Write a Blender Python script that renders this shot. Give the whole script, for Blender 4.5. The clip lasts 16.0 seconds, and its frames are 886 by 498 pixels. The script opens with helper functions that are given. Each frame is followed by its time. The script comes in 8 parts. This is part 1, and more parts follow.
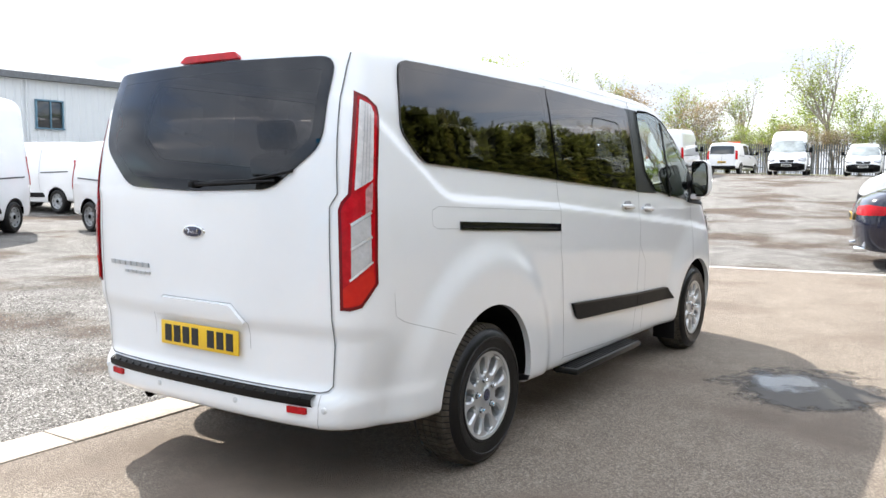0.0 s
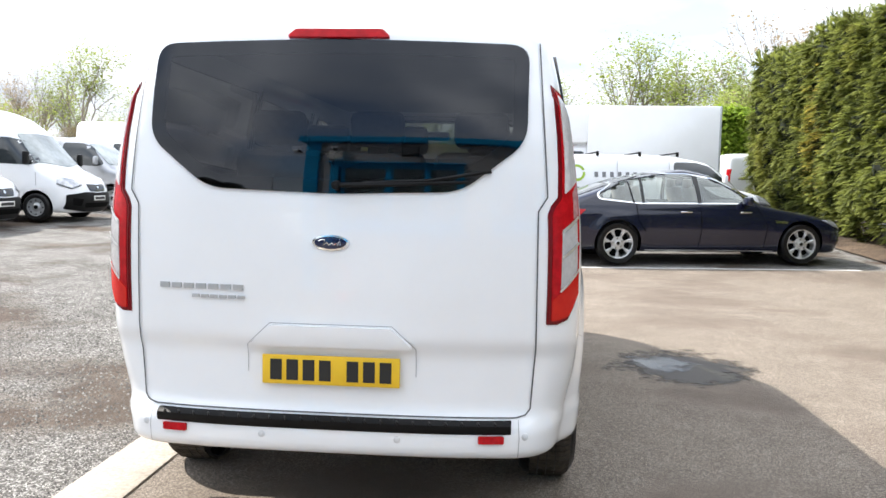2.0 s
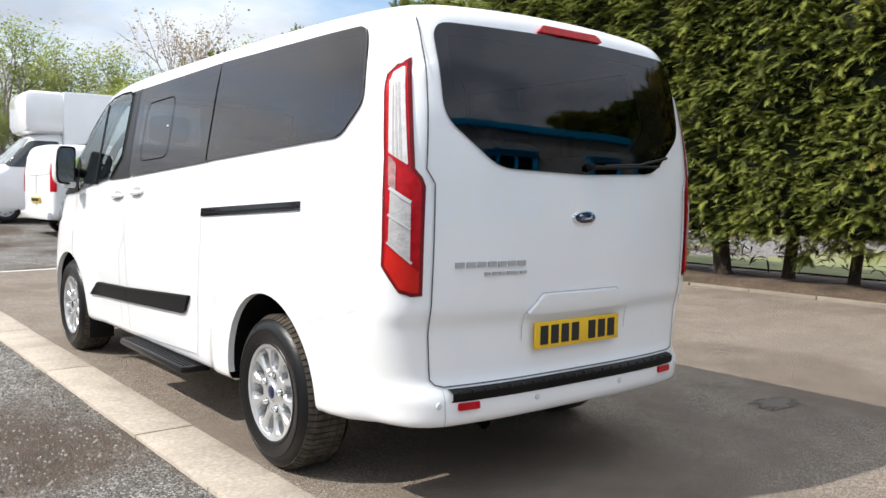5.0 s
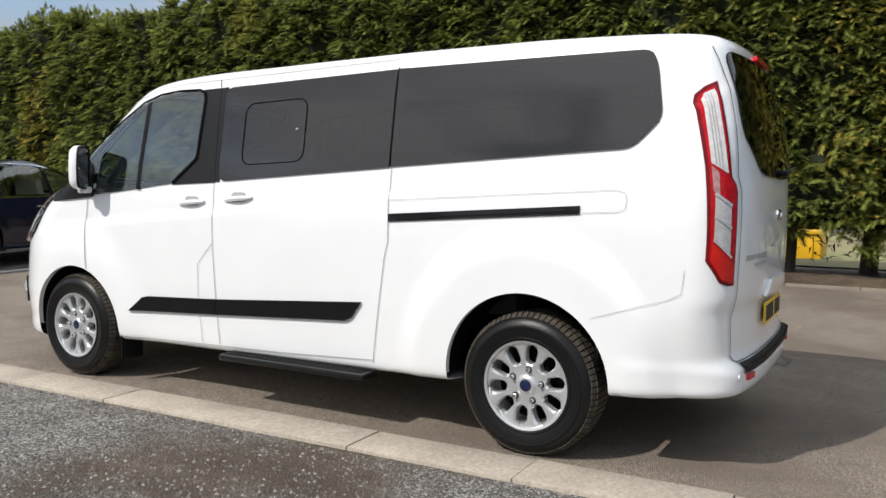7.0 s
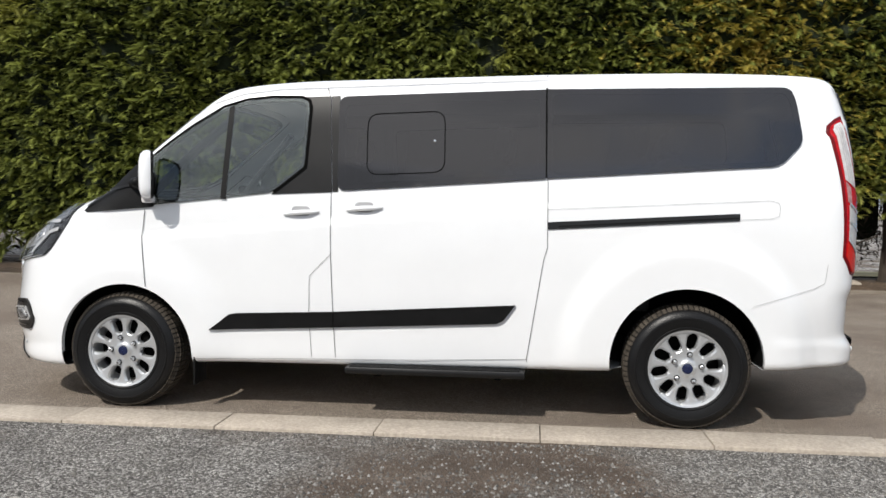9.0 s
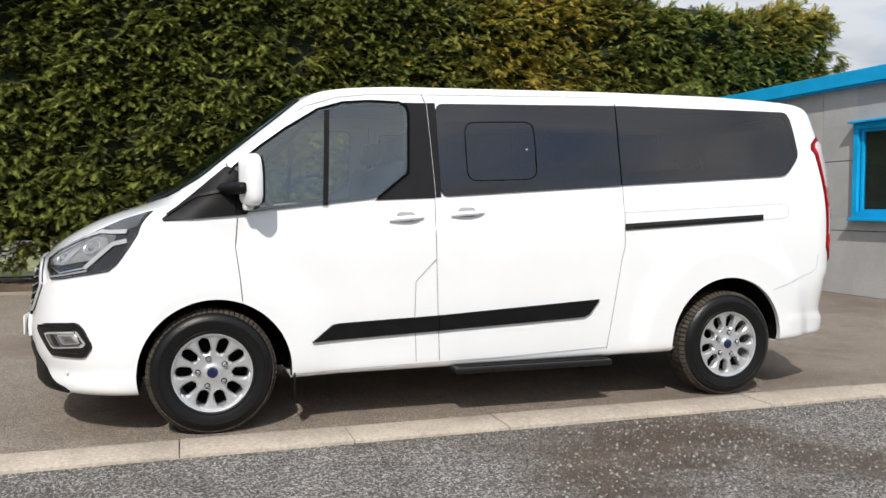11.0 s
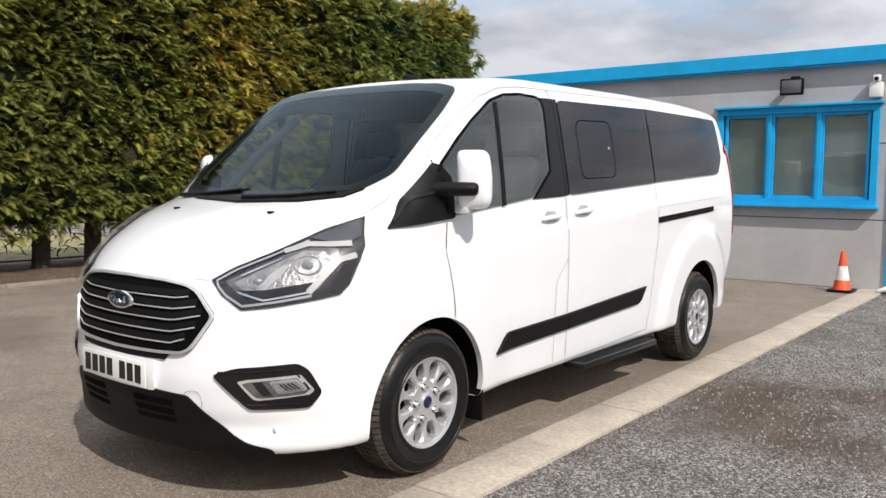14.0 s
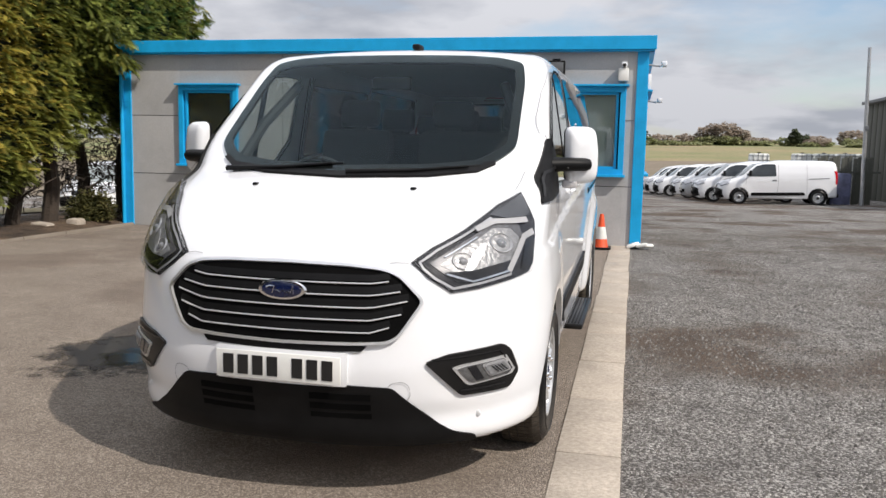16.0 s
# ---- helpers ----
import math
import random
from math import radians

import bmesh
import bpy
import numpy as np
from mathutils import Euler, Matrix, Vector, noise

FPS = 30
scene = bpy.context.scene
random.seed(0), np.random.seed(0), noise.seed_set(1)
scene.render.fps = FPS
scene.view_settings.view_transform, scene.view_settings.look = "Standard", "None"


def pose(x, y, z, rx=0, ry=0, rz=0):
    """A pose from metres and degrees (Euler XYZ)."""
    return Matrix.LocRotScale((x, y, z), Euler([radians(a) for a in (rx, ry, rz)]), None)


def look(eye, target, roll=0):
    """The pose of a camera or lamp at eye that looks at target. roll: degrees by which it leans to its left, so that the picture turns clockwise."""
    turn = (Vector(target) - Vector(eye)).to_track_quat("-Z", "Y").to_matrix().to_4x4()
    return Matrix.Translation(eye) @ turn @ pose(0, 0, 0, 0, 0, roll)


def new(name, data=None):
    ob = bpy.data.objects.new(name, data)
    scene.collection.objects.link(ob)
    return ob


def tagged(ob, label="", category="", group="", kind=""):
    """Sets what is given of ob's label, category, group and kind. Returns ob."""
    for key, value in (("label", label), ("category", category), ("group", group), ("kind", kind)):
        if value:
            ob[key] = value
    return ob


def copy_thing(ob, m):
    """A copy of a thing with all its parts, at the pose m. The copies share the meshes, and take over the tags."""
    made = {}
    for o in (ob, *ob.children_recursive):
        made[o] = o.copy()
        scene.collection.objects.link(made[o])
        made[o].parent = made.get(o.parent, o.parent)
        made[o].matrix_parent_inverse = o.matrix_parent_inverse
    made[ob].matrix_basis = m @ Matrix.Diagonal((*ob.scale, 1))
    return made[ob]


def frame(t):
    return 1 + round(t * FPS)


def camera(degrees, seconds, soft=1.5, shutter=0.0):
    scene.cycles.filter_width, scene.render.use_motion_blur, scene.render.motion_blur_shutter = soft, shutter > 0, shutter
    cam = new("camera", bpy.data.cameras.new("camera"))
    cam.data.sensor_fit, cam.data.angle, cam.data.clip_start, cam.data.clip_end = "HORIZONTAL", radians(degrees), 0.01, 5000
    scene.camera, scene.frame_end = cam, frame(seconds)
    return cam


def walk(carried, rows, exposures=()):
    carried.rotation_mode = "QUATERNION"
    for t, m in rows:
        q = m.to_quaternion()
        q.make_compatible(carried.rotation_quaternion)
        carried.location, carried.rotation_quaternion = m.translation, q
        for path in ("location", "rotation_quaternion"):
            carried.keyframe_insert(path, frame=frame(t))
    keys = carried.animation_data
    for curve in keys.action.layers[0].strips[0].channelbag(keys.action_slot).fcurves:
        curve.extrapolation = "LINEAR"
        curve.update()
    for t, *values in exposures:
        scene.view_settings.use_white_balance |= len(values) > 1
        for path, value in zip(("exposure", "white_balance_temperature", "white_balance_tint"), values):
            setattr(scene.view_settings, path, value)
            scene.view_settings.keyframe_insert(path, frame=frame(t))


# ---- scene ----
cam = camera(56.7, 16.0)
EXPOSURES = [(0.0, 1.25, 6500, 10), (2.0, 1.18, 6500, 10), (3.5, 1.06, 6500, 10), (6.0, 0.16, 6500, 10), (8.0, -0.02, 6500, 10), (12.0, 0.09, 6560, 11), (14.5, 0.14, 6680, 13), (16.0, 0.07, 6680, 13)]
PATH = [
    (0, (2.92, -3.417, 1.419), (1.828, -1.752, 1.236), 0.4),
    (0.5, (2.365, -3.628, 1.419), (1.468, -1.85, 1.237), 0.6),
    (1, (1.788, -3.728, 1.404), (1.116, -1.852, 1.228), 0.7),
    (1.5, (1.209, -3.858, 1.398), (0.795, -1.908, 1.229), 1.0),
    (1.9, (0.755, -3.919, 1.384), (0.537, -1.938, 1.222), 0.8),
    (2, (0.637, -3.929, 1.383), (0.48, -1.942, 1.221), 1.1),
    (2.5, (0.026, -3.961, 1.365), (0.178, -1.972, 1.218), 1.3),
    (3, (-0.439, -3.972, 1.351), (-0.058, -2.016, 1.208), 1.2),
    (3.5, (-0.975, -3.896, 1.363), (-0.335, -2.009, 1.220), 1.2),
    (3.7, (-1.225, -3.868, 1.345), (-0.487, -2.02, 1.204), 1.3),
    (5.8, (-3.435, -2.694, 1.25), (-1.954, -1.356, 1.114), 0.8),
    (6, (-3.636, -2.533, 1.27), (-2.107, -1.25, 1.138), 0.8),
    (6.5, (-4.061, -2.045, 1.251), (-2.413, -0.92, 1.117), 0.7),
    (7, (-4.507, -1.522, 1.279), (-2.765, -0.551, 1.131), 0.4),
    (7.5, (-4.865, -0.957, 1.272), (-3.042, -0.148, 1.126), 0.4),
    (8, (-5.165, -0.381, 1.237), (-3.276, 0.263, 1.113), 0.6),
    (8.5, (-5.392, 0.232, 1.214), (-3.442, 0.666, 1.11), 0.6),
    (9, (-5.574, 0.866, 1.221), (-3.589, 1.085, 1.12), 0.6),
    (9.2, (-5.67, 1.095, 1.198), (-3.678, 1.247, 1.114), 0.5),
    (11.3, (-5.456, 3.805, 1.28), (-3.597, 3.076, 1.164), 0.1),
    (11.5, (-5.379, 4.011, 1.322), (-3.551, 3.21, 1.197), 0.1),
    (12, (-5.079, 4.511, 1.418), (-3.32, 3.573, 1.254), 0.3),
    (12.5, (-4.713, 5.029, 1.431), (-3.061, 3.915, 1.259), 0.4),
    (13, (-4.26, 5.467, 1.432), (-2.717, 4.208, 1.251), 0.4),
    (13.5, (-3.827, 5.91, 1.414), (-2.435, 4.484, 1.242), 0.4),
    (14, (-3.324, 6.258, 1.387), (-2.091, 4.692, 1.221), 0.5),
    (14.5, (-2.806, 6.591, 1.391), (-1.755, 4.899, 1.214), 0.5),
    (15, (-2.291, 6.852, 1.388), (-1.434, 5.054, 1.2), 0.8),
    (15.5, (-1.758, 7.058, 1.391), (-1.128, 5.174, 1.159), 1.1),
    (16, (-1.274, 7.246, 1.396), (-0.833, 5.31, 1.161), 1.2),
]
walk(cam, [(t, look(eye, target, roll)) for t, eye, target, roll in PATH], exposures=EXPOSURES)

# ---- light ----
SUN = Vector((-0.90, 0.42, 1.0)).normalized()
world = bpy.data.worlds.new("sky")
scene.world = world
world.use_nodes = True
wn, wl = world.node_tree.nodes, world.node_tree.links
wn.clear()
w_out, w_bg = wn.new("ShaderNodeOutputWorld"), wn.new("ShaderNodeBackground")
w_sky = wn.new("ShaderNodeTexSky")
w_sky.sky_type, w_sky.sun_disc = "NISHITA", False
w_sky.sun_elevation, w_sky.sun_rotation = math.asin(SUN.z), math.atan2(SUN.x, SUN.y)
w_sky.air_density, w_sky.dust_density, w_sky.ozone_density = 1.0, 1.2, 1.0
w_co, w_dir, w_high = wn.new("ShaderNodeTexCoord"), wn.new("ShaderNodeSeparateXYZ"), wn.new("ShaderNodeMath")
w_high.operation = "MAXIMUM"
w_high.inputs[1].default_value = 0.0
wl.new(w_co.outputs["Generated"], w_dir.inputs[0])
wl.new(w_dir.outputs["Z"], w_high.inputs[0])


def w_calc(kind, x, y):
    """One step of arithmetic in the sky."""
    n = wn.new("ShaderNodeMath")
    n.operation = kind
    for i, v in enumerate((x, y)):
        if isinstance(v, float):
            n.inputs[i].default_value = v
        else:
            wl.new(v, n.inputs[i])
    return n.outputs[0]


# a flat layer of cloud overhead, drawn together towards the horizon
w_far = w_calc("ADD", w_high.outputs[0], 0.20)
w_plane = wn.new("ShaderNodeCombineXYZ")
wl.new(w_calc("DIVIDE", w_dir.outputs["X"], w_far), w_plane.inputs["X"])
wl.new(w_calc("DIVIDE", w_dir.outputs["Y"], w_far), w_plane.inputs["Y"])
w_noise = wn.new("ShaderNodeTexNoise")
w_noise.inputs["Scale"].default_value, w_noise.inputs["Detail"].default_value = 0.85, 7.0
w_noise.inputs["Roughness"].default_value = 0.55
w_ramp = wn.new("ShaderNodeValToRGB")
w_ramp.color_ramp.elements[0].position, w_ramp.color_ramp.elements[1].position = 0.34, 0.50
w_noise2 = wn.new("ShaderNodeTexNoise")
w_noise2.inputs["Scale"].default_value, w_noise2.inputs["Detail"].default_value = 1.5, 6.0
w_shade = wn.new("ShaderNodeValToRGB")
w_shade.color_ramp.elements[0].position, w_shade.color_ramp.elements[1].position = 0.40, 0.56
w_shade.color_ramp.elements[0].color = (4.25, 4.65, 5.3, 1)
w_shade.color_ramp.elements[1].color = (6.7, 7.05, 7.6, 1)
w_grade = wn.new("ShaderNodeVectorMath")
w_grade.operation = "SCALE"
w_mix = wn.new("ShaderNodeMix")
w_mix.data_type = "RGBA"
wl.new(w_plane.outputs[0], w_noise.inputs["Vector"])
wl.new(w_plane.outputs[0], w_noise2.inputs["Vector"])
wl.new(w_noise.outputs["Fac"], w_ramp.inputs["Fac"])
wl.new(w_noise2.outputs["Fac"], w_shade.inputs["Fac"])
wl.new(w_shade.outputs["Color"], w_grade.inputs[0])
wl.new(w_calc("ADD", w_calc("MULTIPLY", w_high.outputs[0], 0.70), 0.58), w_grade.inputs["Scale"])
wl.new(w_ramp.outputs["Color"], w_mix.inputs["Factor"])
wl.new(w_sky.outputs["Color"], w_mix.inputs["A"])
wl.new(w_grade.outputs[0], w_mix.inputs["B"])
wl.new(w_mix.outputs["Result"], w_bg.inputs["Color"])
w_bg.inputs["Strength"].default_value = 0.142
wl.new(w_bg.outputs["Background"], w_out.inputs["Surface"])

sun = new("sun", bpy.data.lights.new("sun", "SUN"))
sun.data.energy, sun.data.angle, sun.data.color = 3.95, radians(0.55), (1.0, 0.955, 0.88)
sun.matrix_world = look(SUN * 60, (0, 0, 0))

# ---- materials ----


def mat(name, color, rough=0.5, metal=0.0, vary=0.0, scale=6.0, bump=0.0, bump_scale=40.0, coat=0.0, spec=0.5, second=None, fine=0.0, fine_scale=90.0, per_object=0.0):
    """A surface with colour variation at two scales and a fine relief."""
    m = bpy.data.materials.new(name)
    m.use_nodes = True
    n, l = m.node_tree.nodes, m.node_tree.links
    b = n["Principled BSDF"]
    b.inputs["Base Color"].default_value = (*color, 1)
    b.inputs["Roughness"].default_value, b.inputs["Metallic"].default_value = rough, metal
    b.inputs["Specular IOR Level"].default_value = spec
    if coat:
        b.inputs["Coat Weight"].default_value, b.inputs["Coat Roughness"].default_value = coat, 0.03
    co = n.new("ShaderNodeTexCoord")
    place = co.outputs["Object"]
    if per_object:  # alike pieces do not share their stains
        pick, shift = n.new("ShaderNodeObjectInfo"), n.new("ShaderNodeVectorMath")
        shift.operation = "MULTIPLY_ADD"
        shift.inputs[1].default_value = (43.0, 17.0, 29.0)
        l.new(pick.outputs["Random"], shift.inputs[0])
        l.new(place, shift.inputs[2])
        place = shift.outputs["Vector"]
    if vary or fine or per_object:
        base = n.new("ShaderNodeRGB")
        base.outputs[0].default_value = (*color, 1)
        out = base.outputs[0]
        for amount, sc, other in ((vary, scale, second), (fine, fine_scale, None)):
            if not amount:
                continue
            t = n.new("ShaderNodeTexNoise")
            t.inputs["Scale"].default_value, t.inputs["Detail"].default_value, t.inputs["Roughness"].default_value = sc, 6.0, 0.65
            r = n.new("ShaderNodeValToRGB")
            r.color_ramp.elements[0].position, r.color_ramp.elements[1].position = 0.34, 0.66
            mx = n.new("ShaderNodeMix")
            mx.data_type = "RGBA"
            l.new(place, t.inputs["Vector"])
            l.new(t.outputs["Fac"], r.inputs["Fac"])
            if other:
                sc2 = n.new("ShaderNodeMath")
                sc2.operation = "MULTIPLY"
                sc2.inputs[1].default_value = amount
                l.new(r.outputs["Color"], sc2.inputs[0])
                l.new(sc2.outputs[0], mx.inputs["Factor"])
                l.new(out, mx.inputs["A"])
                mx.inputs["B"].default_value = (*other, 1)
            else:
                mx.blend_type = "MULTIPLY"
                mx.inputs["Factor"].default_value = 1.0
                r.color_ramp.elements[0].color = (1 - amount,) * 3 + (1,)
                r.color_ramp.elements[1].color = (1 + amount,) * 3 + (1,)
                l.new(out, mx.inputs["A"])
                l.new(r.outputs["Color"], mx.inputs["B"])
            out = mx.outputs["Result"]
        if per_object:
            info = n.new("ShaderNodeObjectInfo")
            r = n.new("ShaderNodeMapRange")
            r.inputs["To Min"].default_value, r.inputs["To Max"].default_value = 1 - per_object, 1 + per_object
            hsv = n.new("ShaderNodeHueSaturation")
            l.new(info.outputs["Random"], r.inputs["Value"])
            l.new(r.outputs["Result"], hsv.inputs["Value"])
            l.new(out, hsv.inputs["Color"])
            out = hsv.outputs["Color"]
        l.new(out, b.inputs["Base Color"])
    if bump:
        t = n.new("ShaderNodeTexNoise")
        t.inputs["Scale"].default_value, t.inputs["Detail"].default_value = bump_scale, 5.0
        bp = n.new("ShaderNodeBump")
        bp.inputs["Strength"].default_value, bp.inputs["Distance"].default_value = bump, 0.02
        l.new(place, t.inputs["Vector"])
        l.new(t.outputs["Fac"], bp.inputs["Height"])
        l.new(bp.outputs["Normal"], b.inputs["Normal"])
    return m


def glass(name, tint, gloss=0.02, ior=1.5, coat=(1, 1, 1)):
    """Thin sheet glass: it lets the tinted light through and mirrors more towards grazing."""
    m = bpy.data.materials.new(name)
    m.use_nodes = True
    n, l = m.node_tree.nodes, m.node_tree.links
    n.clear()
    o, mx, f, p, r = n.new("ShaderNodeOutputMaterial"), n.new("ShaderNodeMixShader"), n.new("ShaderNodeLayerWeight"), n.new("ShaderNodeMath"), n.new("ShaderNodeMapRange")
    tr, gl = n.new("ShaderNodeBsdfTransparent"), n.new("ShaderNodeBsdfGlossy")
    tr.inputs["Color"].default_value = (*tint, 1)
    gl.inputs["Roughness"].default_value = gloss
    gl.inputs["Color"].default_value = (*coat, 1)
    f.inputs["Blend"].default_value = 0.5
    p.operation, p.inputs[1].default_value = "POWER", 5.0
    r.inputs["To Min"].default_value, r.inputs["To Max"].default_value = ((ior - 1) / (ior + 1)) ** 2, 1.0
    l.new(f.outputs["Facing"], p.inputs[0])
    l.new(p.outputs[0], r.inputs["Value"])
    l.new(r.outputs["Result"], mx.inputs["Fac"])
    l.new(tr.outputs["BSDF"], mx.inputs[1])
    l.new(gl.outputs["BSDF"], mx.inputs[2])
    l.new(mx.outputs["Shader"], o.inputs["Surface"])
    return m


WHITE = mat("white_paint", (0.81, 0.82, 0.835), 0.30, coat=1.0, vary=0.02, scale=1.5, spec=0.45)
BLACK = mat("black_plastic", (0.006, 0.006, 0.0063), 0.5, vary=0.25, scale=9, spec=0.16, bump=0.05, bump_scale=300)
SATIN = mat("satin_black", (0.010, 0.0095, 0.0095), 0.32, spec=0.28, vary=0.2, scale=5)
GLOSSB = mat("gloss_black", (0.010, 0.010, 0.011), 0.08, vary=0.1)
SEAM = mat("seam_dark", (0.10, 0.10, 0.105), 0.7, vary=0.1, spec=0.2)
SEAMG = mat("seam_grey", (0.36, 0.36, 0.37), 0.7, vary=0.1, spec=0.2)
RUBBER = mat("tyre_rubber", (0.0065, 0.0065, 0.007), 0.34, spec=0.26, vary=0.25, scale=14, second=(0.013, 0.012, 0.011), bump=0.1, bump_scale=120)
TREAD = mat("tyre_tread", (0.070, 0.060, 0.049), 0.85, vary=0.4, scale=20, spec=0.1)
ALLOY = mat("alloy", (0.56, 0.57, 0.58), 0.32, metal=0.60, vary=0.04, scale=20)
SLATC = mat("satin_chrome", (0.80, 0.80, 0.80), 0.33, metal=0.75, vary=0.05, scale=12)
PITCH = mat("grille_black", (0.0035, 0.0035, 0.0035), 0.8, vary=0.2, scale=9, spec=0.05)
MIRROR = mat("mirror_silver", (0.42, 0.43, 0.45), 0.02, metal=1.0)
CHROME = mat("chrome", (0.86, 0.87, 0.88), 0.10, metal=1.0, vary=0.04, scale=12)
LAMPBLK = mat("lamp_bezel", (0.014, 0.014, 0.016), 0.22, vary=0.2)
RED = mat("red_lens", (0.42, 0.007, 0.012), 0.10, vary=0.22, scale=30, spec=0.22, bump=0.06, bump_scale=140)
CLEARL = mat("clear_lens_ribbed", (0.62, 0.60, 0.60), 0.10, vary=0.14, scale=35, coat=0.6, bump=0.15, bump_scale=110)
YELLOWP = mat("plate_yellow", (0.80, 0.50, 0.02), 0.35, vary=0.05)
WHITEP = mat("plate_white", (0.78, 0.78, 0.74), 0.35, vary=0.05)
INK = mat("plate_ink", (0.012, 0.012, 0.012), 0.5, vary=0.1)
BADGE = mat("badge_blue", (0.006, 0.012, 0.05), 0.12, vary=0.1, coat=0.6)
DARKIN = mat("cabin_dark", (0.030, 0.031, 0.034), 0.75, vary=0.25, scale=8, bump=0.1)
LINING = mat("cabin_lining", (0.26, 0.26, 0.255), 0.85, vary=0.06, scale=8)
SEATC = mat("seat_cloth", (0.045, 0.046, 0.05), 0.9, vary=0.3, scale=30, bump=0.2, bump_scale=200)
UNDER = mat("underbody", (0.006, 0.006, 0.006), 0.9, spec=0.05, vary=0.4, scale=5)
STEEL = mat("galvanised_steel", (0.42, 0.43, 0.44), 0.45, metal=0.7, vary=0.12, scale=12)
GLASS_D = glass("privacy_side_glass", (0.105, 0.095, 0.088), 0.014, 1.92, (1.0, 0.94, 0.91))
GLASS_P = glass("privacy_glass", (0.060, 0.058, 0.058), 0.055, 1.75)
GLASS_R = glass("rear_privacy_glass", (0.150, 0.146, 0.144), 0.008, 1.53, (0.90, 0.93, 1.0))
GLASS_F = glass("cabin_glass", (0.72, 0.76, 0.73), 0.008, 2.35, (0.97, 1.0, 0.96))
GLASS_S = glass("windscreen_glass", (0.70, 0.77, 0.76), 0.006, 1.39, (0.45, 0.57, 0.65))
GLASS_W = glass("window_glass", (0.75, 0.80, 0.80), 0.01, 1.6)
GLASS_L = glass("lamp_glass", (0.96, 0.96, 0.96), 0.01, 1.33)

# ---- geometry helpers ----


class Geo:
    """Vertices and faces of one mesh in the making."""

    def __init__(self):
        self.v, self.f = [], []

    def add(self, v, f):
        n = len(self.v)
        self.v.extend([tuple(float(c) for c in p) for p in v])
        self.f.extend([tuple(int(i) + n for i in q) for q in f])
        return self

    def box(self, c, s, r=0.0, m=None):
        """A box of size s at c, with edges chamfered by r."""
        hx, hy, hz = s[0] / 2, s[1] / 2, s[2] / 2
        r = min(r, 0.49 * min(s))
        if r <= 0:
            v = [(x, y, z) for x in (-hx, hx) for y in (-hy, hy) for z in (-hz, hz)]
            f = [(0, 1, 3, 2), (4, 6, 7, 5), (0, 4, 5, 1), (2, 3, 7, 6), (0, 2, 6, 4), (1, 5, 7, 3)]
        else:
            b = bmesh.new()
            bmesh.ops.create_cube(b, size=1)
            for q in b.verts:
                q.co = (q.co.x * s[0], q.co.y * s[1], q.co.z * s[2])
            bmesh.ops.bevel(b, geom=b.edges[:] + b.verts[:], offset=r, segments=2, affect="EDGES", profile=0.5)
            b.verts.index_update()
            v, f = [q.co[:] for q in b.verts], [[w.index for w in q.verts] for q in b.faces]
            b.free()
        m = m or Matrix.Identity(3)
        return self.add([Vector(c) + m @ Vector(p) for p in v], f)

    def lathe(self, prof, n=32, axis="x", c=(0, 0, 0), a0=0.0, a1=2 * math.pi):
        """prof: (radius, along the axis) from one end to the other."""
        full = abs(a1 - a0 - 2 * math.pi) < 1e-6
        m = n if full else n + 1
        v = []
        for i in range(m):
            a = a0 + (a1 - a0) * i / n
            for r, h in prof:
                p = (h, r * math.cos(a), r * math.sin(a)) if axis == "x" else (r * math.cos(a), r * math.sin(a), h) if axis == "z" else (r * math.sin(a), h, r * math.cos(a))
                v.append((p[0] + c[0], p[1] + c[1], p[2] + c[2]))
        k = len(prof)
        f = [((i % m) * k + j, ((i + 1) % m) * k + j, ((i + 1) % m) * k + j + 1, (i % m) * k + j + 1) for i in range(n) for j in range(k - 1)]
        return self.add(v, f)

    def tube(self, path, r, n=8, cap=True):
        """A round bar along path; r may be one radius or one for each point."""
        path = [Vector(p) for p in path]
        rs = r if hasattr(r, "__len__") else [r] * len(path)
        v, f = [], []
        side = None
        for i, p in enumerate(path):
            d = (path[min(i + 1, len(path) - 1)] - path[max(i - 1, 0)]).normalized()
            if side is None:
                side = d.orthogonal().normalized()
            side = (side - d * side.dot(d)).normalized()
            up = d.cross(side)
            for j in range(n):
                a = 2 * math.pi * j / n
                v.append(p + (side * math.cos(a) + up * math.sin(a)) * rs[i])
        for i in range(len(path) - 1):
            for j in range(n):
                f.append((i * n + j, i * n + (j + 1) % n, (i + 1) * n + (j + 1) % n, (i + 1) * n + j))
        if cap:
            f += [tuple(range(n))[::-1], tuple(range((len(path) - 1) * n, len(path) * n))]
        return self.add(v, f)

    def prism(self, outline, d):
        """A flat outline given thickness by the vector d."""
        n = len(outline)
        o = [Vector(p) for p in outline]
        d = Vector(d)
        v = o + [p + d for p in o]
        f = [tuple(range(n))[::-1], tuple(range(n, 2 * n))] + [(i, (i + 1) % n, n + (i + 1) % n, n + i) for i in range(n)]
        return self.add(v, f)


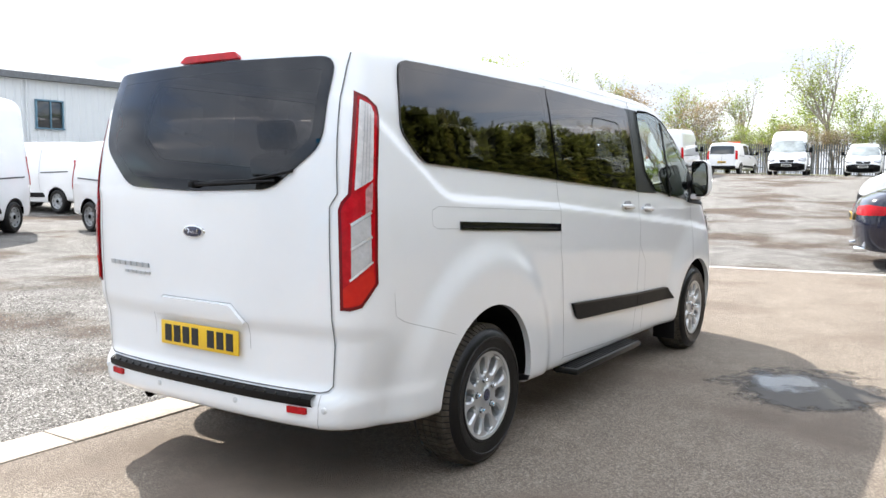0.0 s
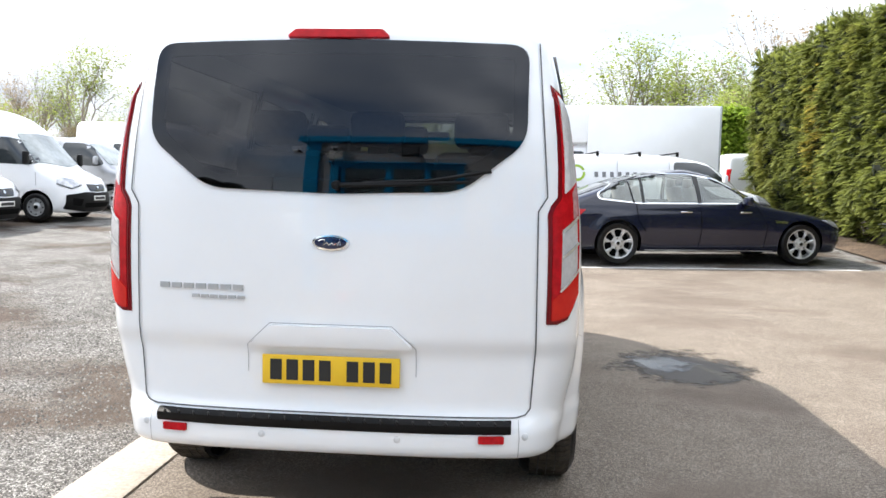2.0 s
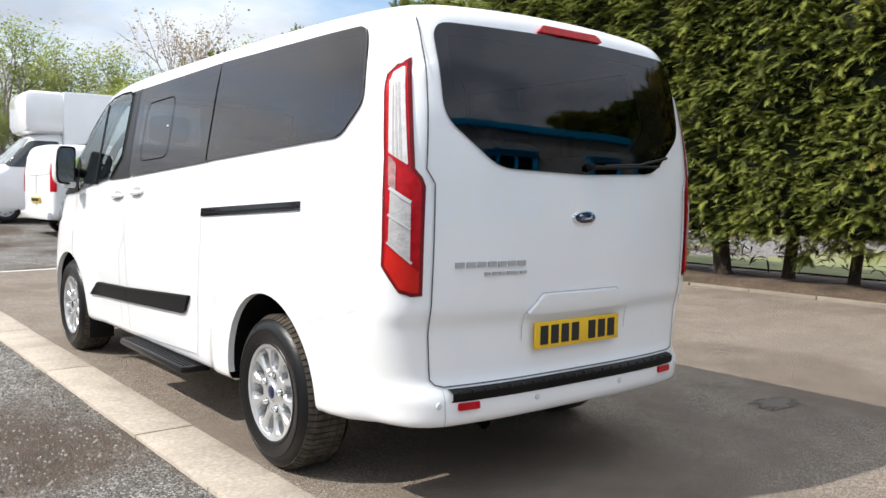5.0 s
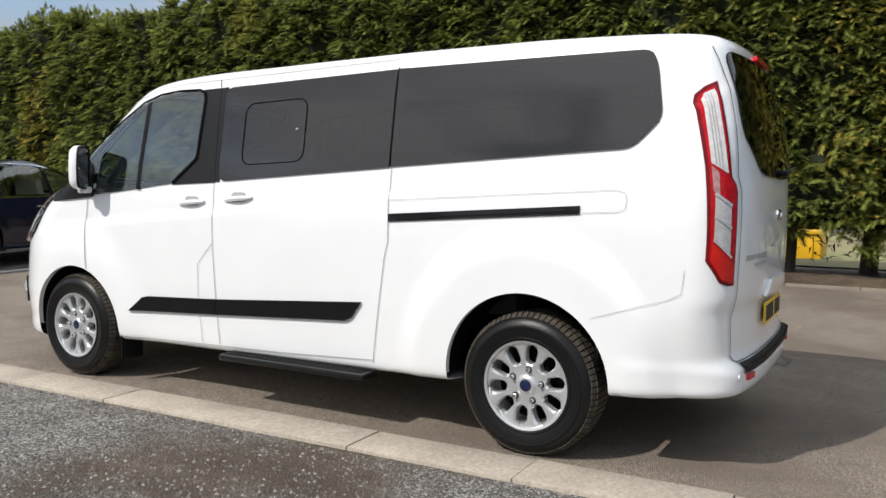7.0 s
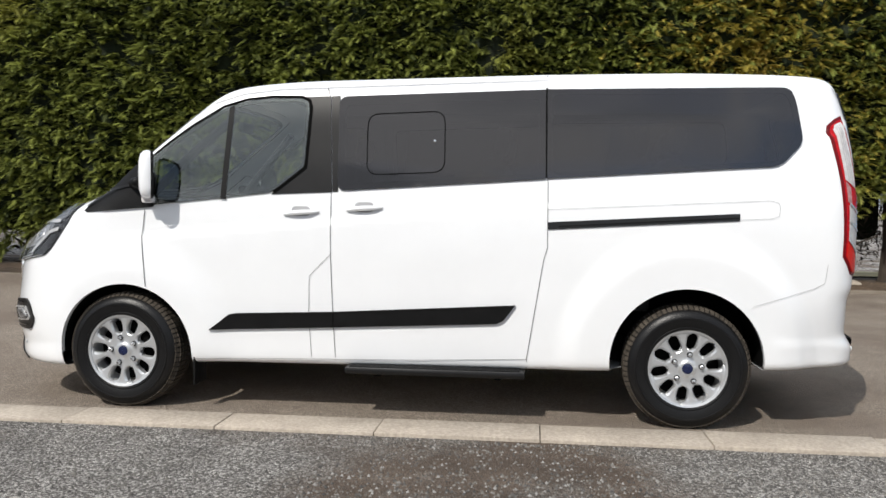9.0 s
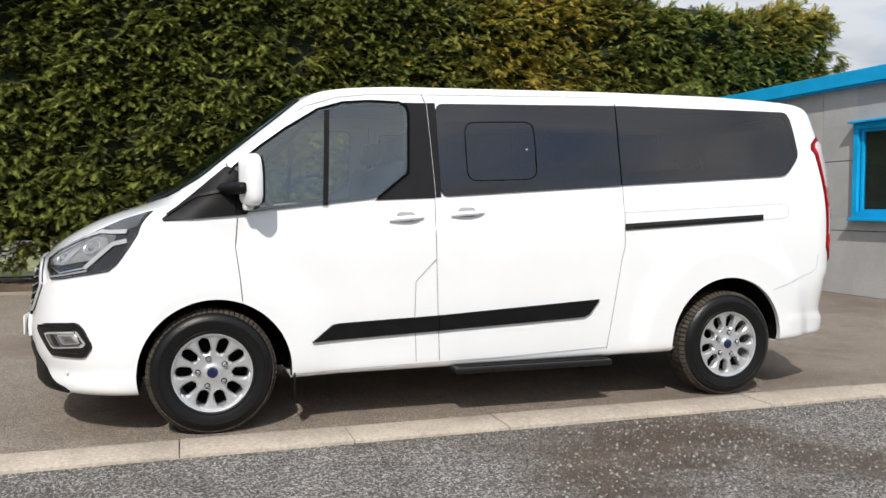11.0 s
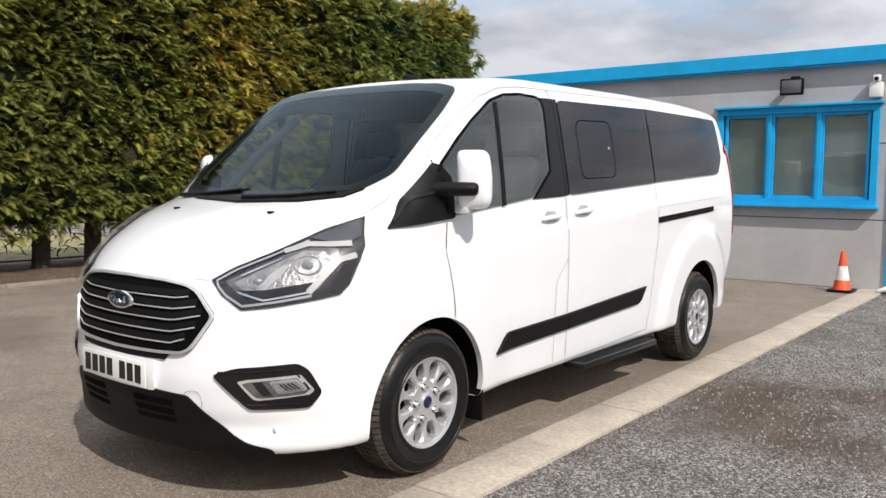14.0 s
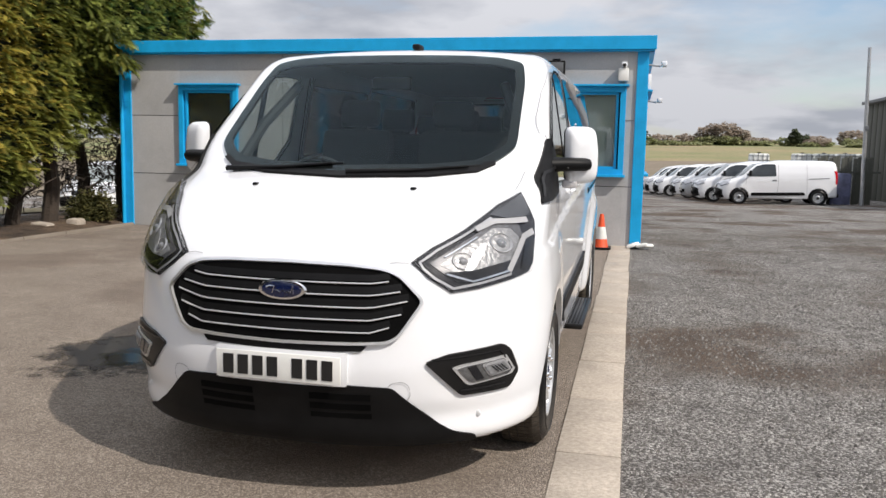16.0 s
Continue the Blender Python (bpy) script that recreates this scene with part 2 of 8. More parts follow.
def part(name, geo, material, parent=None, label="", smooth=True, angle=35, fix=True):
    """One mesh object of a Geo, under a thing or a part."""
    me = bpy.data.meshes.new(name)
    me.from_pydata(geo.v, [], geo.f)
    if fix:
        b = bmesh.new()
        b.from_mesh(me)
        bmesh.ops.recalc_face_normals(b, faces=b.faces[:])
        b.to_mesh(me)
        b.free()
    me.materials.append(material)
    if smooth:
        me.shade_smooth()
        if angle < 180:
            me.set_sharp_from_angle(angle=radians(angle))
    ob = new(name, me)
    if parent:
        ob.parent = parent
    if label:
        tagged(ob, label)
    return ob


def thing(name, label, category, group="", kind="", at=None):
    ob = tagged(new(name), label, category, group, kind)
    ob.empty_display_size = 0.2
    if at is not None:
        ob.matrix_world = at
    return ob


def solid(name, geo, material, label, category="", group="", kind="", **k):
    return tagged(part(name, geo, material, **k), label, category, group, kind)


# ---- rounded hulls for vehicles ----


def smax(a, b, k):
    h = np.clip(k - np.abs(a - b), 0, None) / k
    return np.maximum(a, b) + h * h * k * 0.25


def step01(a, b, x):
    t = np.clip((x - a) / (b - a), 0, 1)
    return t * t * (3 - 2 * t)


def table(pts, soft=0.03):
    """A smoothed curve through (place, value) pairs."""
    xs, ys = np.array(sorted(pts), float).T
    lo, hi, n = xs[0] - 0.5, xs[-1] + 0.5, 900
    g = np.linspace(lo, hi, n)
    sl0, sl1 = (ys[1] - ys[0]) / (xs[1] - xs[0]), (ys[-1] - ys[-2]) / (xs[-1] - xs[-2])
    y = np.interp(g, xs, ys)
    y = np.where(g < xs[0], ys[0] + (g - xs[0]) * sl0, np.where(g > xs[-1], ys[-1] + (g - xs[-1]) * sl1, y))
    w = max(1, int(3 * soft / (g[1] - g[0])))
    ker = np.exp(-0.5 * (np.arange(-w, w + 1) / (w / 3)) ** 2)
    y = np.convolve(np.pad(y, w, "edge"), ker / ker.sum(), "valid")
    return lambda q: np.interp(q, g, y)


class Hull:
    """A vehicle's outer surface, symmetric in x, rear axle at y = 0, nose to +y."""

    def __init__(self, side, nose, tail, roof, floor, bow, tailbow, flares=(), crown=0.05, crease=None, kf=0.2, kr=0.12, kt=0.12, taper=(0.02, 0.02), extra=None):
        self.side, self.nose, self.tail = table(side), table(nose, 0.02), table(tail, 0.02)
        self.roof, self.floor = table(roof, 0.08), table(floor, 0.08)
        self.bow, self.tailbow, self.flares, self.crown = table(bow, 0.05), tailbow, flares, crown
        self.crease, self.kf, self.kr, self.kt, self.taper, self.extra = table(crease, 0.05) if crease else None, kf, kr, kt, taper, extra
        self.y0, self.y1 = -max(p[1] for p in tail), max(p[1] for p in nose)
        self.z1 = max(p[1] for p in roof)
        self.w = max(p[1] for p in side)

    def g(self, p):
        x, y, z = np.abs(p[:, 0]), p[:, 1], p[:, 2]
        sx = self.side(z)
        sx = sx - self.taper[0] * step01(0.3, 1.0, (0.2 - y) / (0.2 - self.y0)) - self.taper[1] * step01(0.0, 1.0, (y - (self.y1 - 1.6)) / 1.6)
        for fy, fz, amp, r0, r1 in self.flares:
            r = np.hypot(y - fy, (z - fz) * 0.96)
            sx = sx + amp * (1 - step01(r0, r1, r)) * step01(0.1, 0.4, z)
        if self.crease is not None:
            sx = sx - 0.013 * step01(-0.008, 0.014, z - self.crease(y))
        if self.extra:
            sx = sx + self.extra(y, z)
        a = x - sx
        f = y - (self.nose(z) - self.bow(z) * (0.33 * x ** 2 + 0.63 * x ** 4))
        r = -y - (self.tail(z) - self.tailbow * x ** 3)
        t = z - (self.roof(y) - self.crown * (x / 0.75) ** 2)
        b = self.floor(y) - z
        q = smax(a, f, self.kf(z) if callable(self.kf) else self.kf)
        q = smax(q, r, self.kr)
        q = smax(q, t, self.kt)
        return smax(q, b, 0.04)

    def normal(self, p):
        e = 2e-3
        n = np.stack([self.g(p + d) - self.g(p - d) for d in np.eye(3) * e], 1)
        return n / (np.linalg.norm(n, axis=1, keepdims=True) + 1e-9)

    def drop(self, p, d, reach=3.0):
        """Moves points along d, from well outside, to the surface."""
        p, d = np.asarray(p, float), np.asarray(d, float)
        d = d / np.linalg.norm(d)
        if np.abs(d).max() > 0.999:
            # along an axis: start outside the whole vehicle
            lo, hi = np.array((-self.w - 0.1, self.y0 - 0.1, -0.1)), np.array((self.w + 0.1, self.y1 + 0.1, self.z1 + 0.1))
            start = np.minimum(lo * d, hi * d).sum()
            p = p + d * (start - p @ d)[:, None]
            reach = float(np.abs((hi - lo) * d).sum())
        else:
            p = p - d * reach * 0.5
        s, done = np.zeros(len(p)), np.zeros(len(p), bool)
        n = 160
        last = np.zeros(len(p))
        for i in range(n):
            q = reach * i / n
            inside = self.g(p + d * q) <= 0
            hit = inside & ~done
            s[hit], last[hit] = q, q - reach / n
            done |= inside
        lo, hi = last.copy(), s.copy()
        for _ in range(16):
            mid = (lo + hi) / 2
            inside = self.g(p + d * mid[:, None]) <= 0
            hi = np.where(inside, mid, hi)
            lo = np.where(inside, lo, mid)
        s = np.where(done, hi, reach * 0.5)
        return p + d * s[:, None]

    lift = 0.0

    def shell(self, pitch):
        """The whole surface as quads."""
        y0, y1, w, z1 = self.y0 - 0.1, self.y1 + 0.1, self.w + 0.1, self.z1 + 0.1
        nx, ny, nz = max(4, int(2 * w / pitch) // 2 * 2), int((y1 - y0) / pitch), int(z1 / pitch)
        gx, gy, gz = np.linspace(-w, w, nx + 1), np.linspace(y0, y1, ny + 1), np.linspace(0.0, z1, nz + 1)
        ids, pts, faces = {}, [], []

        def vid(i, j, k):
            if (i, j, k) not in ids:
                ids[i, j, k] = len(pts)
                pts.append((gx[i], gy[j], gz[k]))
            return ids[i, j, k]

        for j in range(ny):
            for k in range(nz):
                for i in (0, nx):
                    faces.append((vid(i, j, k), vid(i, j + 1, k), vid(i, j + 1, k + 1), vid(i, j, k + 1)))
        for i in range(nx):
            for k in range(nz):
                for j in (0, ny):
                    faces.append((vid(i, j, k), vid(i + 1, j, k), vid(i + 1, j, k + 1), vid(i, j, k + 1)))
        for i in range(nx):
            for j in range(ny):
                for k in (0, nz):
                    faces.append((vid(i, j, k), vid(i + 1, j, k), vid(i + 1, j + 1, k), vid(i, j + 1, k)))
        pts = np.array(pts)
        zc = 0.42 * z1
        ins = np.stack([0 * pts[:, 0], np.clip(pts[:, 1], self.y0 + 0.75, self.y1 - 1.15), np.full(len(pts), zc)], 1)
        way = pts - ins
        lo, hi = np.zeros(len(pts)), np.full(len(pts), 1.3)
        for _ in range(24):
            mid = (lo + hi) / 2
            inside = self.g(ins + way * mid[:, None]) <= 0
            lo, hi = np.where(inside, mid, lo), np.where(inside, hi, mid)
        return ins + way * lo[:, None], faces


def inside_poly(q, poly):
    """Which of the points q lie in the polygon."""
    q, poly = np.asarray(q, float), np.asarray(poly, float)
    r = np.zeros(len(q), bool)
    j = len(poly) - 1
    for i in range(len(poly)):
        (xi, yi), (xj, yj) = poly[i], poly[j]
        if yi != yj:
            c = ((yi > q[:, 1]) != (yj > q[:, 1])) & (q[:, 0] < (xj - xi) * (q[:, 1] - yi) / (yj - yi) + xi)
            r ^= c
        j = i
    return r


def inset(poly, d):
    """The polygon moved inwards by d."""
    p = np.asarray(poly, float)
    n = len(p)
    area = 0.5 * sum(p[i][0] * p[(i + 1) % n][1] - p[(i + 1) % n][0] * p[i][1] for i in range(n))
    sgn = 1 if area > 0 else -1
    out = []
    for i in range(n):
        e0, e1 = p[i] - p[i - 1], p[(i + 1) % n] - p[i]
        e0, e1 = e0 / (np.linalg.norm(e0) + 1e-9), e1 / (np.linalg.norm(e1) + 1e-9)
        n0, n1 = np.array([-e0[1], e0[0]]) * sgn, np.array([-e1[1], e1[0]]) * sgn
        m = n0 + n1
        m = m / (np.linalg.norm(m) + 1e-9)
        out.append(p[i] + m * d / max(0.4, m @ n0))
    return np.array(out)


def fillet(pts, r, n=5):
    """Rounds the corners of an outline."""
    p = [np.asarray(q, float) for q in pts]
    out = []
    for i in range(len(p)):
        a, b, c = p[i - 1], p[i], p[(i + 1) % len(p)]
        la, lc = np.linalg.norm(a - b), np.linalg.norm(c - b)
        ra, rc = min(r, 0.45 * la), min(r, 0.45 * lc)
        s, e = b + (a - b) / la * ra, b + (c - b) / lc * rc
        for k in range(n + 1):
            t = k / n
            out.append((1 - t) ** 2 * s + 2 * t * (1 - t) * b + t * t * e)
    return out


def frame_of(d):
    d = np.asarray(d, float) / np.linalg.norm(d)
    up = np.array([0, 0, 1.0]) if abs(d[2]) < 0.9 else np.array([0, 1.0, 0])
    u = np.cross(up, d)
    u /= np.linalg.norm(u)
    return d, u, np.cross(d, u)


def flat(pts, d):
    d, u, v = frame_of(d)
    p = np.asarray(pts, float)
    return np.stack([p @ u, p @ v], 1)


from mathutils.geometry import delaunay_2d_cdt


def skin(hull, outline, d, h=0.002, hole=None, pitch=0.06, skirt=0.006, r=0.0):
    """A Geo that lies on the hull within an outline, h proud of it; d is the way onto the surface."""
    d, u, v = frame_of(d)
    if r:
        outline = fillet(outline, r)
    loops = [flat(outline, d)]
    if hole is not None:
        loops.append(np.asarray(hole, float))
    pts, edges, ring = [], [], []
    for lp in loops:
        start = len(pts)
        for i in range(len(lp)):
            a, b = lp[i], lp[(i + 1) % len(lp)]
            m = max(1, int(np.linalg.norm(b - a) / pitch))
            for k in range(m):
                pts.append(a + (b - a) * k / m)
        ring.append((start, len(pts)))
        edges += [(i, i + 1 if i + 1 < len(pts) else start) for i in range(start, len(pts))]
    lo, hi = loops[0].min(0), loops[0].max(0)
    gx, gy = np.meshgrid(np.arange(lo[0] + pitch / 2, hi[0], pitch), np.arange(lo[1] + pitch / 2, hi[1], pitch))
    q = np.stack([gx.ravel(), gy.ravel()], 1)
    ok = inside_poly(q, loops[0])
    if hole is not None:
        ok &= ~inside_poly(q, loops[1])
    q = q[ok]
    if len(q):
        b = np.array(pts)
        near = np.array([np.min(np.hypot(*(b - s).T)) for s in q])
        q = q[near > 0.45 * pitch]
    allp = [Vector((float(a), float(b))) for a, b in pts] + [Vector((float(a), float(b))) for a, b in q]
    vs, _, fs, *_ = delaunay_2d_cdt(allp, edges, [], 0, 1e-6)
    vs = np.array([w[:] for w in vs])
    cen = np.array([vs[list(t)].mean(0) for t in fs])
    keep = inside_poly(cen, loops[0])
    if hole is not None:
        keep &= ~inside_poly(cen, loops[1])
    fs = [t for t, k in zip(fs, keep) if k]
    mid = np.asarray(outline, float).mean(0)
    p3 = vs[:, :1] * u + vs[:, 1:] * v + d * (mid @ d)
    p3 = hull.drop(p3, d)
    n3 = hull.normal(p3)
    h = h + hull.lift
    top = p3 + n3 * h
    geo = Geo().add(top, fs)
    if skirt:
        count = {}
        for t in fs:
            for a, b in zip(t, t[1:] + t[:1] if isinstance(t, list) else (*t[1:], t[0])):
                count[tuple(sorted((a, b)))] = count.get(tuple(sorted((a, b))), 0) + 1
        rim = [e for e, c in count.items() if c == 1]
        ids = sorted({i for e in rim for i in e})
        at = {i: len(geo.v) + k for k, i in enumerate(ids)}
        geo.v.extend([tuple(top[i] - n3[i] * (skirt + h)) for i in ids])
        geo.f.extend([(a, b, at[b], at[a]) for a, b in rim])
    return geo


def ribbon(hull, pts, d, width=0.006, h=0.0012, pitch=0.05):
    """A narrow strip along a line on the hull."""
    d = np.asarray(d, float) / np.linalg.norm(d)
    p = []
    for a, b in zip(pts[:-1], pts[1:]):
        a, b = np.asarray(a, float), np.asarray(b, float)
        m = max(1, int(np.linalg.norm(b - a) / pitch))
        p += [a + (b - a) * k / m for k in range(m)]
    p.append(np.asarray(pts[-1], float))
    p = hull.drop(np.array(p), d)
    n = hull.normal(p)
    t = np.gradient(p, axis=0)
    s = np.cross(n, t)
    s /= np.linalg.norm(s, axis=1, keepdims=True) + 1e-9
    h = h + hull.lift
    a, b = p + n * h + s * width / 2, p + n * h - s * width / 2
    m = len(p)
    return Geo().add(np.vstack([a, b]), [(i, i + 1, m + i + 1, m + i) for i in range(m - 1)])


def mirror(geo):
    g = Geo()
    g.v, g.f = [(-x, y, z) for x, y, z in geo.v], [q[::-1] for q in geo.f]
    return g

# ---- the minibus ----
VAN = Hull(
    side=[(0.20, 0.905), (0.35, 0.925), (0.5, 0.935), (0.7, 0.945), (0.95, 0.952), (1.13, 0.950), (1.25, 0.944), (1.45, 0.915), (1.6, 0.888), (1.75, 0.862), (1.88, 0.832), (2.0, 0.785), (2.1, 0.71)],
    nose=[(0.18, 4.24), (0.26, 4.292), (0.315, 4.296), (0.345, 4.284), (0.42, 4.312), (0.55, 4.325), (0.68, 4.31), (0.85, 4.285), (0.93, 4.255), (1.0, 4.20), (1.06, 4.13), (1.12, 4.035), (1.18, 3.92), (1.23, 3.79), (1.275, 3.63), (1.40, 3.467), (1.6, 3.207), (1.8, 2.947), (1.9, 2.82), (2.0, 2.70)],
    tail=[(0.25, 0.965), (0.36, 0.985), (0.48, 0.985), (0.505, 0.955), (0.53, 0.942), (0.62, 0.942), (0.748, 0.944), (0.786, 0.966), (1.0, 0.973), (1.15, 0.975), (1.3, 0.972), (1.42, 0.965), (1.55, 0.951), (1.7, 0.922), (1.82, 0.886), (1.9, 0.860), (2.0, 0.838)],
    roof=[(-1.0, 1.970), (-0.75, 2.002), (-0.5, 2.020), (0.0, 2.034), (0.8, 2.032), (1.7, 2.014), (2.2, 2.004), (2.5, 1.985), (2.75, 1.945), (2.95, 1.90), (3.6, 1.70), (4.5, 1.4)],
    floor=[(-1.0, 0.36), (-0.5, 0.345), (0.3, 0.315), (0.9, 0.300), (2.8, 0.285), (3.6, 0.235), (4.4, 0.225)],
    bow=[(0.2, 0.64), (1.0, 0.62), (1.15, 0.50), (1.275, 0.32), (1.5, 0.24), (2.0, 0.20)],
    tailbow=0.13,
    flares=[(0.01, 0.36, 0.034, 0.585, 0.735), (3.28, 0.335, 0.030, 0.44, 0.72)],
    crease=[(-0.46, 1.41), (-0.335, 1.309), (0.79, 1.24), (2.0, 1.138), (3.16, 1.032), (3.9, 0.93)],
    kf=lambda z: 0.17 - 0.10 * step01(1.20, 1.45, z), kr=0.14, kt=0.080, taper=(0.030, -0.012), crown=0.034,
    extra=lambda y, z: -0.085 * step01(0.40, 0.98, -y) * (1 - step01(0.38, 0.80, z)) + 0.008 * (1 - step01(0.478, 0.512, z - 0.03 * (0.9 + y))) * step01(0.42, 0.50, -y) + 0.014 * (1 - step01(0.318, 0.345, z - 0.05 * (4.2 - y))) * step01(3.62, 3.80, y))

VAN.lift = 0.004
SMOKEL = mat("projector_glass", (0.16, 0.17, 0.18), 0.06, vary=0.1, coat=0.8)
SENSOR = mat("sensor_white", (0.62, 0.63, 0.64), 0.4, vary=0.05)
LAMPEDGE = mat("lamp_edge_red", (0.16, 0.006, 0.009), 0.15, vary=0.15, spec=0.3)
SMOKERED = mat("smoked_lens", (0.40, 0.22, 0.22), 0.12, vary=0.3, scale=40, spec=0.3)
CLEARG = mat("grey_lens", (0.42, 0.41, 0.41), 0.12, vary=0.45, scale=28, second=(0.68, 0.67, 0.67), coat=0.4, bump=0.2, bump_scale=90)
REDL = mat("bright_red_lens", (0.56, 0.020, 0.012), 0.10, vary=0.35, scale=22, spec=0.22, second=(0.36, 0.006, 0.010))
BOWL = mat("lamp_bowl_grey", (0.30, 0.305, 0.31), 0.28, metal=0.25, vary=0.7, scale=30, second=(0.11, 0.11, 0.115), bump=0.3, bump_scale=50)
WINGG = mat("lamp_wing_grey", (0.060, 0.064, 0.072), 0.22, vary=0.3, scale=12)
PANELG = mat("lamp_panel", (0.13, 0.13, 0.135), 0.25, metal=0.3, vary=0.3, scale=20)
GUIDE = mat("light_guide", (0.38, 0.38, 0.385), 0.28, vary=0.12)
LAMPLN = mat("lamp_trim", (0.42, 0.42, 0.43), 0.30, metal=0.5, vary=0.1)
FOGB = mat("fog_bowl", (0.17, 0.17, 0.172), 0.24, metal=0.4, vary=0.7, scale=50, second=(0.05, 0.05, 0.05))
LEFT, REARW, FRONTW = (1, 0, 0), (0, 1, 0), (0, -1, 0)


def yz(*pts):
    return [(0.0, y, z) for y, z in pts]


def xz(*pts):
    """An outline given for the half x >= 0, from the top centre round to the bottom centre, closed by its mirror image."""
    return [(x, 0.0, z) for x, z in pts] + [(-x, 0.0, z) for x, z in pts[::-1] if x > 1e-6]


def on_edge(q, poly):
    """The nearest points on an outline."""
    best, far = q.copy(), np.full(len(q), 1e9)
    p = np.asarray(poly, float)
    for a, b in zip(p, np.roll(p, -1, 0)):
        ab = b - a
        t = np.clip(((q - a) @ ab) / (ab @ ab + 1e-12), 0, 1)
        c = a + t[:, None] * ab
        d = np.hypot(*(q - c).T)
        m = d < far
        best[m], far[m] = c[m], d[m]
    return best


def open_shell(hull, pitch, arches, holes):
    """The hull as a Geo with wheel arches and window holes cut out. holes: (way onto the surface, flat outline)."""
    v, f = hull.shell(pitch)
    v = np.array(v)
    f = np.array(f)
    gone = np.zeros(len(f), bool)
    for cy, cz, r in arches:
        inn = (np.hypot(v[:, 1] - cy, v[:, 2] - cz) < r) & (np.abs(v[:, 0]) > 0.5)
        gone |= inn[f].all(1)
    nrm = hull.normal(v)
    snaps = []
    for d, poly in holes:
        q = flat(v, d)
        inn = inside_poly(q, poly) & (nrm @ np.asarray(d, float) < -0.1)
        gone |= inn[f].all(1)
        snaps.append((d, poly, np.where(inn)[0]))
    f = f[~gone]
    used = np.unique(f)
    for d, poly, inn in snaps:
        ids = np.intersect1d(inn, used)
        dd, u, w = frame_of(d)
        e = on_edge(flat(v[ids], d), poly)
        v[ids] = hull.drop(e[:, :1] * u + e[:, 1:] * w + (v[ids] @ dd)[:, None] * dd, d)
    for cy, cz, r in arches:
        dy, dz = v[:, 1] - cy, v[:, 2] - cz
        dist = np.hypot(dy, dz)
        inn = np.zeros(len(v), bool)
        inn[used] = True
        inn &= (dist < r) & (np.abs(v[:, 0]) > 0.5)
        ids = np.where(inn)[0]
        s = r / np.maximum(dist[ids], 1e-6)
        low = dz[ids] < 0.06
        flat_y = cy + np.sign(dy[ids]) * np.sqrt(np.maximum(r * r - dz[ids] ** 2, 0.01))
        v[ids, 1] = np.where(low, flat_y, cy + dy[ids] * s)
        v[ids, 2] = np.where(low, v[ids, 2], cz + dz[ids] * s)
        side = np.sign(v[ids, 0])
        ok = v[ids, 2] > 0.26
        for sg in (-1, 1):
            k = ids[(side == sg) & ok]
            if len(k):
                p = v[k].copy()
                p[:, 0] = 0
                v[k] = hull.drop(p, (-sg, 0, 0))
    remap = np.full(len(v), -1)
    remap[used] = np.arange(len(used))
    return Geo().add(v[used], remap[f])


def arch_liner(hull, cy, cz, r, deep=0.42):
    """The lip and the dark inner shell of one wheel arch, on the left."""
    lip, liner = Geo(), Geo()
    ang = np.linspace(radians(-2), radians(182), 40)
    p = np.stack([0 * ang, cy + r * np.cos(ang), cz + r * np.sin(ang)], 1)
    e = hull.drop(p, (1, 0, 0))
    e[:, 0] += 0.001
    i1 = e.copy()
    i1[:, 0] += 0.030
    n = len(ang)
    lip.add(np.vstack([e, i1]), [(i, i + 1, n + i + 1, n + i) for i in range(n - 1)])
    o, i2 = e.copy(), e.copy()
    o[:, 0] += 0.022
    o[:, 1], o[:, 2] = cy + (r + 0.004) * np.cos(ang), cz + (r + 0.004) * np.sin(ang)
    i2[:, 0] += deep
    i2[:, 1], i2[:, 2] = cy + (r + 0.004) * np.cos(ang), cz + (r + 0.004) * np.sin(ang)
    c = len(ang) * 2
    liner.add(np.vstack([o, i2, [(i2[:, 0].mean(), cy, cz)]]), [(i, i + 1, n + i + 1, n + i) for i in range(n - 1)] + [(n + i, n + i + 1, c) for i in range(n - 1)])
    return lip, liner


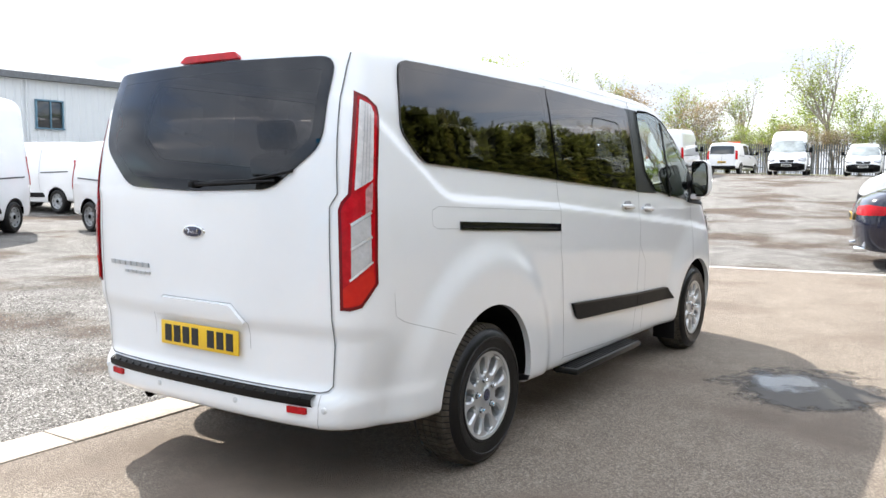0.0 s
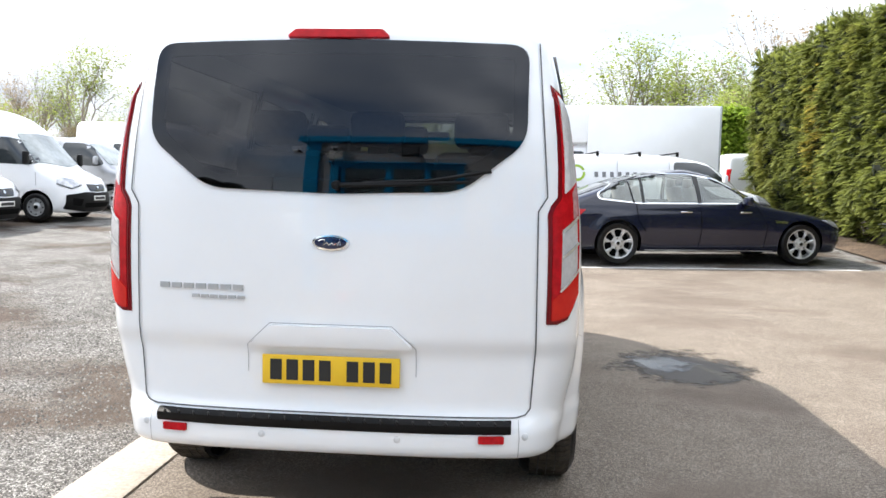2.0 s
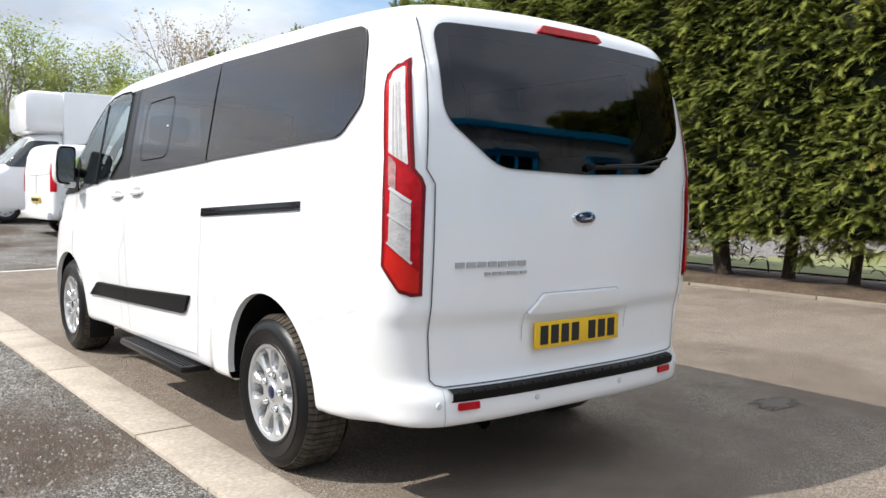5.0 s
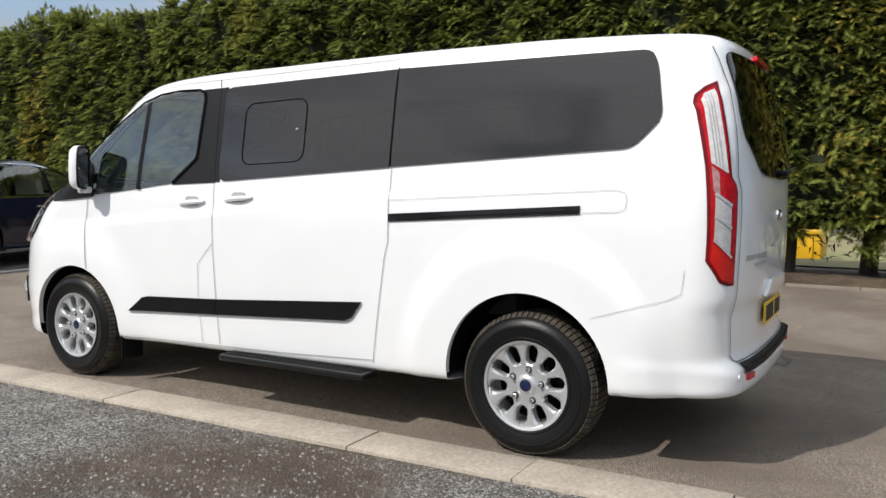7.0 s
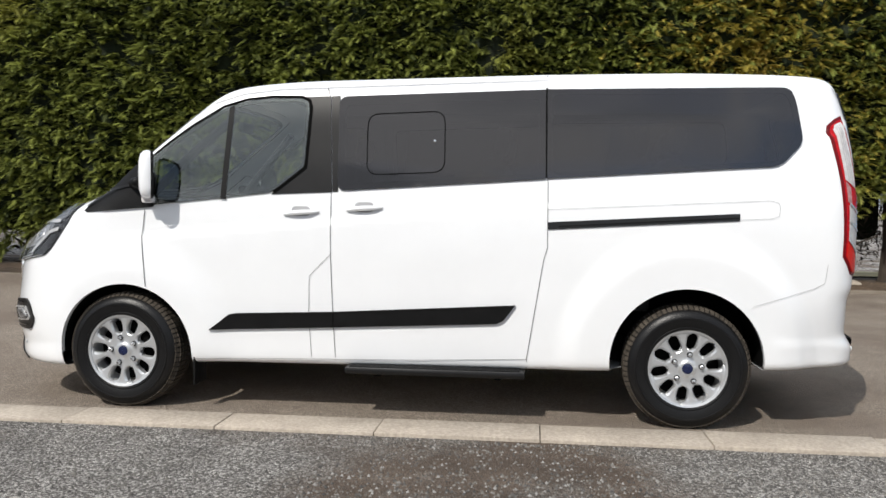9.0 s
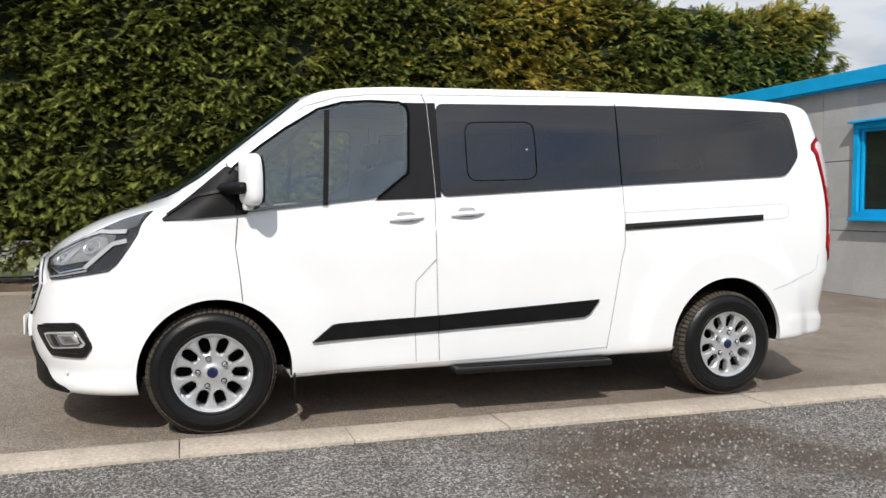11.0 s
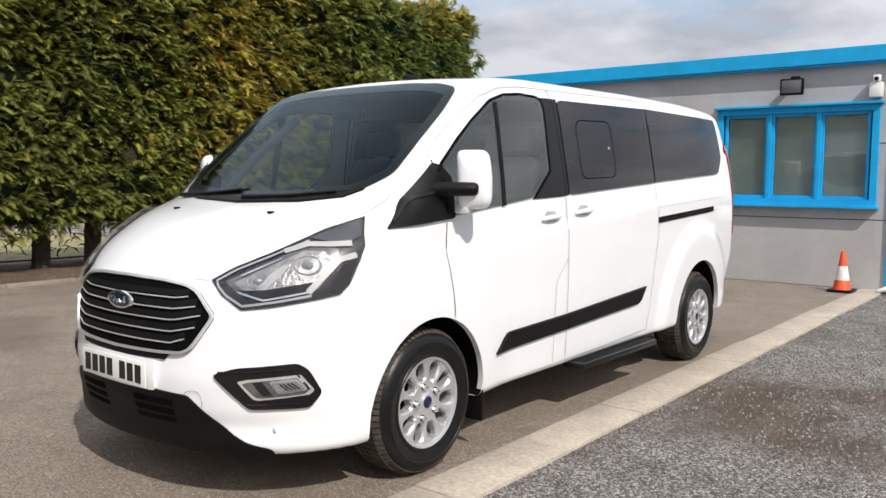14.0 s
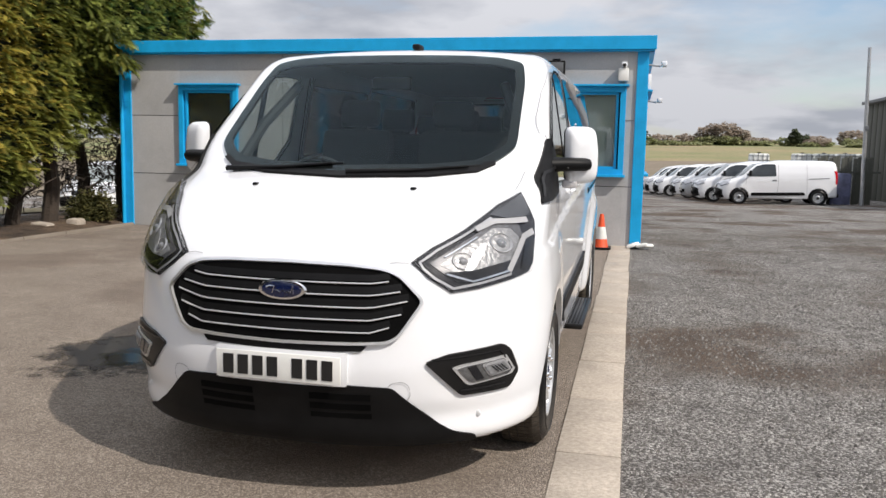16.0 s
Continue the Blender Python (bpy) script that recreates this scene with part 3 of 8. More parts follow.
def wheel(parent, x, y, z, r=0.343, wide=0.215, rim=0.218, spokes=10, nuts=5, side=-1, detail=1, cap=BADGE, rim_mat=ALLOY, style="alloy", turn=0.0):
    """A road wheel whose outer face looks to side * x."""
    s = side
    ob = thing("wheel", "", "")
    ob.parent = parent
    ob.location = (x, y, z)
    ob.rotation_euler = (turn, 0, 0)
    n = 72 if detail else 32
    w = wide
    prof = [(rim - 0.012, 0.0), (rim + 0.002, 0.013), (rim + 0.012, 0.014), (rim + 0.015, 0.0105), (rim + 0.036, 0.017), (rim + 0.060, 0.0195), (rim + 0.062, 0.0225), (rim + 0.068, 0.022), (rim + 0.070, 0.018), (r - 0.036, 0.012), (r - 0.019, -0.003), (r - 0.006, -0.024), (r, -0.045), (r + 0.001, -w / 2), (r, -w + 0.030), (r - 0.012, -w + 0.006), (r - 0.035, -w - 0.012), (rim + 0.03, -w - 0.018), (rim - 0.012, -w)]
    tyre = Geo().lathe([(a, s * b) for a, b in prof], n)
    tyre_ob = part("tyre", tyre, RUBBER, ob, angle=40)
    if detail:
        tread = Geo()
        for k in range(n):
            a = 2 * math.pi * (k + 0.5) / n
            m = Euler((a, 0, 0)).to_matrix()
            for off in (-0.050, -0.087, -0.125, -0.165):
                tread.box(m @ Vector((s * off, 0, r + 0.0012)), (0.034, 0.0235, 0.008), 0, m)
            tread.box(m @ Vector((s * -0.0200, 0, r - 0.0085)), (0.034, 0.0225, 0.006), 0, m @ Euler((0, s * 0.50, 0)).to_matrix())
        part("tread", tread, TREAD, tyre_ob, "dusty brown-grey tread blocks", smooth=False)
    barrel = Geo().lathe([(rim - 0.004, s * 0.004), (rim - 0.002, s * 0.010), (rim - 0.014, s * 0.006), (rim - 0.022, s * -0.03), (rim - 0.026, s * -0.12), (rim - 0.02, s * -w)], 48)
    part("rim", barrel, rim_mat, ob)
    # flat near-black disc, painted as the shade behind the spokes
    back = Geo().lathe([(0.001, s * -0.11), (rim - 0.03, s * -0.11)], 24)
    part("wheel_shade_disc", back, UNDER, ob)
    if style == "alloy":
        for k in range(spokes):
            a = 2 * math.pi * (k + 0.25) / spokes
            sp = Geo()
            cs, sn = math.cos(a), math.sin(a)
            rows = [(0.080, 0.024, -0.009, -0.055), (0.100, 0.026, -0.008, -0.055), (0.108, 0.0225, -0.007, -0.055), (0.115, 0.0140, -0.006, -0.055), (0.128, 0.0135, -0.005, -0.055), (0.150, 0.0180, -0.004, -0.055), (0.170, 0.0240, -0.003, -0.05), (rim - 0.041, 0.0285, -0.002, -0.045), (rim - 0.033, 0.036, -0.001, -0.04), (rim - 0.029, 0.058, -0.001, -0.04), (rim - 0.020, 0.064, 0.000, -0.04), (rim - 0.004, 0.071, 0.003, -0.03)]
            pts = []
            for rad, hw, top, bot in rows:
                for tw, h in ((-1.0, bot), (-1.0, top - 0.010), (-0.55, top), (0.55, top), (1.0, top - 0.010), (1.0, bot)):
                    t = tw * hw
                    pts.append((s * h, rad * cs - t * sn, rad * sn + t * cs))
            fs = [(6 * i + j, 6 * i + (j + 1) % 6, 6 * i + 6 + (j + 1) % 6, 6 * i + 6 + j) for i in range(len(rows) - 1) for j in range(6)]
            sp.add(pts, fs + [(0, 1, 2, 3, 4, 5)[::-1]])
            part("spoke", sp, rim_mat, ob, angle=32)
        part("hub", Geo().lathe([(0.001, s * 0.002), (0.036, s * 0.001), (0.044, s * -0.006), (0.060, s * -0.010), (0.098, s * -0.0085), (0.103, s * -0.012), (0.104, s * -0.055)], 32), rim_mat, ob)
        for k in range(nuts):
            a = 2 * math.pi * (k + 0.375) / nuts
            part("wheel_nut", Geo().lathe([(0.001, s * 0.016), (0.008, s * 0.015), (0.0115, s * 0.010), (0.0115, s * -0.007), (0.0118, s * -0.02)], 8, c=(0, 0.078 * math.cos(a), 0.078 * math.sin(a))), CHROME, ob)
            # flat black ring on the hub, for the shade of the nut's pocket
            part("nut_pocket_shade", Geo().lathe([(0.0117, s * -0.0068), (0.0165, s * -0.0066)], 14, c=(0, 0.078 * math.cos(a), 0.078 * math.sin(a))), LAMPBLK, ob)
        part("centre_cap", Geo().lathe([(0.001, s * 0.006), (0.022, s * 0.0055), (0.029, s * 0.003), (0.030, s * -0.01)], 24), cap, ob)
    else:
        prof2 = [(0.001, s * -0.005), (0.05, s * -0.004), (0.062, s * -0.012), (0.10, s * -0.030), (0.13, s * -0.024), (0.16, s * -0.012), (rim - 0.004, s * -0.02)]
        part("hub", Geo().lathe(prof2, 40), rim_mat, ob)
        for k in range(8):
            a = 2 * math.pi * k / 8
            # each hole is a black disc on the rim, its shade painted
            part("rim_hole_shade", Geo().lathe([(0.001, s * -0.004), (0.018, s * -0.004)], 10, c=(0, 0.158 * math.cos(a), 0.158 * math.sin(a))), UNDER, ob)
        part("centre_cap", Geo().lathe([(0.001, s * 0.008), (0.045, s * 0.004), (0.05, s * -0.01)], 20), UNDER, ob)
    return ob


ARCHES = [(0.01, 0.37, 0.418), (3.28, 0.335, 0.412)]
DOOR_GLASS = fillet(yz((3.215, 1.395), (3.165, 1.462), (3.02, 1.582), (2.89, 1.680), (2.70, 1.797), (2.56, 1.839), (2.40, 1.855), (2.21, 1.855), (2.175, 1.81), (2.192, 1.445), (2.38, 1.298), (3.16, 1.212)), 0.045)
SLIDE_GLASS = fillet(yz((2.0, 1.862), (0.816, 1.8946), (0.801, 1.895), (0.801, 1.880), (0.796, 1.400), (0.796, 1.385), (0.811, 1.384), (1.99, 1.310)), 0.05)
QUARTER = fillet(yz((0.793, 1.881), (0.793, 1.896), (0.778, 1.896), (-0.535, 1.900), (-0.565, 1.83), (-0.600, 1.595), (-0.475, 1.462), (0.773, 1.389), (0.788, 1.388), (0.788, 1.403)), 0.05)
REAR_GLASS = fillet(xz((0.0, 1.905), (0.705, 1.890), (0.705, 1.53), (0.47, 1.348), (0.0, 1.333)), 0.07)
SCREEN = fillet(xz((0.0, 1.914), (0.41, 1.910), (0.585, 1.897), (0.705, 1.868), (0.736, 1.755), (0.750, 1.58), (0.760, 1.435), (0.745, 1.402), (0.682, 1.350), (0.606, 1.312), (0.40, 1.288), (0.0, 1.275)), 0.035)

minibus = thing("minibus", "white minibus with tinted windows and silver alloy wheels on tarmac", "minibus")
holes = [((1, 0, 0), inset(flat(DOOR_GLASS, LEFT), 0.015)), ((-1, 0, 0), inset(flat(DOOR_GLASS, (-1, 0, 0)), 0.015))]
SLIDE_OPEN = fillet(yz((1.965, 1.818), (0.828, 1.850), (0.824, 1.412), (1.955, 1.342)), 0.04)
QUARTER_OPEN = fillet(yz((0.765, 1.873), (-0.515, 1.877), (-0.542, 1.82), (-0.574, 1.602), (-0.463, 1.486), (0.760, 1.413)), 0.04)
for o in (SLIDE_OPEN, QUARTER_OPEN):
    holes += [((1, 0, 0), flat(o, LEFT)), ((-1, 0, 0), flat(o, (-1, 0, 0)))]
holes += [((0, 1, 0), inset(flat(REAR_GLASS, REARW), 0.03)), ((0, -1, 0), inset(flat(SCREEN, FRONTW), 0.03))]
part("body", open_shell(VAN, 0.026, ARCHES, holes), WHITE, minibus, "glossy white painted body shell", angle=60)

for sgn in (-1, 1):
    def put(name, geo, material, label="", parent=minibus, **k):
        return part(name, geo if sgn < 0 else mirror(geo), material, parent, label, **k)

    for cy, cz, r in ARCHES:
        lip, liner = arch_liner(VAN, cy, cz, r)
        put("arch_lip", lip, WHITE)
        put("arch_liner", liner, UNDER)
    # side windows
    def window(name, outline, material, opening, label=""):
        put(name + "_rim", skin(VAN, outline, LEFT, 0.0032, opening, 0.03), SATIN)
        pane = skin(VAN, outline, LEFT, 0.0075, None, 0.03, 0.001)
        if material is GLASS_D:  # the pane stays flat where the body turns in to the roof
            p = np.array(pane.v, float)
            hi = p[:, 2] > 1.78
            at = VAN.drop(p[hi] * (0, 1, 1), LEFT)[:, 0]
            foot = VAN.drop(np.stack([0 * at, p[hi, 1], 0 * at + 1.78], 1), LEFT)[:, 0]
            p[hi, 0] -= np.maximum(at - foot - 0.215 * (p[hi, 2] - 1.78), 0)
            pane.v = [tuple(float(c) for c in q) for q in p]
        return put(name, pane, material, label, angle=20)
    window("front_door_window", DOOR_GLASS, GLASS_F, inset(flat(DOOR_GLASS, LEFT), 0.020))
    window("sliding_door_window", SLIDE_GLASS, GLASS_D, inset(flat(SLIDE_OPEN, LEFT), 0.005), "dark privacy glass")
    window("rear_side_window", QUARTER, GLASS_D, inset(flat(QUARTER_OPEN, LEFT), 0.005), "dark privacy glass")
    put("window_divider", skin(VAN, yz((2.665, 1.800), (2.635, 1.805), (2.66, 1.258), (2.69, 1.258)), LEFT, 0.0105, None, 0.05), BLACK)
    put("door_pillar", skin(VAN, yz((2.212, 1.862), (2.055, 1.866), (2.023, 1.303), (2.385, 1.288), (2.20, 1.43), (2.18, 1.80)), LEFT, 0.003, None, 0.05), SATIN)
    put("pillar_strip", skin(VAN, yz((2.051, 1.866), (2.000, 1.868), (1.988, 1.308), (2.019, 1.306)), LEFT, 0.0032, None, 0.05), SATIN)
    put("door_seal", ribbon(VAN, yz((3.20, 1.425), (3.165, 1.467), (3.02, 1.588), (2.89, 1.686), (2.70, 1.803), (2.56, 1.846), (2.40, 1.862), (2.225, 1.860), (2.180, 1.84), (2.168, 1.80), (2.185, 1.445), (2.372, 1.298)), LEFT, 0.016, 0.0098, 0.02), PITCH)
    put("popout_seal", ribbon(VAN, fillet(yz((1.825, 1.755), (1.375, 1.772), (1.368, 1.420), (1.82, 1.402)), 0.07) + [fillet(yz((1.825, 1.755), (1.375, 1.772), (1.368, 1.420), (1.82, 1.402)), 0.07)[0]], LEFT, 0.0055, 0.0105), PITCH)
    put("popout_catch", Geo().lathe([(0.001, -0.012), (0.008, -0.010), (0.011, 0.0)], 12, c=(-0.882, 1.43, 1.60)), CHROME)
    put("window_gap", ribbon(VAN, yz((0.797, 1.905), (0.792, 1.39)), LEFT, 0.009, 0.0098), PITCH)
    # panel gaps
    for pts, w, mt in (
        (yz((2.078, 1.915), (2.062, 1.87)), 0.006, SEAM), (yz((2.028, 1.30), (2.024, 0.944), (2.008, 0.52), (1.998, 0.342)), 0.0032, SEAM),
        (yz((2.024, 0.944), (2.10, 0.868), (2.150, 0.815), (2.155, 0.60), (2.142, 0.341)), 0.0025, SEAM),
        (yz((0.793, 1.985), (0.790, 1.89)), 0.006, SEAM), (yz((0.783, 1.385), (0.780, 1.0), (0.801, 0.93), (0.887, 0.376), (0.889, 0.31)), 0.003, SEAM),
        (yz((3.158, 1.19), (3.172, 1.03), (3.150, 0.86), (3.138, 0.735)), 0.0045, SEAM),
        (yz((2.86, 0.310), (1.5, 0.340), (0.889, 0.365)), 0.004, SEAMG),
        (yz((0.78, 1.216), (-0.42, 1.275), (-0.462, 1.262), (-0.470, 1.235), (-0.464, 1.192), (-0.43, 1.178), (-0.257, 1.170)), 0.0022, SEAMG),
        (yz((-0.33, 0.700), (-0.66, 0.800), (-0.715, 0.83), (-0.728, 0.93)), 0.0022, SEAMG),
        (yz((2.08, 1.918), (0.79, 1.955)), 0.005, SEAMG),
        (yz((3.205, 1.490), (3.168, 1.532), (3.12, 1.575), (2.946, 1.709), (2.769, 1.823), (2.588, 1.882), (2.363, 1.910), (2.08, 1.918)), 0.005, SEAMG)):
        put("panel_gap", ribbon(VAN, pts, LEFT, w), mt)
    # sliding door rail, trim, handles
    put("door_rail", skin(VAN, yz((0.779, 1.145), (-0.257, 1.203), (-0.257, 1.164), (0.779, 1.104)), LEFT, 0.003, None, 0.06), GLOSSB)
    put("rail_lip", ribbon(VAN, yz((0.72, 1.122), (-0.25, 1.179)), LEFT, 0.008, 0.006), BLACK)
    trim_o = yz((2.757, 0.486), (2.64, 0.578), (2.60, 0.586), (2.01, 0.609), (0.955, 0.672), (1.02, 0.585), (1.06, 0.565), (2.01, 0.519))
    put("side_trim", skin(VAN, trim_o, LEFT, 0.012, None, 0.05, 0.012), BLACK, "matt black rubbing strip")
    put("trim_edge", ribbon(VAN, yz((2.590, 0.584), (2.01, 0.607), (0.975, 0.669)), LEFT, 0.009, 0.0150), SATIN)
    put("trim_gap", ribbon(VAN, yz((2.006, 0.615), (2.008, 0.517)), LEFT, 0.007, 0.0135), UNDER)
    for hy, hz in ((2.205, 1.185), (1.83, 1.212)):
        hd = thing("door_handle", "", "")
        hd.parent = minibus
        # flat grey patch on the white door: the recess's shade as colour
        put("cup_shade", skin(VAN, fillet(yz((hy + 0.055, hz + 0.034), (hy - 0.055, hz + 0.034), (hy - 0.055, hz - 0.022), (hy + 0.055, hz - 0.022)), 0.03), LEFT, -0.002 + 0.004, None, 0.02, 0.003), SEAMG, parent=hd)
        base = VAN.drop(np.array([(0, hy + 0.10, hz - 0.012), (0, hy + 0.05, hz - 0.004), (0, hy, hz), (0, hy - 0.05, hz + 0.002), (0, hy - 0.105, hz + 0.006)]), (1, 0, 0))
        base[:, 0] -= np.array([0.004, 0.015, 0.019, 0.016, 0.005])
        put("grip", Geo().tube(base, [0.010, 0.014, 0.015, 0.014, 0.009], 10), WHITE, parent=hd)
    # side step
    st = thing("side_step", "dark grey ribbed side step", "")
    st.parent = minibus
    put("tread", Geo().box((-0.945, 1.41, 0.283), (0.15, 1.03, 0.038), 0.012), SATIN, parent=st)
    for k in range(5):
        put("rib", Geo().box((-0.905 - 0.022 * k, 1.41, 0.304), (0.010, 0.98, 0.006), 0.002), BLACK, parent=st)
    for yy in (1.05, 1.75):
        put("bracket", Geo().box((-0.86, yy, 0.26), (0.12, 0.04, 0.05), 0.005), UNDER, parent=st)
    # door mirror
    mr = thing("door_mirror", "white door mirror with black arm", "")
    mr.parent = minibus
    turn = radians(28)
    way_out, way_on = np.array((-math.cos(turn), -math.sin(turn), 0)), np.array((-math.sin(turn), math.cos(turn), 0))
    shape = np.array(fillet([(-0.088, 0.148), (0.050, 0.150), (0.080, 0.125), (0.096, 0.02), (0.096, -0.10), (0.072, -0.142), (-0.055, -0.150), (-0.082, -0.12)], 0.035, 4))

    def dome(rings):
        """Rings of the housing's outline: (size, depth forwards)."""
        g, n = Geo(), len(shape)
        for k, d in rings:
            g.v += [tuple(np.array((-1.036, 3.072, 1.392)) + way_out * a * k * 0.93 + way_on * d + np.array((0, 0, c * k * 0.95))) for a, c in shape]
        g.f = [(r * n + i, r * n + (i + 1) % n, (r + 1) * n + (i + 1) % n, (r + 1) * n + i) for r in range(len(rings) - 1) for i in range(n)]
        g.f.append(tuple(range((len(rings) - 1) * n, len(rings) * n)))
        return g

    put("shell", dome(((0.955, 0.0), (1.0, 0.010), (1.0, 0.022), (0.965, 0.040), (0.86, 0.056), (0.62, 0.066), (0.3, 0.069))), WHITE, parent=mr, angle=60)
    put("mirror_frame", dome(((0.955, 0.004), (0.985, 0.002), (0.97, -0.012), (0.90, -0.010), (0.88, 0.002))), BLACK, parent=mr)
    put("mirror_glass", dome(((0.89, -0.004), (0.885, -0.006))), MIRROR, parent=mr)
    arm = Geo().tube([(-0.880, 3.235, 1.340), (-0.955, 3.200, 1.347), (-1.030, 3.157, 1.349), (-1.075, 3.128, 1.349), (-1.088, 3.119, 1.349), (-1.094, 3.115, 1.349)], [0.050, 0.044, 0.041, 0.040, 0.034, 0.020], 14)
    arm.v = [(x, y, 1.347 + (z - 1.347) * 0.80) for x, y, z in arm.v]
    put("arm", arm, BLACK, parent=mr, angle=50)
    put("arm_line", Geo().tube([(-0.930, 3.254, 1.330), (-1.000, 3.213, 1.332), (-1.070, 3.167, 1.335)], 0.0035, 6), SLATC, parent=mr)
    put("indicator", Geo().box((-1.000, 3.105, 1.252), (0.075, 0.06, 0.045), 0.013), CLEARL, parent=mr)
    put("mirror_base", skin(VAN, fillet(yz((3.555, 1.170), (3.40, 1.300), (3.205, 1.468), (3.165, 1.450), (3.10, 1.40), (3.10, 1.207)), 0.02), LEFT, 0.010, None, 0.04, 0.012), BLACK, "black plastic mirror base")
    put("base_ridge", ribbon(VAN, yz((3.52, 1.195), (3.36, 1.300), (3.20, 1.345)), LEFT, 0.016, 0.019), SATIN, parent=mr)
    put("base_split", ribbon(VAN, yz((3.205, 1.475), (3.165, 1.385), (3.165, 1.215)), LEFT, 0.007, 0.0125), PITCH, parent=mr)
    # tail lamp
    tl = thing("tail_lamp", "tall red and clear tail lamp", "")
    tl.parent = minibus
    D = (0.72, 0.69, 0)
    outer = [(-0.758, -0.783, 1.749), (-0.798, -0.747, 1.726), (-0.824, -0.715, 1.69), (-0.834, -0.713, 1.653), (-0.878, -0.779, 1.373), (-0.897, -0.799, 1.068), (-0.898, -0.796, 0.975), (-0.856, -0.847, 0.88), (-0.82, -0.876, 0.865), (-0.785, -0.897, 0.867), (-0.777, -0.899, 1.272), (-0.785, -0.891, 1.304), (-0.806, -0.874, 1.336), (-0.792, -0.843, 1.509)]
    put("seal", skin(VAN, outer, D, 0.000, None, 0.04, 0.006), LAMPEDGE, parent=tl)

    def lamp(name, pts, material, h, label="", r=0.006):
        return put(name, skin(VAN, [tuple(p) for p in pts], D, h, None, 0.025, 0.010, r=r), material, label, parent=tl)

    def inside(pts, d):
        """The outline drawn in by d, back on the lamp's slant."""
        w, u, v = frame_of(D)
        q = inset(flat(pts, D), d)
        mid = np.asarray(pts, float) @ w
        return [tuple(a * u + b * v + w * m) for (a, b), m in zip(q, mid)]

    lamp("lamp_edge", inside(outer, 0.006), LAMPEDGE, 0.003)
    lamp("red_lens", inside(outer, 0.014), RED, 0.005)
    lamp("upper_lens", [(-0.780, -0.777, 1.712), (-0.809, -0.746, 1.693), (-0.821, -0.741, 1.661), (-0.864, -0.797, 1.391), (-0.824, -0.856, 1.347)], CLEARL, 0.008)
    for q in (0.22, 0.48, 0.74):
        a, b = np.array((-0.788, -0.769, 1.700)), np.array((-0.817, -0.743, 1.675))
        c, e = np.array((-0.834, -0.845, 1.360)), np.array((-0.862, -0.800, 1.392))
        put("lens_rib", ribbon(VAN, [tuple(a + (b - a) * q), tuple((a + (b - a) * q + c + (e - c) * q) / 2), tuple(c + (e - c) * q)], D, 0.003, 0.0115, 0.04), SEAMG, parent=tl)
    lamp("stop_lens", [(-0.852, -0.825, 1.352), (-0.866, -0.799, 1.382), (-0.877, -0.814, 1.272), (-0.862, -0.835, 1.254)], SMOKERED, 0.008)
    lamp("lower_lens", [(-0.824, -0.874, 1.212), (-0.872, -0.819, 1.258), (-0.881, -0.822, 1.064), (-0.826, -0.875, 0.995)], CLEARG, 0.008)
    lamp("turn_lens", [(-0.800, -0.893, 0.957), (-0.884, -0.817, 1.052), (-0.887, -0.810, 0.978), (-0.853, -0.850, 0.895), (-0.800, -0.890, 0.880)], REDL, 0.008)
    for za, zb, w in (((-0.824, -0.874, 1.212), (-0.874, -0.818, 1.263), 0.012), ((-0.826, -0.875, 1.116), (-0.881, -0.821, 1.167), 0.010), ((-0.822, -0.878, 0.990), (-0.884, -0.820, 1.066), 0.009)):
        put("chrome_rib", ribbon(VAN, [za, tuple((np.array(za) + np.array(zb)) / 2), zb], D, w, 0.012, 0.02), SLATC, parent=tl)
    # rear bumper lamps and sensors
    put("reflector", skin(VAN, [(-0.648, 0, 0.453), (-0.553, 0, 0.453), (-0.553, 0, 0.425), (-0.648, 0, 0.425)], REARW, 0.006, None, 0.03, 0.006, r=0.006), RED, "red reflector in the bumper")
    put("bumper_split", ribbon(VAN, [(-0.700, 0, 0.505), (-0.704, 0, 0.44), (-0.700, 0, 0.372)], REARW, 0.0028, 0.0012, 0.02), SEAMG)
    for sx, sz in ((0.725, 0.448), (0.256, 0.432)):
        c = VAN.drop(np.array([(-sx, 0, sz)]), (0, 1, 0))[0]
        put("parking_sensor", Geo().lathe([(0.001, -0.004), (0.010, -0.004), (0.013, -0.002), (0.014, 0.004)], 16, "y", c), SENSOR)
    # headlamp
    hl = thing("headlamp", "clear headlamp with chrome reflectors", "")
    hl.parent = minibus
    H = (0.62, -0.78, 0)
    ho = [(-0.480, 4.160, 0.960), (-0.549, 4.165, 0.906), (-0.638, 4.134, 0.847), (-0.729, 4.058, 0.858), (-0.852, 3.905, 0.888), (-0.894, 3.821, 0.905), (-0.906, 3.779, 0.939), (-0.903, 3.71, 1.041), (-0.894, 3.67, 1.103), (-0.872, 3.655, 1.150), (-0.822, 3.595, 1.222), (-0.749, 3.757, 1.172), (-0.648, 3.971, 1.075), (-0.545, 4.091, 1.012)]
    hc = np.mean(ho, 0)

    def scaled(k):
        return [tuple(hc + (np.array(p) - hc) * k) for p in ho]

    def lens(name, pts, material, h, r=0.012):
        return put(name, skin(VAN, pts, H, h, None, 0.025, 0.004, r=r), material, parent=hl)

    put("housing", skin(VAN, ho, H, 0.004, None, 0.04, 0.008), LAMPBLK, parent=hl)
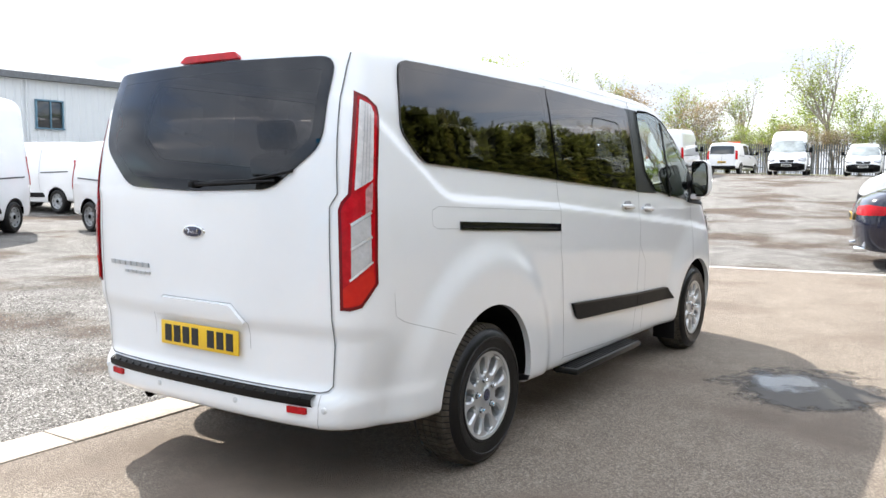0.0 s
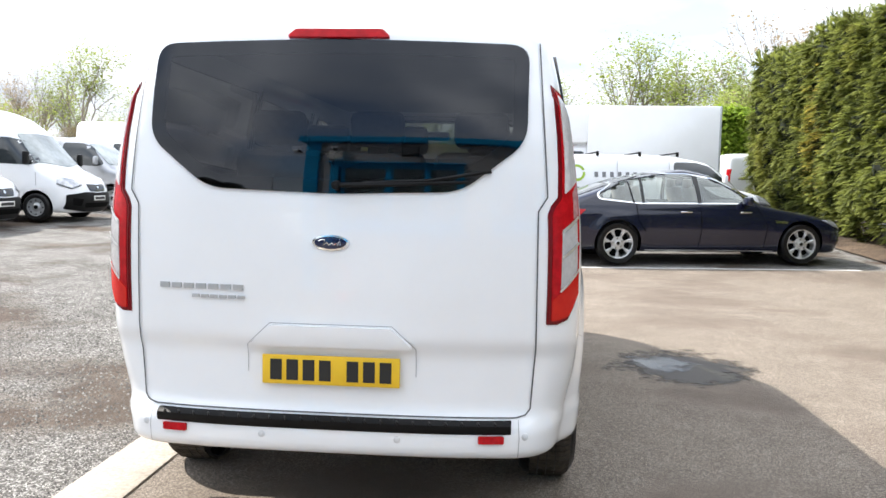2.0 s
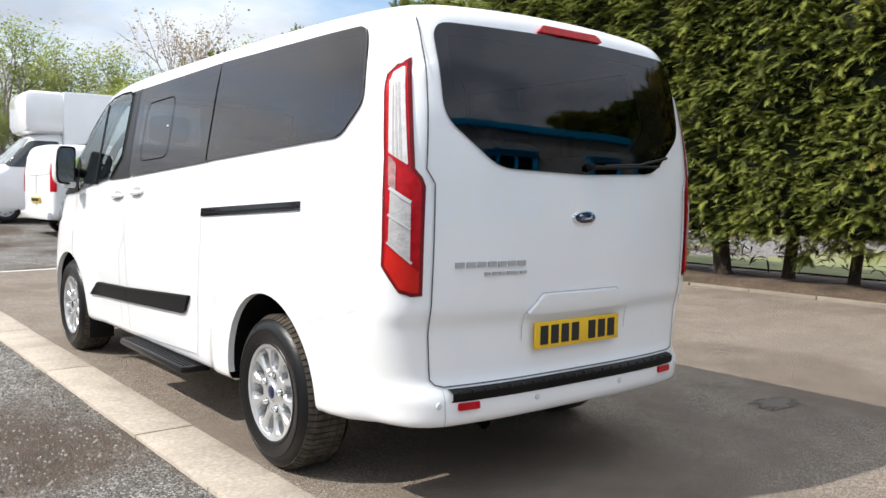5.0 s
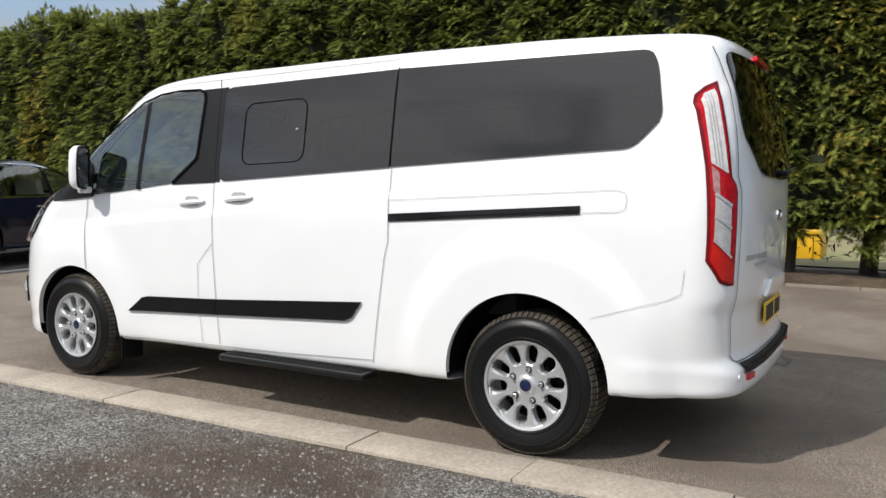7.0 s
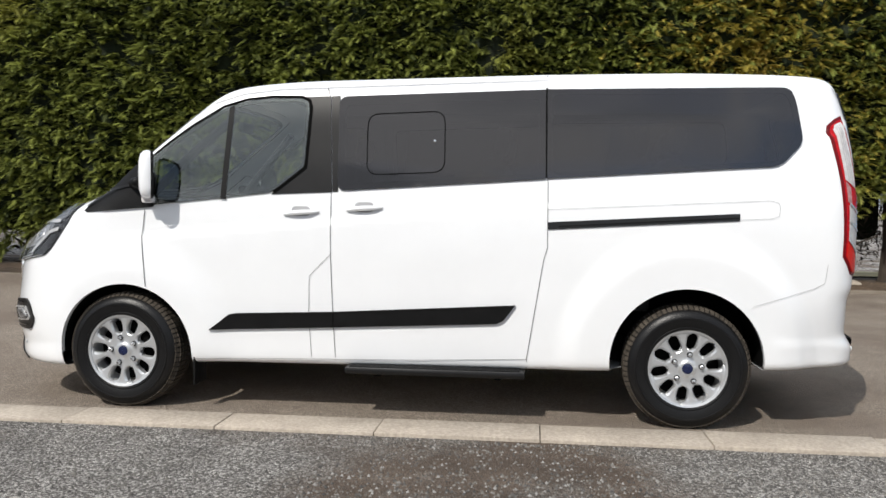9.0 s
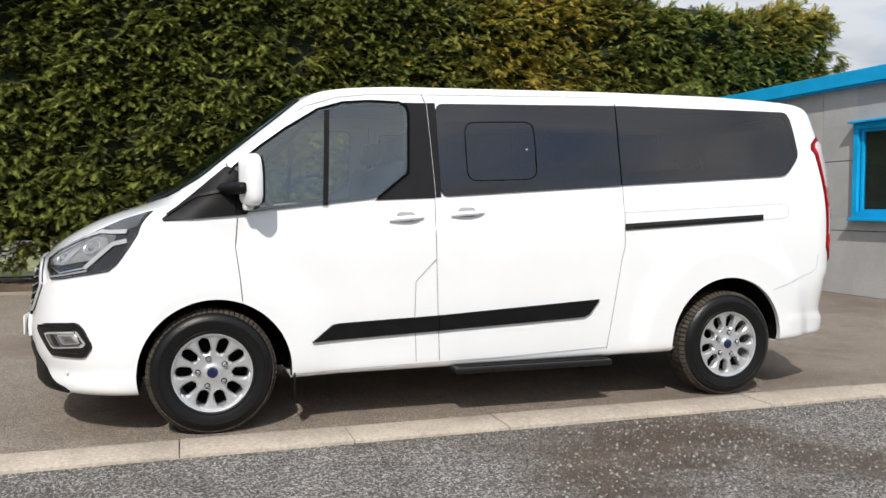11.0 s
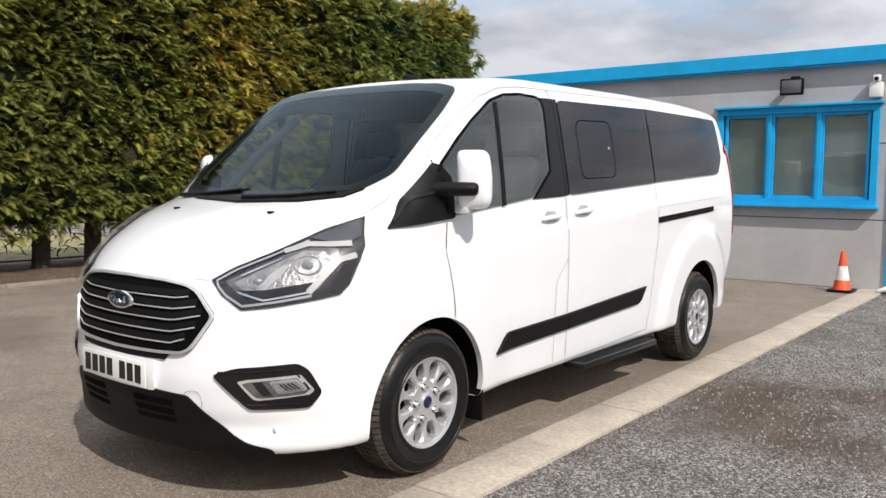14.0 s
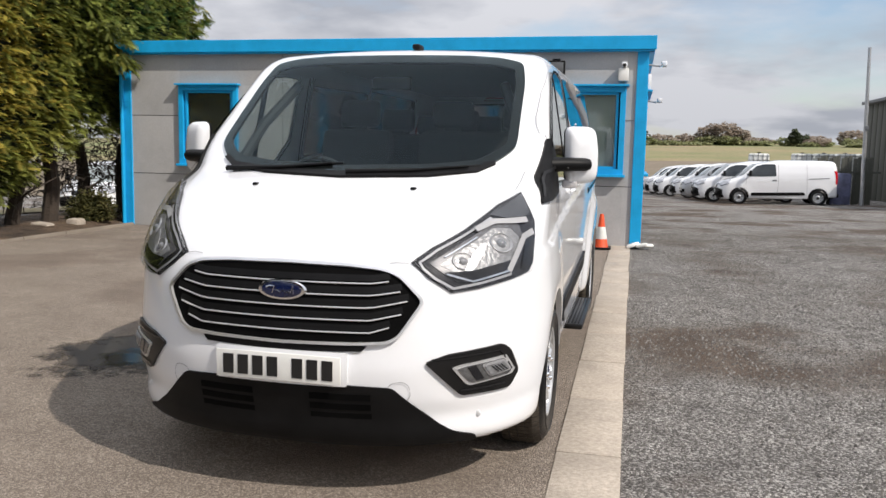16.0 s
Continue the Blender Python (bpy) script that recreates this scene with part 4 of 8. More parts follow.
    put("housing_line", ribbon(VAN, [(-0.735, 3.845, 1.118), (-0.664, 3.985, 1.058), (-0.560, 4.085, 1.000), (-0.511, 4.150, 0.957), (-0.530, 4.160, 0.935), (-0.572, 4.154, 0.902), (-0.641, 4.129, 0.862), (-0.735, 4.045, 0.878), (-0.835, 3.928, 0.904)], H, 0.010, 0.010, 0.03), LAMPLN, parent=hl)
    lens("lamp_wing", [(-0.725, 3.838, 1.130), (-0.818, 3.615, 1.208), (-0.872, 3.672, 1.138), (-0.857, 3.716, 1.124), (-0.803, 3.795, 1.117)], WINGG, 0.007)
    lens("outer_panel", [(-0.867, 3.866, 0.922), (-0.871, 3.791, 1.023), (-0.897, 3.728, 1.031), (-0.902, 3.782, 0.944), (-0.890, 3.825, 0.913)], GLOSSB, 0.008)
    lens("inner_panel", [(-0.548, 4.140, 0.955), (-0.655, 4.015, 1.030), (-0.745, 3.870, 1.098), (-0.84, 3.775, 1.090), (-0.862, 3.800, 1.030), (-0.842, 3.905, 0.925), (-0.734, 4.040, 0.893), (-0.648, 4.112, 0.882)], PANELG, 0.0075)
    lens("inner_reflector", [(-0.583, 4.125, 0.949), (-0.664, 4.029, 1.007), (-0.749, 3.886, 1.079), (-0.81, 3.825, 1.076), (-0.848, 3.812, 1.035), (-0.828, 3.916, 0.940), (-0.734, 4.036, 0.910), (-0.661, 4.099, 0.908)], BOWL, 0.009)
    lens("shade", [(-0.690, 4.045, 0.925), (-0.725, 3.985, 0.985), (-0.735, 3.955, 1.02), (-0.720, 3.975, 1.02), (-0.690, 4.02, 0.985), (-0.670, 4.075, 0.925)], LAMPLN, 0.012, 0.004)
    lens("lower_band", [(-0.600, 4.122, 0.921), (-0.700, 4.060, 0.925), (-0.832, 3.905, 0.957), (-0.838, 3.912, 0.927), (-0.734, 4.043, 0.893), (-0.650, 4.112, 0.884)], GLOSSB, 0.0115, 0.008)
    for bx, by, bz, br in ((-0.784, 3.900, 1.022, 0.044), (-0.662, 4.062, 0.960, 0.036)):
        c = VAN.drop(np.array([(bx, by, bz)]), H)[0]
        nn = VAN.normal(c[None])[0]
        q = Vector(nn).to_track_quat("X", "Z").to_matrix()
        bowl, eye = Geo().lathe([(br * 1.22, 0.010), (br * 1.12, 0.016), (br, 0.011), (br * 0.55, 0.006)], 28), Geo().lathe([(0.001, 0.022), (br * 0.3, 0.020), (br * 0.5, 0.014), (br * 0.62, 0.006)], 24)
        for nm, gg, mm in (("lamp_bowl", bowl, LAMPLN), ("projector_lens", eye, SMOKEL if br > 0.04 else BOWL)):
            gg.v = [tuple(Vector(c) + q @ Vector((p[0], p[1] * 1.12, p[2] * 0.88))) for p in gg.v]
            put(nm, gg, mm, parent=hl)
    for a, b, w in (((-0.60, 4.110, 0.915), (-0.70, 4.065, 0.885), 0.007), ((-0.70, 4.065, 0.885), (-0.82, 3.935, 0.916), 0.007), ((-0.600, 4.100, 0.975), (-0.700, 3.965, 1.045), 0.006)):
        put("chrome_bar", ribbon(VAN, [a, tuple((np.array(a) + np.array(b)) / 2), b], H, w, 0.014, 0.03), CHROME, parent=hl)
    for bar, wd in ((((-0.690, 3.945, 1.072), (-0.744, 3.857, 1.102), (-0.808, 3.798, 1.103), (-0.862, 3.722, 1.108)), 0.027), (((-0.824, 3.938, 0.915), (-0.848, 3.852, 0.993), (-0.861, 3.795, 1.043), (-0.888, 3.722, 1.062)), 0.026)):
        put("light_guide", ribbon(VAN, list(bar), H, wd, 0.014, 0.03), GUIDE, parent=hl)
    put("lamp_cover", skin(VAN, scaled(0.99), H, 0.024, None, 0.05, 0.016, r=0.015), GLASS_L, parent=hl)
    # fog lamp
    fg = thing("fog_lamp", "fog lamp in a black surround", "")
    fg.parent = minibus
    F = (0.6, -0.8, 0)
    fo = [(-0.548, 4.21, 0.580), (-0.625, 4.15, 0.610), (-0.812, 3.98, 0.630), (-0.845, 3.95, 0.60), (-0.870, 3.90, 0.505), (-0.84, 3.94, 0.442), (-0.665, 4.11, 0.440)]
    put("surround", skin(VAN, fo, F, 0.008, None, 0.03, 0.012, r=0.02), SATIN, parent=fg)
    put("surround_lip", ribbon(VAN, [(-0.56, 4.18, 0.592), (-0.79, 3.98, 0.607), (-0.83, 3.93, 0.52)], F, 0.008, 0.013, 0.03), GLOSSB, parent=fg)
    put("lower_lip", ribbon(VAN, [(-0.65, 4.10, 0.462), (-0.81, 3.95, 0.468)], F, 0.010, 0.013, 0.03), GLOSSB, parent=fg)
    fi = [(-0.649, 4.165, 0.557), (-0.68, 4.139, 0.566), (-0.829, 3.984, 0.584), (-0.859, 3.937, 0.518), (-0.848, 3.953, 0.500), (-0.712, 4.109, 0.481), (-0.696, 4.124, 0.488)]
    fm = np.mean(fi, 0)

    def drawn(k, dx=0.0):
        return [tuple(fm + (np.array(p) - fm) * np.array((k, k, k * 0.92)) + np.array((dx, -dx, 0))) for p in fi]

    put("bezel", skin(VAN, fi, F, 0.013, None, 0.03, 0.006, r=0.008), SLATC, parent=fg)
    put("reflector_bowl", skin(VAN, drawn(0.86), F, 0.016, None, 0.02, 0.004, r=0.01), FOGB, parent=fg)
    put("inner_bar", skin(VAN, [(-0.693, 4.115, 0.555), (-0.720, 4.09, 0.560), (-0.748, 4.06, 0.505), (-0.722, 4.085, 0.500)], F, 0.019, None, 0.02, 0.003), LAMPBLK, parent=fg)
    put("lens_rim", skin(VAN, [(-0.735, 4.07, 0.560), (-0.815, 3.99, 0.570), (-0.838, 3.95, 0.522), (-0.765, 4.04, 0.508)], F, 0.019, None, 0.02, 0.004, r=0.015), LAMPLN, parent=fg)
    put("fog_lens", skin(VAN, [(-0.743, 4.06, 0.553), (-0.811, 3.993, 0.562), (-0.829, 3.96, 0.526), (-0.768, 4.037, 0.515)], F, 0.023, None, 0.02, 0.004, r=0.012), BOWL, parent=fg)
    for q in (0.35, 0.5, 0.65, 0.8):
        put("lens_rib", ribbon(VAN, [(-0.743 - 0.068 * q, 4.06 - 0.067 * q, 0.548 + 0.009 * q), (-0.768 - 0.061 * q, 4.037 - 0.077 * q, 0.522 + 0.010 * q)], F, 0.004, 0.026, 0.02), LAMPBLK, parent=fg)
    c = VAN.drop(np.array([(-0.70, 4.0, 0.345)]), F)[0]
    put("parking_sensor", Geo().lathe([(0.001, 0.004), (0.010, 0.004), (0.013, 0.002), (0.014, -0.004)], 16, "y", c), SENSOR)
    put("tow_eye_cover", ribbon(VAN, fillet([(-0.50, 4.2, 0.51), (-0.42, 4.2, 0.50), (-0.43, 4.2, 0.42), (-0.51, 4.2, 0.43)], 0.04), FRONTW, 0.003, 0.001, 0.02), SEAMG)
    put("bonnet_gap", ribbon(VAN, [(-0.40, 4.21, 0.958), (-0.44, 4.18, 0.962), (-0.475, 4.155, 0.957)], FRONTW, 0.003), SEAMG)
    put("bonnet_gap", ribbon(VAN, [(-0.79, 3.60, 1.212), (-0.80, 3.50, 1.25), (-0.80, 3.42, 1.285)], (0.5, 0, -0.86), 0.005), SEAMG)
    put("washer_jet", Geo().box(VAN.drop(np.array([(-0.375, 3.76, 1.25)]), (0, 0, -1))[0] + np.array((0, 0, 0.004)), (0.022, 0.034, 0.012), 0.005), BLACK)
    put("mud_flap", Geo().box((-0.86, 2.855, 0.235), (0.17, 0.012, 0.17), 0.004), BLACK)
    for yy in (0.0, 3.30):
        wheel(minibus, sgn * 0.945, yy, 0.343, side=sgn, turn=-0.42 if yy > 1 else 0.0)

# rear
for nm, g, mt, lb in (("rear_window_rim", skin(VAN, REAR_GLASS, REARW, 0.0022, inset(flat(REAR_GLASS, REARW), 0.05), 0.05), GLOSSB, ""), ("rear_window", skin(VAN, REAR_GLASS, REARW, 0.0045, None, 0.05, 0.001), GLASS_R, "dark privacy glass"), ("tailgate_gap", ribbon(VAN, [(-0.742, 0, 1.905), (-0.755, 0, 1.72), (-0.784, 0, 1.335), (-0.752, 0, 1.283), (-0.757, 0, 0.776), (-0.742, 0, 0.545), (-0.725, 0, 0.522), (-0.69, 0, 0.512), (0.69, 0, 0.512), (0.725, 0, 0.522), (0.742, 0, 0.545), (0.757, 0, 0.776), (0.752, 0, 1.283), (0.784, 0, 1.335), (0.755, 0, 1.72), (0.742, 0, 1.905)], REARW, 0.0055, 0.0015), SEAM, "")):
    part(nm, g, mt, minibus, lb)
strip = Geo()
xs = np.linspace(-0.675, 0.675, 46)
edge = VAN.drop(np.stack([xs, 0 * xs, np.full(46, 0.462)], 1), (0, 1, 0))
inner = VAN.drop(np.stack([xs, 0 * xs, np.full(46, 0.535)], 1), (0, 1, 0))
rows = [(edge, -0.004, 0.458), (edge, -0.012, 0.470), (edge, -0.012, 0.492), (edge, 0.004, 0.502), (inner, 0.004, 0.508)]
vv = np.vstack([np.stack([xs, e[:, 1] + dy, np.full(46, z)], 1) for e, dy, z in rows])
strip.add(vv, [(r * 46 + i, r * 46 + i + 1, (r + 1) * 46 + i + 1, (r + 1) * 46 + i) for r in range(4) for i in range(45)])
part("bumper_step", strip, BLACK, minibus, "black ribbed bumper step")
for i in range(22):
    k = 1 + 2 * i
    part("step_rib", Geo().box((xs[k], edge[k, 1] - 0.006, 0.4965), (0.006, 0.018, 0.012), 0.002, Euler((0.3, 0, 0.5)).to_matrix()), SATIN, minibus)
part("brake_light", skin(VAN, [(-0.165, 0, 1.936), (0.165, 0, 1.936), (0.195, 0, 1.908), (-0.195, 0, 1.908)], REARW, 0.016, None, 0.03, 0.03, r=0.012), RED, minibus, "red high-level brake light")
recess = [(-0.310, 0, 0.772), (-0.226, 0, 0.845), (0.226, 0, 0.845), (0.310, 0, 0.772)]
part("plate_hood", skin(VAN, recess, REARW, 0.016, None, 0.03, 0.02, r=0.02), WHITE, minibus)
part("hood_gap", ribbon(VAN, [(-0.318, 0, 0.66), (-0.318, 0, 0.768), (-0.229, 0, 0.851), (0.229, 0, 0.851), (0.318, 0, 0.768), (0.318, 0, 0.66)], REARW, 0.003, 0.002), SEAMG, minibus)


def plate(parent, y, z, out, material, tilt=0.0):
    """A number plate with seven plain bars for its characters."""
    pl = thing("number_plate", "number plate with plain dark bars", "")
    pl.parent = parent
    m = Euler((tilt, 0, 0)).to_matrix()
    part("backing", Geo().box((0, y, z), (0.520, 0.008, 0.111), 0.003, m), material, pl)
    for i, cx in enumerate((-0.205, -0.143, -0.081, -0.019, 0.085, 0.147, 0.209)):
        part("bar", Geo().box(Vector((0, y, z)) + m @ Vector((-out * (cx - 0.002), out * 0.005, 0.0)), (0.044, 0.003, 0.078), 0.0, m), INK, pl)
    return pl


plate(minibus, -0.960, 0.675, -1, YELLOWP)
plate(minibus, 4.345, 0.552, 1, WHITEP)
part("plate_plinth", skin(VAN, [(-0.275, 0, 0.618), (0.275, 0, 0.618), (0.275, 0, 0.487), (-0.275, 0, 0.487)], FRONTW, 0.012, None, 0.05, 0.02, r=0.015), WHITE, minibus)


def badge(parent, y, z, out, w=0.115, h=0.046):
    bd = thing("badge", "oval dark blue badge with chrome edge", "")
    bd.parent = parent
    for nm, k, t, mt in (("badge_edge", 1.0, 0.010, CHROME), ("badge_face", 0.86, 0.013, BADGE)):
        g = Geo().lathe([(0.001, out * t), (0.6, out * t * 0.98), (0.94, out * t * 0.8), (1.0, 0.0)], 40, "y")
        g.v = [(a * w / 2 * k, y + b, z + c * h / 2 * (k if k == 1 else 0.80)) for a, b, c in g.v]
        part(nm, g, mt, bd)
    g = Geo()
    k, j = w / 0.115, h / 0.046
    stroke = [(-0.031, 0.004), (-0.024, 0.008), (-0.014, 0.007), (-0.019, -0.007), (-0.008, 0.001), (-0.003, -0.006), (0.005, 0.001), (0.009, -0.006), (0.018, 0.000), (0.020, -0.006), (0.026, 0.009), (0.027, -0.006)]
    g.tube([(-out * cx * k * 1.1, y + out * 0.0135, z + cz * j * 1.1) for cx, cz in stroke], 0.0015 * k, 5)
    part("badge_mark", g, CHROME, bd)


badge(minibus, -0.974, 1.155, -1, 0.145, 0.060)
badge(minibus, 4.300, 0.850, 1, 0.205, 0.082)
# the model name on the tailgate, as plain bars
NAMEBAR = mat("name_silver", (0.44, 0.45, 0.46), 0.4, metal=0.4, vary=0.1)
for x0, x1, z0, z1, n in ((-0.667, -0.325, 0.969, 0.989, 7), (-0.535, -0.320, 0.936, 0.948, 6)):
    for i in range(n):
        a, b = x0 + (x1 - x0) * (i + 0.10) / n, x0 + (x1 - x0) * (i + 0.88) / n
        part("name_bar", skin(VAN, [(a, 0, z1), (b, 0, z1), (b, 0, z0), (a, 0, z0)], REARW, 0.003, None, 0.02, 0.003), NAMEBAR, minibus)
c = VAN.drop(np.array([(0.02, 0, 1.365), (0.25, 0, 1.372), (0.50, 0, 1.385)]), (0, 1, 0)) + np.array((0, -0.022, 0))
wp = thing("rear_wiper", "black rear wiper", "")
wp.parent = minibus
part("wiper_arm", Geo().tube(c, [0.010, 0.007, 0.005], 8), BLACK, wp)
part("pivot", Geo().lathe([(0.001, -0.02), (0.014, -0.017), (0.018, 0.0), (0.018, 0.04)], 16, "y", c[0]), BLACK, wp)
part("blade", Geo().tube(VAN.drop(np.array([(0.12, 0, 1.375), (0.35, 0, 1.385), (0.58, 0, 1.425)]), (0, 1, 0)) + np.array((0, -0.012, 0)), 0.007, 6), BLACK, wp)
part("exhaust_tip", Geo().tube([(-0.45, -0.66, 0.355), (-0.46, -0.84, 0.350), (-0.46, -0.90, 0.330)], 0.024, 14, cap=False), UNDER, minibus)

# front
part("screen_rim", skin(VAN, SCREEN, FRONTW, 0.0045, inset(flat(SCREEN, FRONTW), 0.045), 0.03), SATIN, minibus)
part("windscreen", skin(VAN, SCREEN, FRONTW, 0.0075, None, 0.035, 0.001), GLASS_S, minibus, "clear curved windscreen")
part("scuttle", skin(VAN, [(-0.672, 0, 1.356), (-0.60, 0, 1.322), (-0.4, 0, 1.299), (0, 0, 1.287), (0.4, 0, 1.299), (0.60, 0, 1.322), (0.672, 0, 1.356), (0.684, 0, 1.340), (0.61, 0, 1.303), (0.4, 0, 1.279), (0, 0, 1.267), (-0.4, 0, 1.279), (-0.61, 0, 1.303), (-0.684, 0, 1.340)], FRONTW, 0.010, None, 0.05), BLACK, minibus)
GR = fillet(xz((0.0, 0.954), (0.25, 0.950), (0.385, 0.939), (0.452, 0.917), (0.538, 0.832), (0.541, 0.806), (0.464, 0.680), (0.420, 0.654), (0.286, 0.648), (0.0, 0.643)), 0.03)
gr = thing("grille", "black grille with thin chrome slats", "")
gr.parent = minibus
part("grille_back", skin(VAN, GR, FRONTW, 0.003, None, 0.05, 0.004), PITCH, gr)
part("chrome_frame", skin(VAN, GR, FRONTW, 0.014, inset(flat(GR, FRONTW), 0.011), 0.04, 0.016), SLATC, gr)
for zc, half, rise in ((0.885, 0.414, 0.009), (0.840, 0.461, 0.016), (0.793, 0.489, 0.027), (0.745, 0.470, 0.025), (0.698, 0.426, 0.021)):
    sx_, sz_ = (-half, -0.355, 0, 0.355, half), (rise, 0.0, -0.002, 0.0, rise)
    part("slat", ribbon(VAN, [(a, 0, zc + 0.016 + b) for a, b in zip(sx_, sz_)], FRONTW, 0.026, 0.009), BLACK, gr)
    along = np.linspace(-half, half, 25)
    wire = VAN.drop(np.stack([along, 0 * along, zc + np.interp(along, sx_, sz_)], 1), FRONTW) + np.array((0, 0.013, 0))
    part("chrome_line", Geo().tube(wire, 0.0034, 8), SLATC, gr)
part("lower_slot", skin(VAN, xz((0, 0.641), (0.345, 0.646), (0.325, 0.624), (0, 0.616)), FRONTW, 0.005, None, 0.05, 0.005), BLACK, gr)
LOW = [(0.27, 0, 0.490), (0.44, 0, 0.482), (0.60, 0, 0.330), (0.66, 0, 0.288), (0.735, 0, 0.262), (0.735, 0, 0.238), (-0.735, 0, 0.238), (-0.735, 0, 0.262), (-0.66, 0, 0.288), (-0.60, 0, 0.330), (-0.44, 0, 0.482), (-0.27, 0, 0.490)]
part("lower_grille", skin(VAN, LOW, FRONTW, 0.004, None, 0.05, 0.006, r=0.02), BLACK, minibus, "matt black lower bumper")
for sx in (-0.24, 0.24):
    for k in range(3):
        part("air_slot", skin(VAN, [(sx - 0.12, 0, 0.455 - 0.04 * k), (sx + 0.12, 0, 0.455 - 0.04 * k), (sx + 0.12, 0, 0.43 - 0.04 * k), (sx - 0.12, 0, 0.43 - 0.04 * k)], FRONTW, 0.006, None, 0.05, 0.004), PITCH, minibus)
for x0, x1 in ((-0.62, -0.02), (0.02, 0.62)):
    w = thing("front_wiper", "black windscreen wiper", "")
    w.parent = minibus
    path = VAN.drop(np.array([(x1, 0, 1.285), ((x0 + x1) / 2, 0, 1.298), (x0 * 0.92 + x1 * 0.08, 0, 1.322)]), (0, -1, 0)) + np.array((0, 0.02, 0.012))
    part("wiper_arm", Geo().tube(path, [0.013, 0.009, 0.006], 8), BLACK, w)
    part("blade", Geo().tube(VAN.drop(np.array([(x0, 0, 1.330), ((x0 + x1) / 2, 0, 1.296), (x1 - 0.02, 0, 1.292)]), (0, -1, 0)) + np.array((0, 0.012, 0.006)), 0.007, 6), BLACK, w)
part("aerial_base", Geo().box((0.0, 2.35, 2.016), (0.05, 0.11, 0.035), 0.014), BLACK, minibus)

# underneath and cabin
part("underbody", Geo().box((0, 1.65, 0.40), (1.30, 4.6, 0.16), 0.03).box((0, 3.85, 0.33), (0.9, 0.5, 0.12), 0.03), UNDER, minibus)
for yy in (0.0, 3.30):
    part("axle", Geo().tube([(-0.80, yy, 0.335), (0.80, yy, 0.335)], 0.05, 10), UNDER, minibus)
part("cabin_floor", Geo().box((0, 1.4, 0.60), (1.02, 4.2, 0.06), 0.01).box((0, 1.645, 0.602), (1.70, 2.3, 0.056), 0.01), DARKIN, minibus)
part("headlining", Geo().box((0, 0.95, 1.935), (1.34, 3.1, 0.03), 0.01), LINING, minibus)
part("dashboard", Geo().box((0, 3.18, 1.00), (1.62, 0.55, 0.38), 0.09).box((0, 3.40, 1.19), (1.44, 0.42, 0.09), 0.035).box((0.42, 3.02, 1.20), (0.42, 0.22, 0.12), 0.05), DARKIN, minibus)
sw = thing("steering_wheel", "black steering wheel", "")
sw.parent = minibus
tor = Geo()
mw = Euler((radians(62), 0, 0)).to_matrix()
ring = [Vector((0.42, 2.82, 1.18)) + mw @ Vector((0.19 * math.cos(a), 0.19 * math.sin(a), 0)) for a in np.linspace(0, 2 * math.pi, 33)]
part("wheel_ring", Geo().tube(ring, 0.015, 8, cap=False), DARKIN, sw)
part("wheel_boss", Geo().box((0.42, 2.84, 1.175), (0.16, 0.07, 0.13), 0.03).box((0.42, 2.82, 1.19), (0.36, 0.02, 0.035), 0.008), DARKIN, sw)
part("rear_view_mirror", Geo().box((0, 2.88, 1.76), (0.22, 0.04, 0.07), 0.015), BLACK, minibus)


def seat(x, y, w=0.47):
    s = thing("seat", "dark grey cloth seat", "")
    s.parent = minibus
    tilt = Euler((radians(12), 0, 0)).to_matrix()
    part("cushion", Geo().box((x, y + 0.22, 0.93), (w, 0.50, 0.16), 0.05), SEATC, s)
    part("base", Geo().box((x, y + 0.20, 0.74), (w * 0.8, 0.40, 0.24), 0.02), DARKIN, s)
    part("backrest", Geo().box((x, y - 0.07, 1.24), (w, 0.13, 0.58), 0.05, tilt), SEATC, s)
    n = max(1, round(w / 0.47))
    for i in range(n):
        part("headrest", Geo().box((x + (i - (n - 1) / 2) * 0.45, y - 0.16, 1.63), (0.26, 0.09, 0.17), 0.035, tilt).box((x + (i - (n - 1) / 2) * 0.45, y - 0.145, 1.53), (0.10, 0.02, 0.10), 0.0), SEATC, s)


seat(0.44, 2.28)
seat(-0.40, 2.28, 0.86)
for yy in (1.22, 0.18):
    seat(-0.48, yy, 0.46), seat(0.0, yy, 0.46), seat(0.50, yy, 0.46)
for sx in (-1, 1):
    pts = [(sx * 0.76, 3.18, 1.30), (sx * 0.71, 2.97, 1.53), (sx * 0.60, 2.74, 1.76)]
    part("pillar_trim", Geo().tube(pts, 0.028, 8), DARKIN, minibus)

minibus.rotation_euler = (0, 0, radians(-0.5))

# ---- ground ----


def ground_z(x, y):
    x, y = np.asarray(x, float), np.asarray(y, float)
    up = np.clip(y - 8.5, 0, None)
    z = 0.014 * np.clip(-1.6 - x, 0, 28) + 0.038 * np.minimum(up, 37)
    back = np.clip(-7.0 - y, 0, None)
    z = z - 0.06 * np.clip(x - 10.5, 0, 8) * np.clip((16 - y) / 6, 0, 1) - 0.09 * np.clip(x - 12, 0, 18) * np.clip(back / 6, 0, 1)
    return z - 0.025 * np.minimum(back, 40) + 0.028 * np.clip(back - 44, 0, 260)


